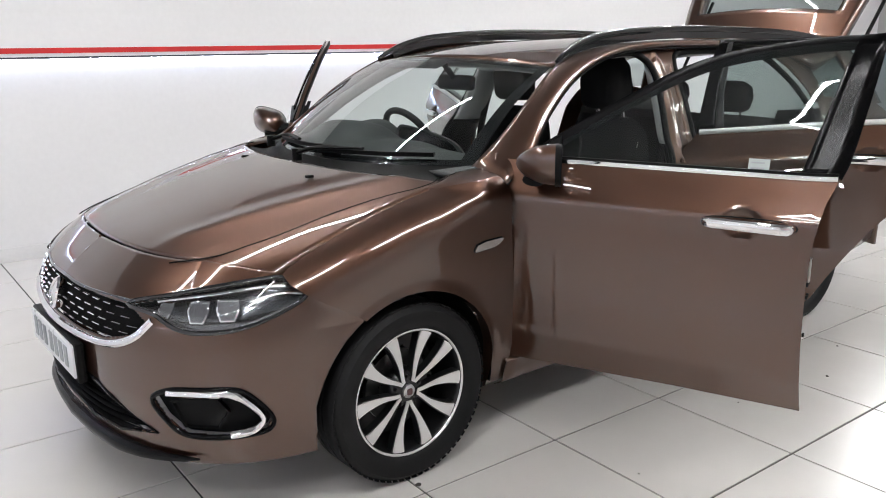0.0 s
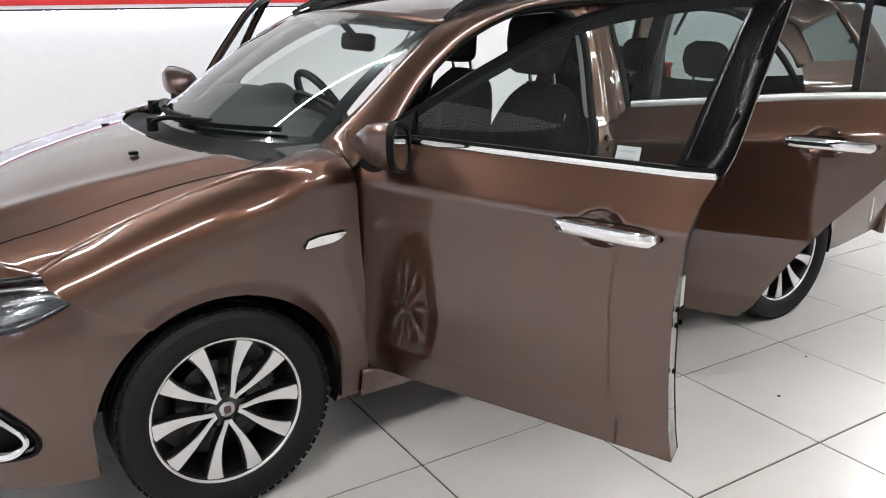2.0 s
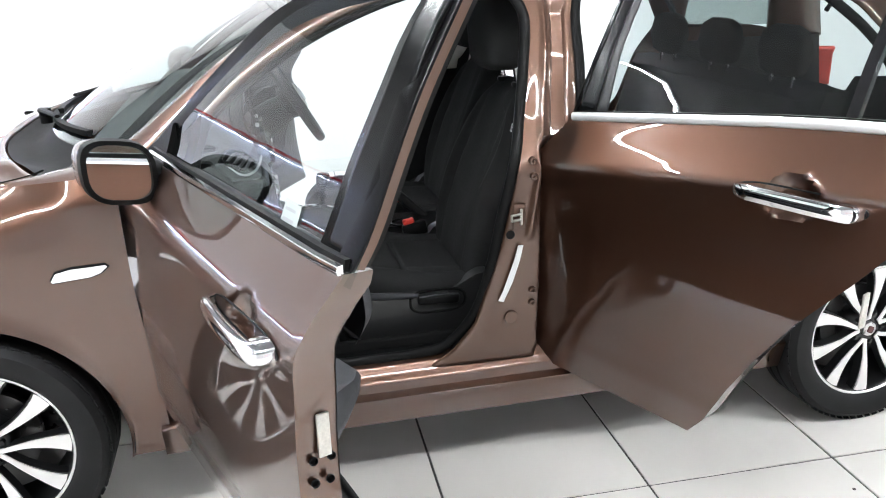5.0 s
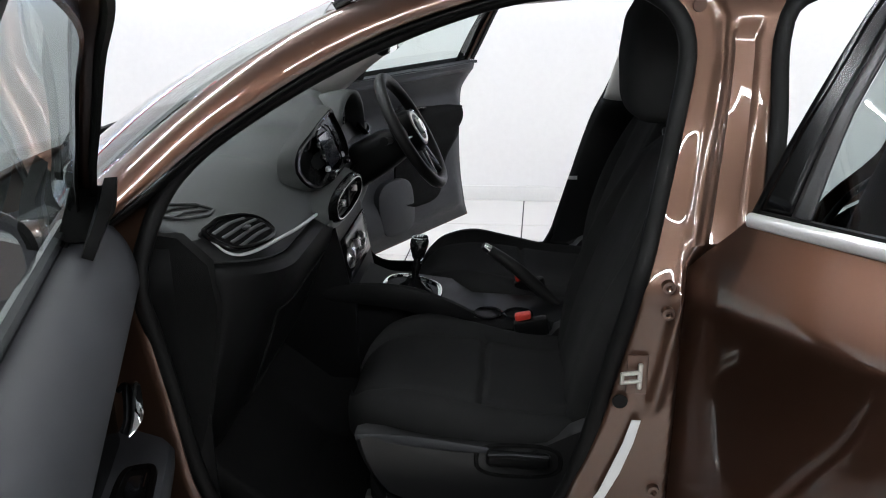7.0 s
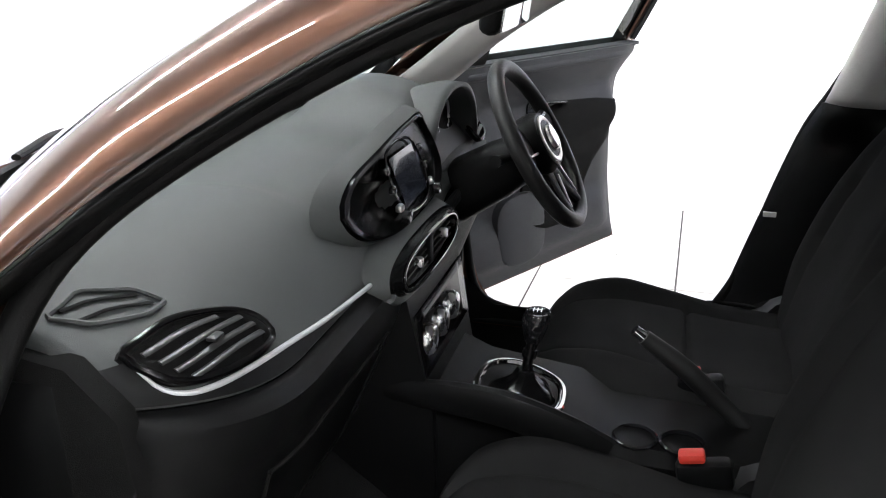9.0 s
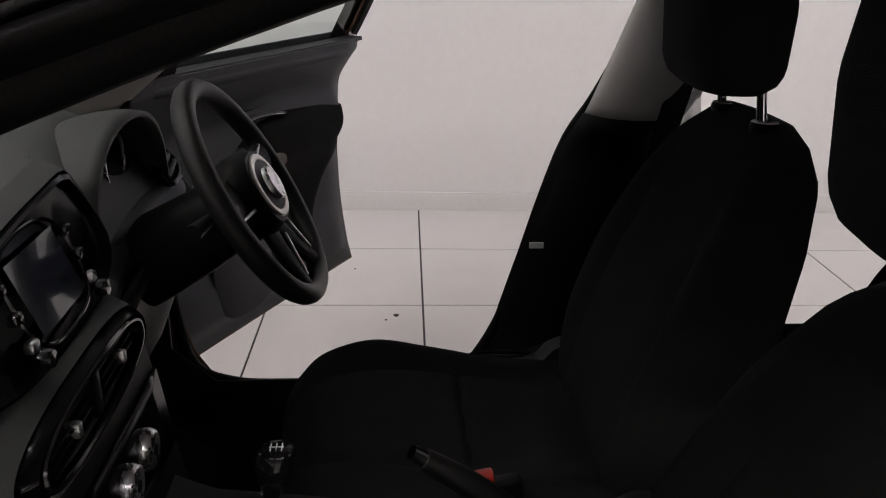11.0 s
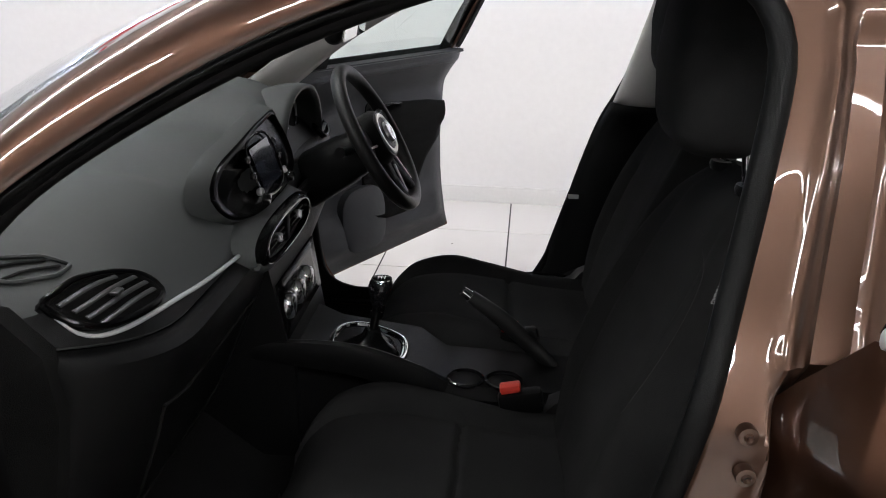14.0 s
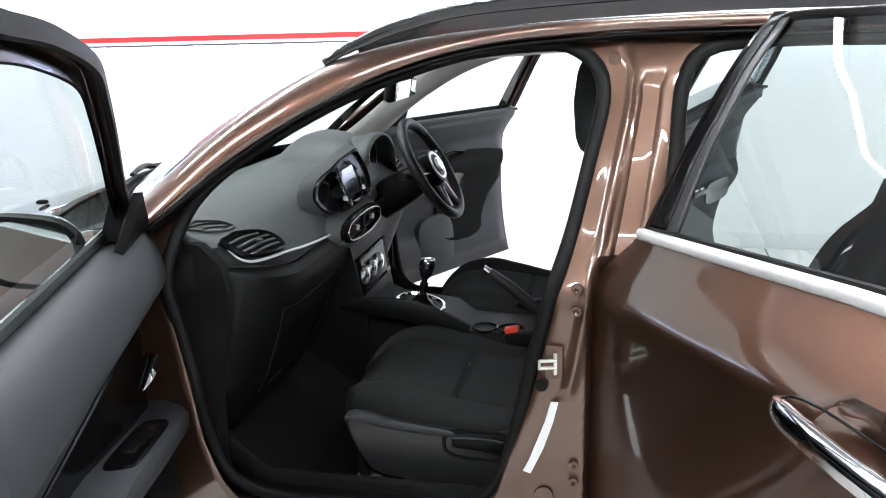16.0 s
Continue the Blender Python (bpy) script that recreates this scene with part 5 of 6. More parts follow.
# ---------------------------------------------------------------- the car: wheels
def wheel_meshes():
    """Meshes of one wheel, its outer face towards -y, its centre at the origin."""
    R, rim = 0.317, 0.222
    out = {}
    bm = lathe([(rim, -0.078), (rim + 0.004, -0.088), (rim + 0.02, -0.101), (rim + 0.045, -0.108), (rim + 0.07, -0.107), (R - 0.012, -0.095), (R - 0.003, -0.082), (R, -0.06), (R, -0.031), (R - 0.007, -0.029), (R - 0.007, -0.021), (R, -0.019),
                (R, 0.019), (R - 0.007, 0.021), (R - 0.007, 0.029), (R, 0.031), (R, 0.06), (R - 0.012, 0.095), (rim + 0.05, 0.108), (rim, 0.09)], 72)
    # tread blocks on the shoulder
    for k in range(72):
        a = 2 * math.pi * k / 72
        turn = Matrix.Rotation(-a, 3, "Y")
        box((0.003, 0.026, 0.019), turn @ Vector((R - 0.0105, -0.084, 0)), turn=turn @ Matrix.Rotation(0.75, 3, "Z"), bm=bm)
    out["tyre"] = bm
    out["rim"] = lathe([(rim + 0.006, -0.082), (rim - 0.002, -0.086), (rim - 0.008, -0.080), (rim - 0.012, -0.06), (rim - 0.02, -0.02), (rim - 0.03, 0.05), (0.12, 0.06), (0.0, 0.06)], 72)
    out["rim_lip"] = lathe([(rim + 0.006, -0.083), (rim + 0.003, -0.0885), (rim - 0.001, -0.0885), (rim - 0.004, -0.084)], 72)
    sp, dark = bmesh.new(), bmesh.new()

    def spoke(a, side):
        # outline from the hub to the rim, in the wheel's plane; narrow at the hub
        pts = []
        for r, w, off in ((0.036, 0.0095, 0.0045), (0.050, 0.0105, 0.0085), (0.068, 0.0115, 0.0165), (0.088, 0.013, 0.026), (0.11, 0.0155, 0.035), (0.13, 0.019, 0.042), (0.15, 0.0225, 0.048), (0.17, 0.0265, 0.0535), (0.19, 0.031, 0.058), (0.205, 0.035, 0.0605), (0.2185, 0.040, 0.062)):
            pts.append((r, side * off - w / 1.6, side * off + w / 1.6))
        for bm, lift, back, grow in ((sp, 0.0, 0.005, 1.0), (dark, 0.004, 0.03, 1.25)):
            rings = []
            for r, lo, hi in pts:
                y = -0.070 - 0.012 * min((r / 0.2) ** 2, 1) + lift
                mid, half = (lo + hi) / 2, (hi - lo) / 2 * grow
                ring = []
                for dy, q in ((0, -half), (0, half), (back, half * 1.05), (back, -half * 1.05)):
                    c, s = math.cos(a), math.sin(a)
                    rr = math.sqrt(max(r * r - mid * mid, 0))
                    ring.append(Vector((rr * c - (mid + q) * s, y + dy, rr * s + (mid + q) * c)))
                rings.append(ring)
            loft(rings, bm)
    for k in range(5):
        a = radians(-89 + 72 * k)
        spoke(a, 1)
        spoke(a, -1)
    out["spokes"], out["spoke_flanks"] = sp, dark
    out["hub"] = lathe([(0.0, -0.062), (0.030, -0.062), (0.05, -0.060), (0.062, -0.052), (0.075, -0.03), (0.075, 0.0)], 40)
    out["hub_cap"] = lathe([(0.0, -0.074), (0.018, -0.0735), (0.0235, -0.071), (0.025, -0.058)], 32)
    for k in range(5):
        a = radians(-53 + 72 * k)
        m = Matrix.Translation((0.05 * math.cos(a), -0.062, 0.05 * math.sin(a)))
        nut = lathe([(0.0, -0.006), (0.006, -0.006), (0.008, 0.0), (0.008, 0.01)], 8)
        bmesh.ops.transform(nut, matrix=m, verts=nut.verts)
        out["wheel_bolt%d" % k] = nut
    out["brake_disc"] = lathe([(0.06, 0.0), (0.13, 0.0), (0.13, 0.02), (0.06, 0.02)], 48)
    return out


made = None
for cx, cy, spin in ((0.0, -0.778, 0.0), (2.638, -0.778, 20.0), (0.0, 0.778, 0.0), (2.638, 0.778, 40.0)):
    m = Matrix.Translation((cx, cy, 0.317)) @ (Matrix.Rotation(math.pi, 4, "Z") if cy > 0 else Matrix.Identity(4)) @ Matrix.Rotation(radians(spin), 4, "Y")
    if made is None:
        W = wheel_meshes()
        hubby = part("wheel", W.pop("tyre"), TYRE, car, "black low-profile tyre on ten-spoke alloy wheel", m)
        MATS = dict(rim=RIM_BLACK, rim_lip=MACHINED, spokes=MACHINED, spoke_flanks=RIM_BLACK, hub=RIM_BLACK, hub_cap=SATIN, brake_disc=RIM_BLACK)
        NAMES = dict(spokes="spoke_face", spoke_flanks="spoke_flank")
        for key, bm in W.items():
            part(NAMES.get(key, key.rstrip("01234")), bm, MATS.get(key, RIM_BLACK), hubby)
        part("cap_emblem", flat([(a, -0.0765, b) for a, b in oval(0.0105, 0.0115, 20, 4)], (0, 0.004, 0)), EMBLEM, hubby, "small dark red emblem")
        made = hubby
    else:
        copy_thing(made, m)

# ---------------------------------------------------------------- the car: cabin shell
def cabin_floor(u, v):
    x, y = 0.50 + 2.0 * u, (2 * v - 1) * 0.74
    tunnel = 0.20 * math.exp(-((y / 0.15) ** 4))
    rise = 0.22 * max(0.0, 1 - (x - 0.50) / 0.25) + 0.12 * min(max((x - 1.75) / 0.2, 0), 1)
    side = 0.16 * max(0.0, (abs(y) - 0.68) / 0.06)
    return Vector((x, y, 0.275 + tunnel + rise + side))
part("floor_carpet", grid(cabin_floor, 40, 48), CARPET, car, "black moulded floor carpet", thick=0.02)
part("firewall", grid(lambda u, v: Vector((0.47 - 0.05 * v, (2 * u - 1) * 0.78, 0.38 + 0.62 * v)), 8, 6), CARPET, car, thick=0.02)
for sgn in (-1, 1):
    part("kick_panel", grid(lambda u, v: Vector((0.50 + 0.16 * u, sgn * (0.775 - 0.03 * u), 0.38 + 0.60 * v)), 4, 6), PLASTIC, car, thick=0.01)
    part("sill_trim", grid(lambda u, v: Vector((0.62 + 1.7 * u, sgn * (0.70 - 0.04 * v), 0.400 - 0.11 * v)), 6, 4), CARPET, car, thick=0.01)
    # upper and lower pillar trims
    def btrim(u, v, sgn=sgn):
        z = 1.03 + 0.36 * v
        far = 0.11 if sgn > 0 else 0.0
        x0, x1 = lerp([(1.0, 1.444 + 0.75 * far), (1.2, 1.490 + 0.75 * far), (1.4, 1.532 + 0.72 * far)], z), lerp([(1.0, 1.62 + far), (1.2, 1.645 + far), (1.4, 1.70 + far)], z)
        return Vector((x0 + (x1 - x0) * u, sgn * (half_width(1.5, z) - 0.068 - 0.075 * math.sin(math.pi * u) ** 0.5), z))
    part("pillar_trim_upper", grid(btrim, 36, 14), LINING, car, "light grey upper pillar trim", thick=0.008)
    def btrim_low(u, v, sgn=sgn):
        z = 0.40 + 0.63 * v
        far = 0.11 if sgn > 0 else 0.0
        x0, x1 = lerp([(0.40, 1.24 + 0.4 * far), (0.50, 1.315 + 0.4 * far), (0.72, 1.375 + 0.45 * far), (0.82, 1.40 + 0.5 * far), (1.03, 1.455 + 0.65 * far)], z), lerp([(0.40, 1.72 + far), (0.56, 1.62 + far), (1.03, 1.63 + far)], z)
        return Vector((x0 + (x1 - x0) * u, sgn * (half_width(1.5, z) - 0.075 - 0.06 * math.sin(math.pi * u) ** 0.5), z))
    part("pillar_trim_lower", grid(btrim_low, 12, 16), PLASTIC, car, "black lower pillar trim", thick=0.008)
    bx = 0.13 if sgn > 0 else 0.0
    belt_path = spline([(1.60 + bx, sgn * 0.60, 1.32), (1.575 + bx, sgn * 0.655, 1.18), (1.545 + bx, sgn * 0.685, 1.0), (1.50 + bx, sgn * 0.69, 0.75), (1.47 + bx, sgn * 0.67, 0.52)], 24)
    strap = part("seat_belt", sweep(belt_path, [(-0.024, -0.001), (0.024, -0.001), (0.024, 0.001), (-0.024, 0.001)], up=(0, sgn, 0)), CLOTH, car, "black seat belt on the pillar")
    part("belt_guide", box((0.06, 0.03, 0.10), (1.60 + bx, sgn * 0.615, 1.27), 0.012), PLASTIC, strap)
    part("belt_label", box((0.03, 0.004, 0.012), (1.437, sgn * 0.70, 0.766)), WHITE_LABEL, strap, "small white belt label")
    # screen pillar trim
    T, L = spline(TOP_LINE[:6], 30), spline(LOW_LINE[:5] + [(1.30, 0.645, 1.41)], 30)
    def atrim(u, v, sgn=sgn):
        i = round(u * 30)
        p = (T[i] - Vector((-0.02, 0.045, 0.028))).lerp(L[i] - (Vector((0, 0.075, -0.016)) if sgn < 0 else Vector((-0.035, 0.06, 0.022))), v)
        return Vector((p.x, sgn * p.y, p.z - 0.012 * math.sin(math.pi * v)))
    part("screen_pillar_trim", grid(atrim, 30, 5), LINING, car, "light grey screen pillar trim", thick=0.006)
    # roof edge lining down to the seal
    def redge(u, v, sgn=sgn):
        x = 1.15 + 1.5 * u
        a = Vector((x, sgn * 0.52, float(np.interp(x, *ROOF_Z)) - 0.066))
        b = Vector((x, sgn * 0.575, lerp([(1.15, 1.395), (1.43, 1.425), (1.8, 1.422), (2.4, 1.392), (2.65, 1.34)], x)))
        return a.lerp(b, v)
    part("roof_edge_trim", grid(redge, 24, 4), LINING, car, thick=0.006)
    # rear side trims
    part("wheel_housing_trim", grid(lambda u, v, sgn=sgn: Vector((2.26 + 0.38 * v + (1.26 - 0.38 * v) * u, sgn * (0.62 + 0.12 * v * min(1, 3 * u)), 0.5 + 0.60 * v)), 8, 6), PLASTIC, car, thick=0.01)
def lining_point(u, v):
    y = (2 * v - 1) * 0.56
    x = WS_TOP(y).x + 0.01 + (3.34 - WS_TOP(y).x) * u
    return Vector((x, y, float(np.interp(x, *ROOF_Z)) - 0.045 - 0.03 * (abs(y) / 0.56) ** 2.2))
part("headliner", grid(lining_point, 30, 16), LINING, car, "light grey headliner", thick=-0.006)
for y in (-0.36, 0.36):
    part("sun_visor", box((0.17, 0.40, 0.018), (1.0, y, 1.372), 0.008, Matrix.Rotation(radians(-14), 3, "Y")), LINING, car, "light grey sun visor folded up")
mir = part("rear_view_mirror", box((0.035, 0.24, 0.068), (0.915, 0.0, 1.288), 0.016, Matrix.Rotation(radians(8), 3, "Y"), seg=3), PLASTIC, car, "black rear view mirror")
part("mirror_glass", box((0.004, 0.222, 0.052), (0.9345, 0.0, 1.2855), 0.001, Matrix.Rotation(radians(8), 3, "Y")), MIRROR, mir)
part("mirror_stalk", rod((0.90, 0, 1.31), (0.845, 0, 1.372), 0.014), PLASTIC, mir)

# ---------------------------------------------------------------- dashboard
DASH_PROFILE = spline([(0.30, 0, 1.012), (0.42, 0, 1.030), (0.54, 0, 1.030), (0.63, 0, 1.010), (0.70, 0, 0.976), (0.745, 0, 0.937), (0.766, 0, 0.903)], 30)


def dash_point(u, v):
    y = (2 * u - 1) * 0.735
    p = DASH_PROFILE[round(v * 30)].copy()
    k = v
    end = max(0.0, (abs(y) - 0.50) / 0.235)
    p.x -= 0.10 * end ** 3 * k
    p.z += 0.045 * end ** 1.5 * k ** 3
    c = math.exp(-(((y + 0.02) / 0.25) ** 2))
    rise = min(max((k - 0.12) / 0.45, 0.0), 1.0)
    p.z += 0.024 * c * min(rise * rise * (3 - 2 * rise), (1 - k) / 0.36)
    if y > -0.25:
        hump = math.exp(-(((y - 0.36) / 0.19) ** 4))
        p.z += 0.085 * hump * math.exp(-(((k - 0.52) / 0.27) ** 4))
        p.x -= 0.02 * hump * (k > 0.75)
    else:
        p.z += 0.012 * math.sin(math.pi * k) * math.exp(-(((y + 0.42) / 0.2) ** 2))
    p.x += 0.080 * math.exp(-(((y - 0.03) / 0.27) ** 2)) * math.exp(-(((k - 0.68) / 0.20) ** 2))
    p.y = y
    return p


dash = part("dashboard", grid(dash_point, 72, 30), DASH, car, "soft charcoal dashboard", thick=0.015)


def lower_point(u, v):
    y = (2 * u - 1) * 0.735
    prof = [(0, 0.766, 0.901), (0.06, 0.788, 0.882), (0.14, 0.785, 0.848), (0.2, 0.778, 0.820), (0.4, 0.748, 0.745), (0.7, 0.69, 0.61), (1.0, 0.60, 0.47)]
    x, z = lerp([(a, b) for a, b, c in prof], v), lerp([(a, c) for a, b, c in prof], v)
    end = max(0.0, (abs(y) - 0.50) / 0.235)
    x -= 0.10 * end ** 3 * (1 - 0.5 * v)
    z += 0.045 * end ** 1.5 * (1 - v)
    if y > 0.1:
        x -= 0.05 * math.exp(-(((y - 0.36) / 0.2) ** 4)) * min(v / 0.2, 1)
    return Vector((x, y, z))


part("lower_dash", grid(lower_point, 60, 30), PLASTIC, dash, "black lower dashboard with glovebox", thick=0.01)
gb = [(-0.60, 0.79), (-0.20, 0.79), (-0.22, 0.56), (-0.56, 0.56)]
for (ya, za), (yb, zb) in zip(gb, gb[1:] + gb[:1]):
    def glove(t, ya=ya, za=za, yb=yb, zb=zb):
        y, z = ya + (yb - ya) * t, za + (zb - za) * t
        v = lerp([(0.47, 1.0), (0.61, 0.7), (0.745, 0.4), (0.815, 0.2), (0.835, 0.14)], z)
        return lower_point(y / 1.47 + 0.5, v) + Vector((0.0025, 0, 0))
    part("glovebox_seam", sweep([glove(t) for t in np.linspace(0, 1, 12)], oval(0.003, 0.003, 6), up=(1, 0, 0)), CARPET, dash)


def pad_at(y, z, d=0.0):
    """The point of the pad's sloping front at height z, d outwards."""
    prof = [dash_point(-abs(y) / 1.47 + 0.5, k / 30) for k in range(14, 31)]
    n = Vector((0.75, 0, 0.66))
    for p, q in zip(prof, prof[1:]):
        if q.z <= z <= p.z:
            r = p.lerp(q, (p.z - z) / max(p.z - q.z, 1e-6))
            return Vector((r.x, y, z)) + n * d
    r = prof[-1] if z < prof[-1].z else prof[0]
    return Vector((r.x + (0.014 if z < prof[-1].z else 0), y, z)) + n * d


# silver line below the pad; it hooks up round the side vent
hook = spline([(-0.701, 0.984, 0), (-0.700, 0.970, 0), (-0.697, 0.956, 0), (-0.685, 0.945, 0), (-0.662, 0.939, 0), (-0.60, 0.935, 0), (-0.549, 0.930, 0), (-0.414, 0.914, 0), (-0.25, 0.902, 0), (-0.16, 0.898, 0)], 70)
def corner(u, v):
    p = hook[round(u * 56)]
    w = max(0.0, 1 - u / 0.14)
    y = p.x + (-0.734 - p.x) * v * min(1, 2 * w)
    return pad_at(y, p.y + (dash_point(-abs(y) / 1.47 + 0.5, 1.0).z + 0.001 - p.y) * v * min(1, 2 - 2 * w), 0.003)
part("pad_corner", grid(corner, 56, 4), PLASTIC, dash, "black dashboard corner under the silver strip")
part("silver_strip", sweep([pad_at(p.x, p.y, 0.006) for p in hook], oval(0.0036, 0.0036, 8), scale=lambda k: 0.45 + 0.55 * min(1, k / 0.12)), TRIM_SILVER, dash, "thin silver strip")
part("silver_strip", sweep([Vector((0.757, y, 0.882 - 0.01 * math.sin((y - 0.16) * 6))) for y in np.linspace(0.16, 0.62, 20)], oval(0.005, 0.006, 8)), SATIN, dash)


# side vent: leaf-shaped recess with slats
def vent_side(sgn):
    def q(p, k, d):
        y, z = -0.625 + (p[0] + 0.625) * k, 0.963 + (p[1] - 0.963) * k
        r = pad_at(y, z, d)
        r.y *= -sgn
        return r
    leaf = loop_spline([(y, z, 0) for y, z in ((-0.700, 0.987), (-0.669, 0.994), (-0.631, 0.996), (-0.584, 0.988), (-0.548, 0.973), (-0.536, 0.953), (-0.552, 0.942), (-0.619, 0.944), (-0.666, 0.950), (-0.688, 0.960))], 48)
    part("side_vent", loft([[q(p, k, d) for p in leaf] for k, d in ((1.05, 0.0), (1.0, 0.010), (0.95, 0.011), (0.91, 0.002), (0.3, 0.003))]), CARPET, dash, "leaf-shaped side air vent")
    part("vent_rim", sweep([q(p, 1.02, 0.009) for p in leaf], oval(0.005, 0.005, 8), closed=True, up=(1, 0, 0.2)), PIANO, dash)
    for z in (0.953, 0.963, 0.973, 0.983):
        ya = lerp([(0.945, -0.65), (0.955, -0.672), (0.985, -0.69)], z)
        yb = lerp([(0.945, -0.56), (0.955, -0.548), (0.972, -0.556), (0.985, -0.59)], z)
        part("vent_slat", sweep([q((ya + (yb - ya) * t, z + 0.004 * math.sin(math.pi * t)), 1.0, 0.010) for t in np.linspace(0, 1, 8)], oval(0.0045, 0.0016, 6), up=(0.3, 0, 1)), SHIELD, dash)
    part("vent_tab", box((0.012, 0.020, 0.005), q((-0.615, 0.972), 1.0, 0.013), 0.002), SHIELD, dash)
    # demister above it
    out = [(-0.702, 1.024), (-0.645, 1.030), (-0.606, 1.021), (-0.600, 1.008), (-0.632, 1.006), (-0.682, 1.013)]
    def top(y, z, d):
        r = pad_at(y, z, d)
        r.y *= -sgn
        return r
    rim = [top(*(Vector(a).lerp(Vector(b), t)), 0.003) for a, b in zip(out, out[1:] + out[:1]) for t in (0.1, 0.5, 0.9)]
    part("demister", sweep(rim, oval(0.0035, 0.003, 6), closed=True), DASH, dash, "side demister slot")
    for z0 in (-0.0035, 0.0035):
        part("demister_slat", sweep([top(y, lerp([(-0.69, 1.021), (-0.65, 1.021), (-0.61, 1.014)], y) + z0, 0.002) for y in np.linspace(-0.685, -0.612, 6)], oval(0.004, 0.0015, 6)), CARPET, dash)
for sgn in (-1, 1):
    vent_side(sgn)


# centre: screen housing, vent, dials
def face(y, z, d=0.0):
    """The centre stack's sloping face."""
    x = lerp([(0.60, 0.83), (0.70, 0.812), (0.80, 0.798), (0.90, 0.790), (0.97, 0.779), (1.07, 0.742)], z)
    return Vector((x + d, y, z))
hexagon = [(-0.268, 1.008), (-0.215, 1.048), (-0.10, 1.070), (0.04, 1.086), (0.135, 1.083), (0.16, 1.0), (0.10, 0.955), (0.0, 0.944), (-0.13, 0.944), (-0.232, 0.962)]
part("media_unit", loft([[face(p.x * k, 1.0 + (p.y - 1.0) * k, d - 0.022 * max(0.0, (-p.x - 0.10) / 0.165) ** 1.5) for p in loop_spline([(a, b, 0) for a, b in hexagon], 40)] for k, d in ((1.03, -0.05), (1.02, -0.018), (1.0, -0.008), (0.95, -0.006), (0.88, -0.016), (0.1, -0.016))]), PIANO, dash, "black media unit")
part("media_shroud", loft([[face(p.x * k, 1.0 + (p.y - 1.0) * k + dz, d - 0.022 * max(0.0, (-p.x - 0.10) / 0.165) ** 1.5) for p in loop_spline([(a, b, 0) for a, b in hexagon], 48)] for k, d, dz in ((0.9, -0.04, 0), (1.0, -0.026, 0), (1.035, -0.012, 0), (1.08, -0.022, 0), (1.16, -0.045, -0.002))]), DASH, dash, "dashboard pad rising to the media unit")
part("screen", grid(lambda u, v: face(-0.090 + 0.122 * u, 0.975 + 0.078 * v, -0.006), 2, 2), SCREEN, dash, "small dark display screen")
part("screen_frame", sweep(loop_spline([face(-0.096, 0.969, -0.007), face(-0.096, 1.059, -0.007), face(0.038, 1.059, -0.007), face(0.038, 0.969, -0.007)], 40), oval(0.0025, 0.0025, 6), closed=True, up=(1, 0, 0)), BLACK_GLOSS, dash, "thin black screen frame")
for y in (-0.118, 0.058):
    for z in (0.98, 1.01, 1.04):
        part("media_button", box((0.012, 0.018, 0.013), face(y, z, -0.006), 0.004), SATIN if z == 0.98 else BLACK_GLOSS, dash)
    part("media_knob", lathe([(0.0, -0.014), (0.009, -0.013), (0.0105, -0.009), (0.0105, 0.0)], 20), BLACK_GLOSS, dash, m=Matrix.Translation(face(y, 0.966, -0.004)) @ Matrix.Rotation(radians(90), 4, "Z"))
part("centre_vent", loft([[face(-0.07 + a * k, 0.897 + 0.62 * b * k, d) for a, b in oval(0.185, 0.062, 40, 2.6)] for k, d in ((1.0, -0.03), (1.0, 0.012), (0.93, 0.022), (0.86, 0.018), (0.84, 0.0), (0.1, -0.004))]), PIANO, dash, "oval centre air vent")
part("vent_shroud", loft([[face(-0.07 + a * k, 0.897 + 0.62 * b * k2, d) for a, b in oval(0.185, 0.062, 48, 2.6)] for k, k2, d in ((0.9, 0.9, -0.02), (0.99, 0.99, -0.002), (1.03, 1.08, 0.008), (1.08, 1.25, -0.006), (1.2, 1.5, -0.035), (1.35, 1.7, -0.07))]), DASH, dash, "pad round the centre vent")
part("vent_ring", sweep([face(-0.07 + a, 0.897 + 0.62 * b, 0.021) for a, b in oval(0.158, 0.050, 48, 2.6)], oval(0.003, 0.003, 6), closed=True, up=(1, 0, 0)), BLACK_GLOSS, dash)
for c in (-0.145, 0.005):
    for k in range(4):
        part("vent_slat", box((0.02, 0.11, 0.003), face(c, 0.881 + 0.011 * k, 0.006)), PLASTIC, dash, smooth=False)
    part("vent_tab", box((0.016, 0.012, 0.018), face(c, 0.900, 0.018), 0.004), SATIN, dash)
part("vent_bridge", box((0.03, 0.02, 0.055), face(-0.07, 0.897, 0.004), 0.004), PLASTIC, dash)
part("vent_lip", sweep([face(-0.07 + a, 0.897 + 0.62 * b, 0.006) for a, b in oval(0.19, 0.066, 48, 2.6)][26:47], oval(0.010, 0.008, 8), up=(1, 0, 0)), DASH, dash, "grey lip under the centre vent")
part("climate_panel", grid(lambda u, v: face(-0.145 + 0.30 * u, 0.685 + 0.115 * v, 0.004), 8, 6), PIANO, dash, "heater control panel", thick=0.012)
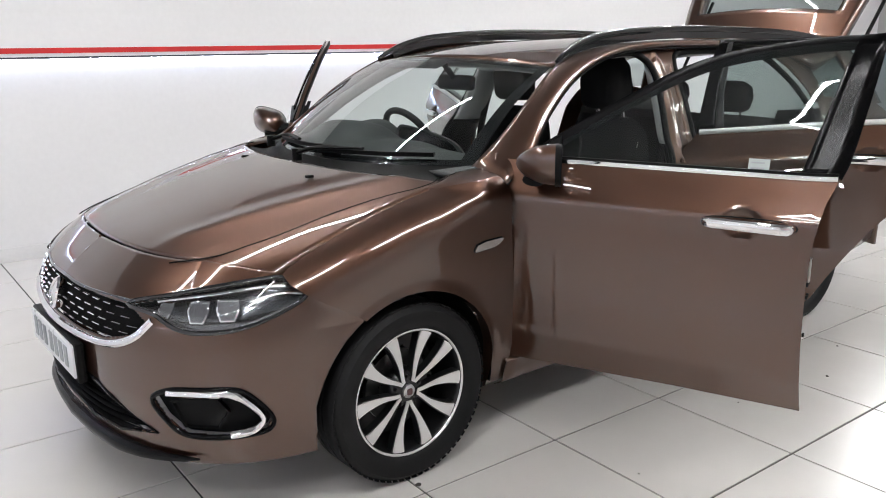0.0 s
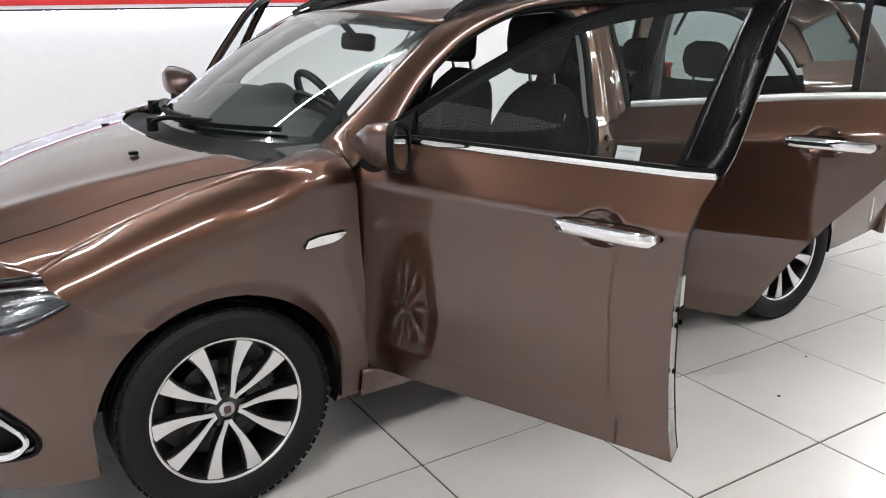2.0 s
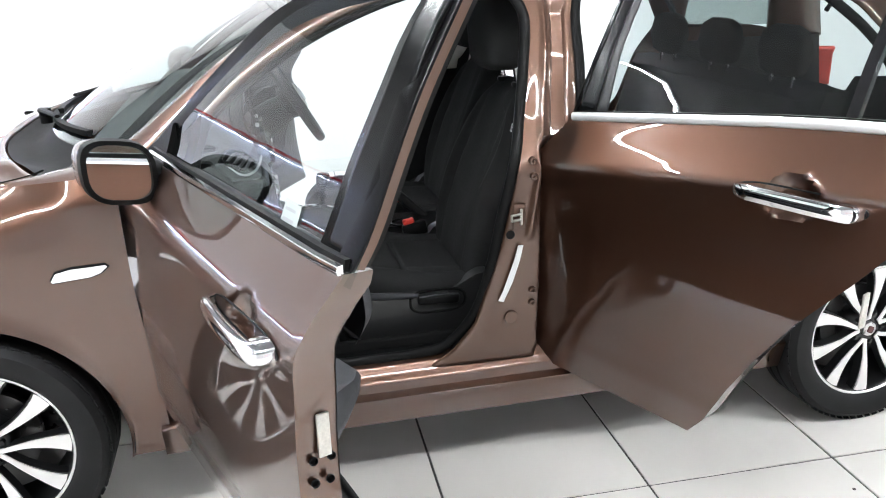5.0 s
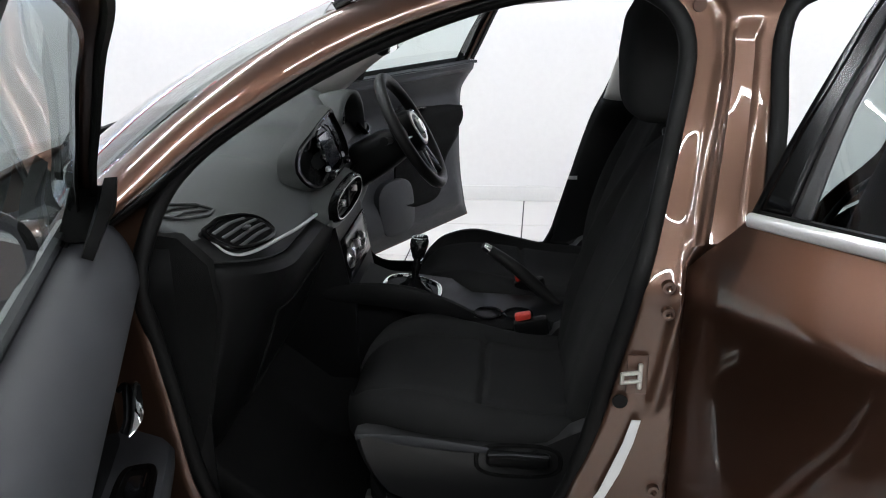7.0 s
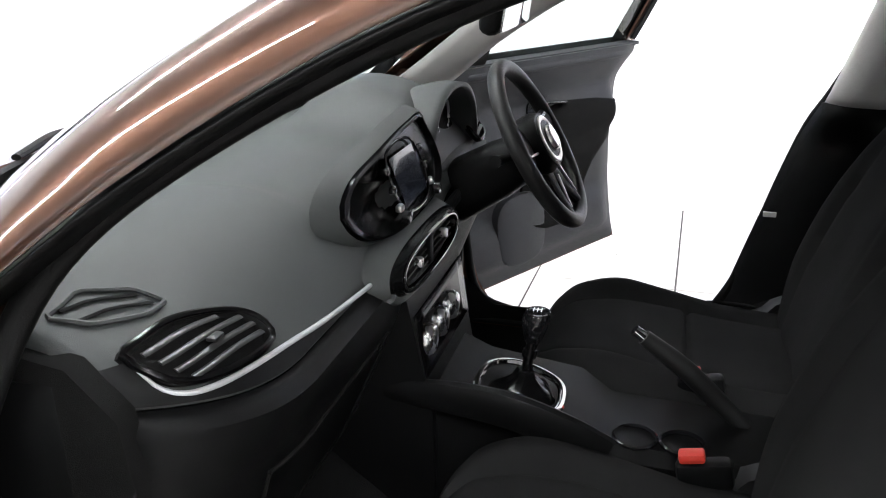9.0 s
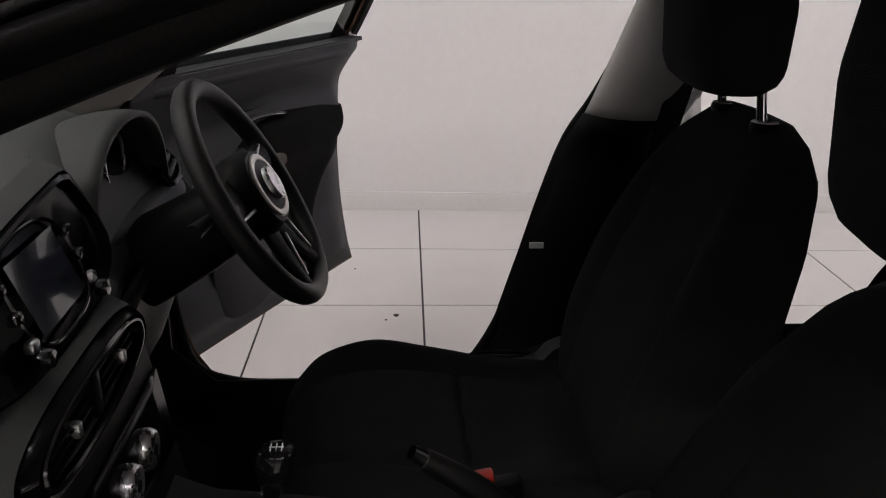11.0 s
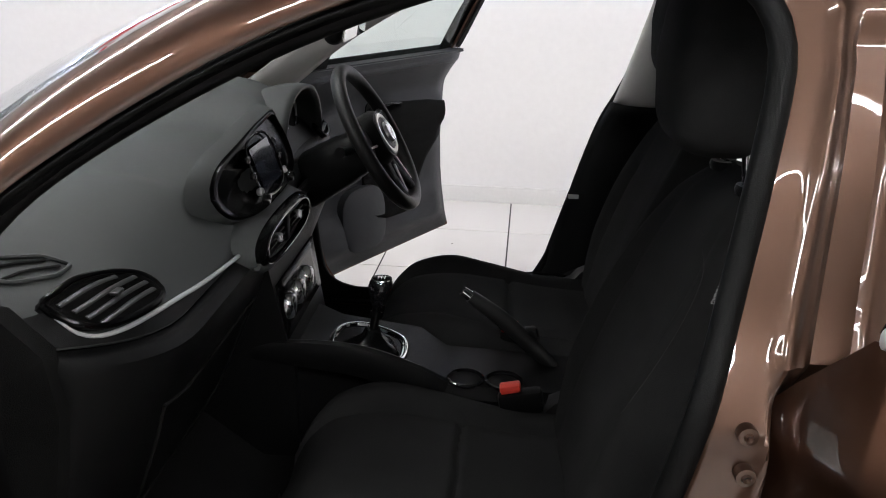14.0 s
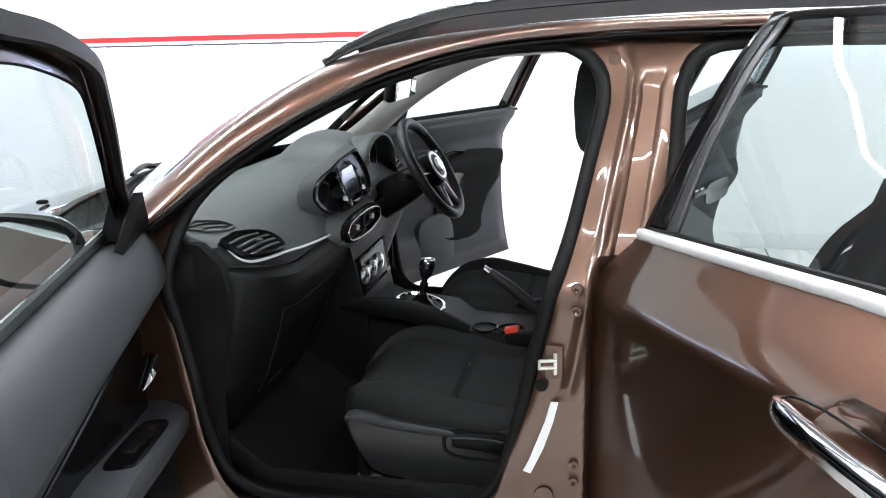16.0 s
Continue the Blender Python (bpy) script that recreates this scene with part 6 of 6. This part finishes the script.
for y in (-0.105, -0.03, 0.045):
    part("climate_dial", lathe([(0.0, -0.009), (0.022, -0.009), (0.025, -0.007), (0.027, -0.002), (0.028, 0.0), (0.028, 0.006)], 28), SATIN, dash, "silver heater dial", m=Matrix.Translation(face(y, 0.742, 0.008)) @ Matrix.Rotation(radians(90), 4, "Z"))
    part("dial_face", lathe([(0.0, -0.0098), (0.008, -0.0098), (0.008, -0.007)], 24), PLASTIC, dash, m=Matrix.Translation(face(y, 0.742, 0.008)) @ Matrix.Rotation(radians(90), 4, "Z"))
part("stack_housing", loft([[Vector((0.60, s * 0.16, 0.86)), Vector((0.785, s * 0.16, 0.86)), Vector((0.83, s * 0.15, 0.62)), Vector((0.83, s * 0.14, 0.40)), Vector((0.60, s * 0.14, 0.40))] for s in (-1, 1)]), PLASTIC, dash)
for sgn in (-1, 1):
    cap = [(0.47, 0.42), (0.60, 0.46), (0.655, 0.62), (0.685, 0.78), (0.70, 0.87), (0.69, 0.95), (0.64, 1.0), (0.50, 1.02), (0.47, 0.9)]
    part("dash_end", flat([(x, sgn * 0.722, z) for x, z in cap], (0, sgn * 0.03, 0)), CARPET, dash)
# instrument pod
part("instrument_face", grid(lambda u, v: Vector((0.655 + 0.05 * (1 - v), 0.36 + (2 * u - 1) * 0.15, 0.955 + 0.13 * v)), 8, 6), CARPET, dash, "dark instrument cluster")
for y, r in ((0.285, 0.048), (0.435, 0.048)):
    part("gauge_ring", sweep([Vector((0.69, y + a, 1.02 + b)) for a, b in oval(r, r, 28)], oval(0.003, 0.003, 6), closed=True, up=(1, 0, 0)), SATIN, dash)
part("instrument_cowl", grid(lambda u, v: Vector((0.60 + 0.142 * v, 0.365 + (0.18 + 0.01 * v) * math.cos(math.pi * u), 0.955 + (0.125 + 0.05 * math.sin(math.pi * 0.5 * v) - 0.022 * v) * math.sin(math.pi * u) ** 0.7)), 28, 8), DASH, dash, "cowl over the instruments", thick=0.010)
part("cluster_trim", grid(lambda u, v: Vector((0.735, 0.36 + (2 * u - 1) * 0.2, 0.90 + 0.05 * v)), 8, 2), PLASTIC, dash, thick=0.08)

# steering wheel
SW = Matrix.Translation((0.922, 0.359, 0.99)) @ Matrix.Rotation(radians(-30), 4, "Y")
def on_wheel(a, r, d=0.0):
    return Vector((d, r * math.cos(a), r * math.sin(a)))
wheel_rim = part("steering_wheel", sweep([on_wheel(a, 0.178) for a in np.linspace(0, 2 * math.pi, 72, endpoint=False)], oval(0.0165, 0.0175, 12), closed=True, up=(1, 0, 0)), LEATHER, car, "black leather steering wheel with silver badge", m=SW)
for a, w in ((radians(8), 0.034), (radians(172), 0.034), (radians(250), 0.022), (radians(290), 0.022)):
    part("spoke", loft([[on_wheel(a, r, dx) + Vector((p, -q * math.sin(a), q * math.cos(a))) for p, q in oval(0.011, w * g, 10)] for r, dx, g in ((0.06, -0.012, 1.3), (0.11, -0.008, 0.9), (0.168, 0.0, 0.8))]), PLASTIC, wheel_rim)
    part("spoke_trim", sweep([on_wheel(a, r, 0.006) + Vector((0, -w * 0.55 * math.sin(a), w * 0.55 * math.cos(a))) for r in (0.075, 0.11, 0.15)], oval(0.003, 0.003, 6), up=(1, 0, 0)), SATIN, wheel_rim)
part("horn_pad", loft([[Vector((d, a * k, b * k)) for a, b in oval(0.078, 0.066, 32, 2.6)] for k, d in ((0.9, -0.045), (1.0, -0.025), (1.0, 0.005), (0.86, 0.022), (0.4, 0.028), (0.05, 0.028))]), PLASTIC, wheel_rim, "airbag cover")
part("badge_ring", sweep([Vector((0.024, a, b)) for a, b in oval(0.058, 0.046, 36, 2.2)], oval(0.006, 0.004, 8), closed=True, up=(1, 0, 0)), STEEL, wheel_rim, "grey metal ring")
part("wheel_badge", loft([[Vector((d, a * k, b * k)) for a, b in oval(0.028, 0.028, 24)] for k, d in ((1.0, 0.02), (1.0, 0.033), (0.9, 0.037), (0.05, 0.037))]), SATIN, wheel_rim, "round silver badge")
part("steering_column", loft([[Vector((x, a * k, b * k - 0.01)) for a, b in oval(0.07, 0.06, 20, 3)] for x, k in ((-0.22, 1.1), (-0.1, 1.0), (-0.045, 0.85))]), PLASTIC, wheel_rim, "black column shroud")
for s in (-1, 1):
    part("column_stalk", rod((-0.06, s * 0.06, 0.01), (-0.045, s * 0.19, 0.03), 0.009, r2=0.012), PLASTIC, wheel_rim)
    part("stalk_tip", rod((-0.045, s * 0.19, 0.03), (-0.043, s * 0.205, 0.032), 0.0125), PLASTIC, wheel_rim)

# ---------------------------------------------------------------- centre console
def console_ring(x, half, top, low):
    return [Vector((x, -half, low)), Vector((x, -half, top - 0.02)), Vector((x, -half + 0.02, top)), Vector((x, half - 0.02, top)), Vector((x, half, top - 0.02)), Vector((x, half, low))]
console = part("centre_console", loft([console_ring(*r) for r in ((0.72, 0.135, 0.665, 0.35), (0.82, 0.13, 0.655, 0.35), (0.88, 0.125, 0.632, 0.35), (1.06, 0.12, 0.612, 0.35), (1.12, 0.11, 0.575, 0.35), (1.42, 0.105, 0.565, 0.35), (1.52, 0.10, 0.50, 0.35))]), PLASTIC, car, "black centre console")
RING = [(0.887, -0.045), (0.90, 0.015), (0.95, 0.035), (1.02, 0.0), (1.04, -0.05), (1.03, -0.115), (0.96, -0.125), (0.90, -0.10)]
part("gear_surround", sweep(loop_spline([(x, y, 0.648 - 0.10 * (x - 0.88)) for x, y in RING], 48), oval(0.008, 0.006, 8), closed=True), CHROME, console, "chrome ring round the gear gaiter")
part("gaiter", loft([[Vector((cx + a * k + 0.004 * math.sin(5 * t), cy + b * k, z)) for t, (a, b) in enumerate(oval(0.065, 0.068, 24))] for cx, cy, z, k in ((0.962, -0.045, 0.622, 1.0), (0.963, -0.043, 0.634, 0.80), (0.965, -0.038, 0.640, 0.55), (0.967, -0.032, 0.650, 0.30), (0.969, -0.027, 0.664, 0.2))]), PIANO, console, "black leather gaiter")
lever = part("gear_lever", rod((0.969, -0.026, 0.655), (0.978, -0.004, 0.73), 0.0095), PIANO, console, "black lever shaft")
part("lever_collar", rod((0.9725, -0.018, 0.683), (0.9745, -0.013, 0.697), 0.0135), PIANO, console)
part("gear_knob", loft([[Vector((0.979 + 0.1 * (z - 0.73) + a * k, -0.002 + 0.2 * (z - 0.73) + b * k, z)) for a, b in oval(0.026, 0.024, 20)] for z, k in ((0.705, 0.35), (0.712, 0.6), (0.728, 0.8), (0.745, 0.98), (0.758, 0.95), (0.766, 0.75), (0.768, 0.1))]), BLACK_GLOSS, console, "black gear knob")
part("knob_ring", sweep([Vector((0.983 + a, 0.005 + b, 0.7645)) for a, b in oval(0.0205, 0.019, 24)], oval(0.0022, 0.0022, 6), closed=True), CHROME, console)
for dx in (-0.007, 0.0, 0.007):
    part("shift_mark", box((0.0014, 0.016, 0.0008), (0.983 + dx, 0.005, 0.7686)), WHITE_LABEL, console, smooth=False)
part("shift_mark", box((0.018, 0.0014, 0.0008), (0.983, 0.005, 0.7688)), WHITE_LABEL, console, smooth=False)
part("console_side", sweep(spline([(0.74, -0.142, 0.655), (0.85, -0.150, 0.660), (0.96, -0.150, 0.650), (1.05, -0.142, 0.618), (1.12, -0.125, 0.575)], 24), oval(0.016, 0.034, 12, 2.6), scale=lambda k: 0.5 + 0.5 * math.sin(math.pi * min(1, k * 1.6 + 0.1) / 2)), PLASTIC, console, "raised console side")
brake = part("handbrake", sweep(spline([(1.36, 0.045, 0.56), (1.30, 0.045, 0.615), (1.24, 0.042, 0.67), (1.17, 0.037, 0.722)], 16), oval(0.019, 0.017, 12), scale=lambda k: 0.85 + 0.25 * math.sin(math.pi * k)), LEATHER, console, "black handbrake lever")
part("brake_button", rod((1.172, 0.037, 0.720), (1.153, 0.035, 0.735), 0.0125, r2=0.010), CHROME, console, "chrome release button")
for x in (1.17, 1.25):
    part("cup_holder", lathe([(0.036, -0.006), (0.040, -0.004), (0.040, 0.0), (0.034, 0.0), (0.032, 0.05), (0.0, 0.05)], 28), BLACK_GLOSS, console, "cup holder", m=Matrix.Translation((x, -0.06, 0.574)) @ Matrix.Rotation(radians(-90), 4, "X"))
for y in (-0.135, 0.15):
    b = part("belt_buckle", box((0.09, 0.035, 0.05), (1.285, y, 0.572), 0.01, Matrix.Rotation(radians(-12), 3, "Y")), PLASTIC, console, "black belt buckle with red button")
    part("buckle_button", box((0.042, 0.026, 0.018), (1.262, y, 0.602), 0.005, Matrix.Rotation(radians(-12), 3, "Y")), RED, console, "red release button")

# ---------------------------------------------------------------- seats
def front_seat(dx, y0, label, long=0.0):
    m = Matrix.Translation((dx, y0, 0))
    # cushion
    rings = []
    for x, half, top, low in ((0.868, 0.07, 0.520, 0.500), (0.876, 0.14, 0.536, 0.485), (0.894, 0.187, 0.556, 0.472), (0.935, 0.223, 0.582, 0.458), (1.02, 0.246, 0.593, 0.455), (1.12, 0.255, 0.584, 0.455), (1.24, 0.255, 0.566, 0.455), (1.34, 0.25, 0.558, 0.46), (1.42, 0.235, 0.556, 0.47), (1.45, 0.2, 0.545, 0.485)):
        ring = []
        for a, b in oval(1, 1, 72, 3.6):
            z = (top + low) / 2 + b * (top - low) / 2
            bolster = max(0.0, (abs(a) - 0.62) / 0.38)
            if b > 0:
                z += (0.012 + 0.036 * math.exp(-(((x - 1.01) / 0.13) ** 2))) * math.sin(min(bolster, 1) * math.pi * 0.62) * b - 0.012 * math.exp(-((a / 0.45) ** 2)) * b
                z -= 0.016 * math.exp(-(((abs(a) - 0.64) / 0.035) ** 2)) * b
            ring.append(Vector((x - long * (1.45 - x) / 0.57, a * half, z)))
        rings.append(ring)
    dense = [list(r) for r in zip(*[spline([r[j] for r in rings], 130) for j in range(len(rings[0]))])]
    for ring in dense:
        for j, (a, b) in enumerate(oval(1, 1, 72, 3.6)):
            if b > 0 and abs(a) < 0.63:
                ring[j] = ring[j] - Vector((0, 0, 0.013 * math.exp(-(((ring[j].x + long * 0.5 - 1.17) / 0.007) ** 2)) * b))
    seat = part("front_seat", loft(dense), CLOTH, car, label, m)
    # base and side shields
    part("seat_base", loft([console_ring(x, 0.21, t, 0.34) for x, t in ((0.97, 0.46), (1.40, 0.48))]), PLASTIC, seat)
    for s in (-1, 1):
        shield = [(0.915, 0.545), (0.95, 0.552), (1.10, 0.538), (1.30, 0.532), (1.36, 0.575), (1.41, 0.585), (1.44, 0.54), (1.40, 0.44), (1.28, 0.40), (1.02, 0.40), (0.95, 0.45)]
        part("side_shield", loft([[Vector((1.18 + (p.x - 1.18) * k, s * d, 0.48 + (p.y - 0.48) * k)) for p in loop_spline([(x, z, 0) for x, z in shield], 44)] for k, d in ((1.0, 0.235), (1.0, 0.268), (0.95, 0.280), (0.6, 0.282), (0.05, 0.282))]), SHIELD, seat, "dark grey plastic side shield")
        # paler grey strip stands in for the highlight along the shield's top
        part("shield_highlight", sweep(spline([(0.918, s * 0.272, 0.543), (1.02, s * 0.280, 0.543), (1.12, s * 0.283, 0.535), (1.19, s * 0.284, 0.530)], 16), oval(0.005, 0.012, 8), scale=lambda k: 0.6 + 0.4 * math.sin(math.pi * k)), DOOR_TRIM, seat, "paler strip painting the highlight along the shield's top")
        part("lever_recess", sweep([Vector((1.25 + a, s * 0.2815, 0.507 + b)) for a, b in oval(0.085, 0.036, 28, 3)], oval(0.005, 0.003, 6), closed=True, up=(0, s, 0)), CARPET, seat)
        # thin paler line paints the highlight on the lever's top
        part("lever_highlight", sweep(spline([(1.19, s * 0.298, 0.529), (1.25, s * 0.300, 0.533), (1.31, s * 0.298, 0.528)], 8), oval(0.003, 0.002, 6)), DOOR_TRIM, seat)
        part("seat_lever", box((0.13, 0.022, 0.034), (1.25, s * 0.288, 0.515), 0.010, Matrix.Rotation(radians(3), 3, "Y"), seg=3), PLASTIC, seat, "black adjuster lever")
        part("seat_rail", box((0.52, 0.03, 0.03), (1.18, s * 0.20, 0.345), 0.004), STEEL, seat)
        part("rail_cover", loft([[Vector((x, s * 0.255 + a, z + b)) for a, b in oval(0.02, h, 10)] for x, z, h in ((0.945, 0.43, 0.045), (0.975, 0.375, 0.03), (1.10, 0.352, 0.016), (1.35, 0.350, 0.014))]), PLASTIC, seat)
    # backrest, leaning back
    rings = []
    for k in np.linspace(0, 1, 34):
        cx, cz = 1.425 + 0.155 * k + 0.02 * k * k, 0.50 + 0.615 * k
        half = lerp([(0, 0.20), (0.06, 0.235), (0.2, 0.252), (0.5, 0.25), (0.75, 0.225), (0.9, 0.185), (0.97, 0.14), (1, 0.08)], k)
        deep = lerp([(0, 0.07), (0.06, 0.09), (0.3, 0.095), (0.6, 0.082), (0.9, 0.06), (1, 0.025)], k)
        ring = []
        for a, b in oval(1, 1, 44, 3.2):
            bolster = max(0.0, (abs(a) - 0.60) / 0.40)
            fwd = 0.0
            if b < 0:
                fwd = -0.045 * math.sin(min(bolster, 1) * math.pi * 0.62) * -b * math.sin(math.pi * min(k * 1.1, 1)) ** 0.7
                fwd += 0.012 * math.exp(-(((abs(a) - 0.62) / 0.045) ** 2)) * -b
                fwd += 0.008 * math.exp(-(((k - 0.62) / 0.015) ** 2)) * -b * (abs(a) < 0.6)
                fwd += 0.012 * math.exp(-((a / 0.4) ** 2)) * -b
            ring.append(Vector((cx + b * deep + fwd, a * half, cz - b * deep * 0.25)))
        rings.append(ring)
    part("backrest", loft(rings), CLOTH, seat, "black cloth backrest with bolsters")
    # head restraint
    rings = []
    for k in np.linspace(0, 1, 18):
        cx, cz = 1.522 - 0.008 * k, 1.158 + 0.245 * k
        half = 0.126 * lerp([(0, 0.72), (0.04, 0.86), (0.12, 0.95), (0.5, 1.0), (0.8, 0.95), (0.94, 0.76), (1, 0.45)], k)
        deep = 0.076 * lerp([(0, 0.60), (0.04, 0.80), (0.15, 0.95), (0.5, 1.0), (0.8, 0.85), (0.94, 0.6), (1, 0.3)], k)
        rings.append([Vector((cx + b * deep, a * half, cz)) for a, b in oval(1, 1, 32, 3.2)])
    part("head_restraint", loft(rings), CLOTH, seat, "black cloth head restraint")
    for s in (-0.075, 0.075):
        part("head_post", rod((1.574, s, 1.06), (1.552, s, 1.20), 0.0075), CHROME, seat, "chrome head restraint post")
        part("post_collar", lathe([(0.009, 0.0), (0.020, 0.0), (0.022, 0.006), (0.02, 0.014), (0.009, 0.014)], 18), PLASTIC, seat, m=Matrix.Translation((1.570, s, 1.118)) @ Matrix.Rotation(radians(-90), 4, "X"))
    # pale stitching down the backrest's side
    if y0 < 0:
        part("seam_stitching", sweep(spline([(1.40, -0.222, 0.83), (1.432, -0.219, 0.89), (1.461, -0.213, 0.95), (1.480, -0.209, 1.003), (1.486, -0.207, 1.04), (1.480, -0.206, 1.066)], 18), oval(0.0005, 0.0005, 5), up=(0, 1, 0)), SHIELD, seat, "pale stitching on the bolster")
        word = bpy.data.curves.new("airbag_word", "FONT")
        word.body, word.size, word.extrude, word.align_x = "AIRBAG", 0.0074, 0.0004, "CENTER"
        temp = bpy.data.objects.new("airbag_word", word)
        me = bpy.data.meshes.new_from_object(temp)
        bpy.data.objects.remove(temp)
        me.materials.append(WHITE_LABEL)
        tag = new("airbag_tag", me)
        tag.parent = seat
        tag["label"] = "small white woven airbag tag"
        right, upward, out = Vector((-0.25, 0, -0.97)).normalized(), Vector((0.97, 0, -0.25)).normalized(), Vector((0, -1, 0))
        tag.matrix_basis = Matrix.Translation((1.502, -0.2125, 1.006)) @ Matrix((right, upward, out)).transposed().to_4x4()
    return seat


front_seat(0.0, -0.37, "black cloth passenger seat with head restraint")
front_seat(0.115, 0.37, "black cloth driver seat with head restraint", 0.05)

# rear bench
def bench_cushion(u, v):
    y = (2 * u - 1) * 0.66
    x = 1.86 + 0.50 * v
    z = 0.60 + 0.01 * math.cos(3 * math.pi * u * 2) - 0.05 * v
    e = min(u, 1 - u, v) / 0.08
    return Vector((x, y, z - 0.08 * max(0, 1 - e) ** 2))
bench = part("rear_bench", shell(bench_cushion, lambda u, v: Vector((bench_cushion(u, v).x, bench_cushion(u, v).y, 0.40)), 36, 14), CLOTH, car, "black cloth rear bench with three head restraints")
def bench_back(u, v):
    y = (2 * u - 1) * 0.66
    z = 0.52 + 0.54 * v
    x = 2.30 + 0.17 * v - 0.02 * math.cos(3 * math.pi * u * 2)
    e = min(u, 1 - u, 1 - v) / 0.08
    return Vector((x + 0.06 * max(0, 1 - e) ** 2, y, z))
part("bench_backrest", shell(bench_back, lambda u, v: bench_back(u, v) + Vector((0.12 - 0.04 * v, 0, 0)), 36, 16), CLOTH, bench)
for y in (-0.40, 0.0, 0.40):
    rings = []
    for k in np.linspace(0, 1, 12):
        half = 0.125 * lerp([(0, 0.6), (0.1, 0.85), (0.5, 1.0), (0.85, 0.9), (1, 0.5)], k)
        deep = 0.05 * lerp([(0, 0.4), (0.1, 0.8), (0.5, 1.0), (0.9, 0.7), (1, 0.3)], k)
        rings.append([Vector((2.53 + b * deep, y + a * half, 1.085 + 0.165 * k)) for a, b in oval(1, 1, 24, 2.8)])
    part("bench_head_restraint", loft(rings), CLOTH, bench)
    for s in (-0.06, 0.06):
        part("bench_post", rod((2.53, y + s, 1.03), (2.53, y + s, 1.12), 0.006), CHROME, bench)

# ---------------------------------------------------------------- crumbs and floor tiles
for x, y, r in ((1.169, 1.935, 0.012), (1.13, 1.90, 0.006), (1.95, -1.35, 0.008), (2.35, -1.2, 0.006), (-0.02, -0.92, 0.012), (0.62, -1.35, 0.004), (1.4, -1.25, 0.004), (1.0, 2.4, 0.005)):
    bm = bmesh.new()
    bmesh.ops.create_icosphere(bm, subdivisions=1, radius=r)
    for v in bm.verts:
        v.co = Vector((v.co.x * (1 + 0.3 * math.sin(40 * v.co.y / r)), v.co.y, v.co.z * 0.35 + r * 0.3))
    ob = tagged(part("crumb", bm, DEBRIS), "small dark crumb of dirt lying on the tiles", "crumb", "crumbs on the floor")
    ob.location = (x, y, 0.0)

tile_bm = box((TS - 0.0075, TS - 0.0075, 0.0125), (0, 0, -0.00625), 0.0015, seg=1)
tile_mesh = bpy.data.meshes.new("tile")
tile_bm.to_mesh(tile_mesh)
tile_mesh.materials.append(TILE)
rest = bmesh.new()
nx0, nx1 = math.floor((X0 - TX0) / TS), math.ceil((X1 - TX0) / TS)
ny0, ny1 = math.floor((Y0 - TY0) / TS), math.ceil((Y1 - TY0) / TS)
for i in range(nx0, nx1):
    for j in range(ny0, ny1):
        x, y = TX0 + (i + 0.5) * TS, TY0 + (j + 0.5) * TS
        if -3.2 < x < 7.3 and -4.0 < y < Y1:
            ob = new("tile", tile_mesh)
            ob.parent = floor
            ob.location = (x, y, 0)
        else:
            rest.from_mesh(tile_mesh)
            bmesh.ops.translate(rest, vec=(x, y, 0), verts=rest.verts[-len(tile_mesh.vertices):])
tile_bm.free()
far_tiles = part("outer_tiles", rest, TILE, floor, smooth=False)
tagged(far_tiles, kind="stuff")
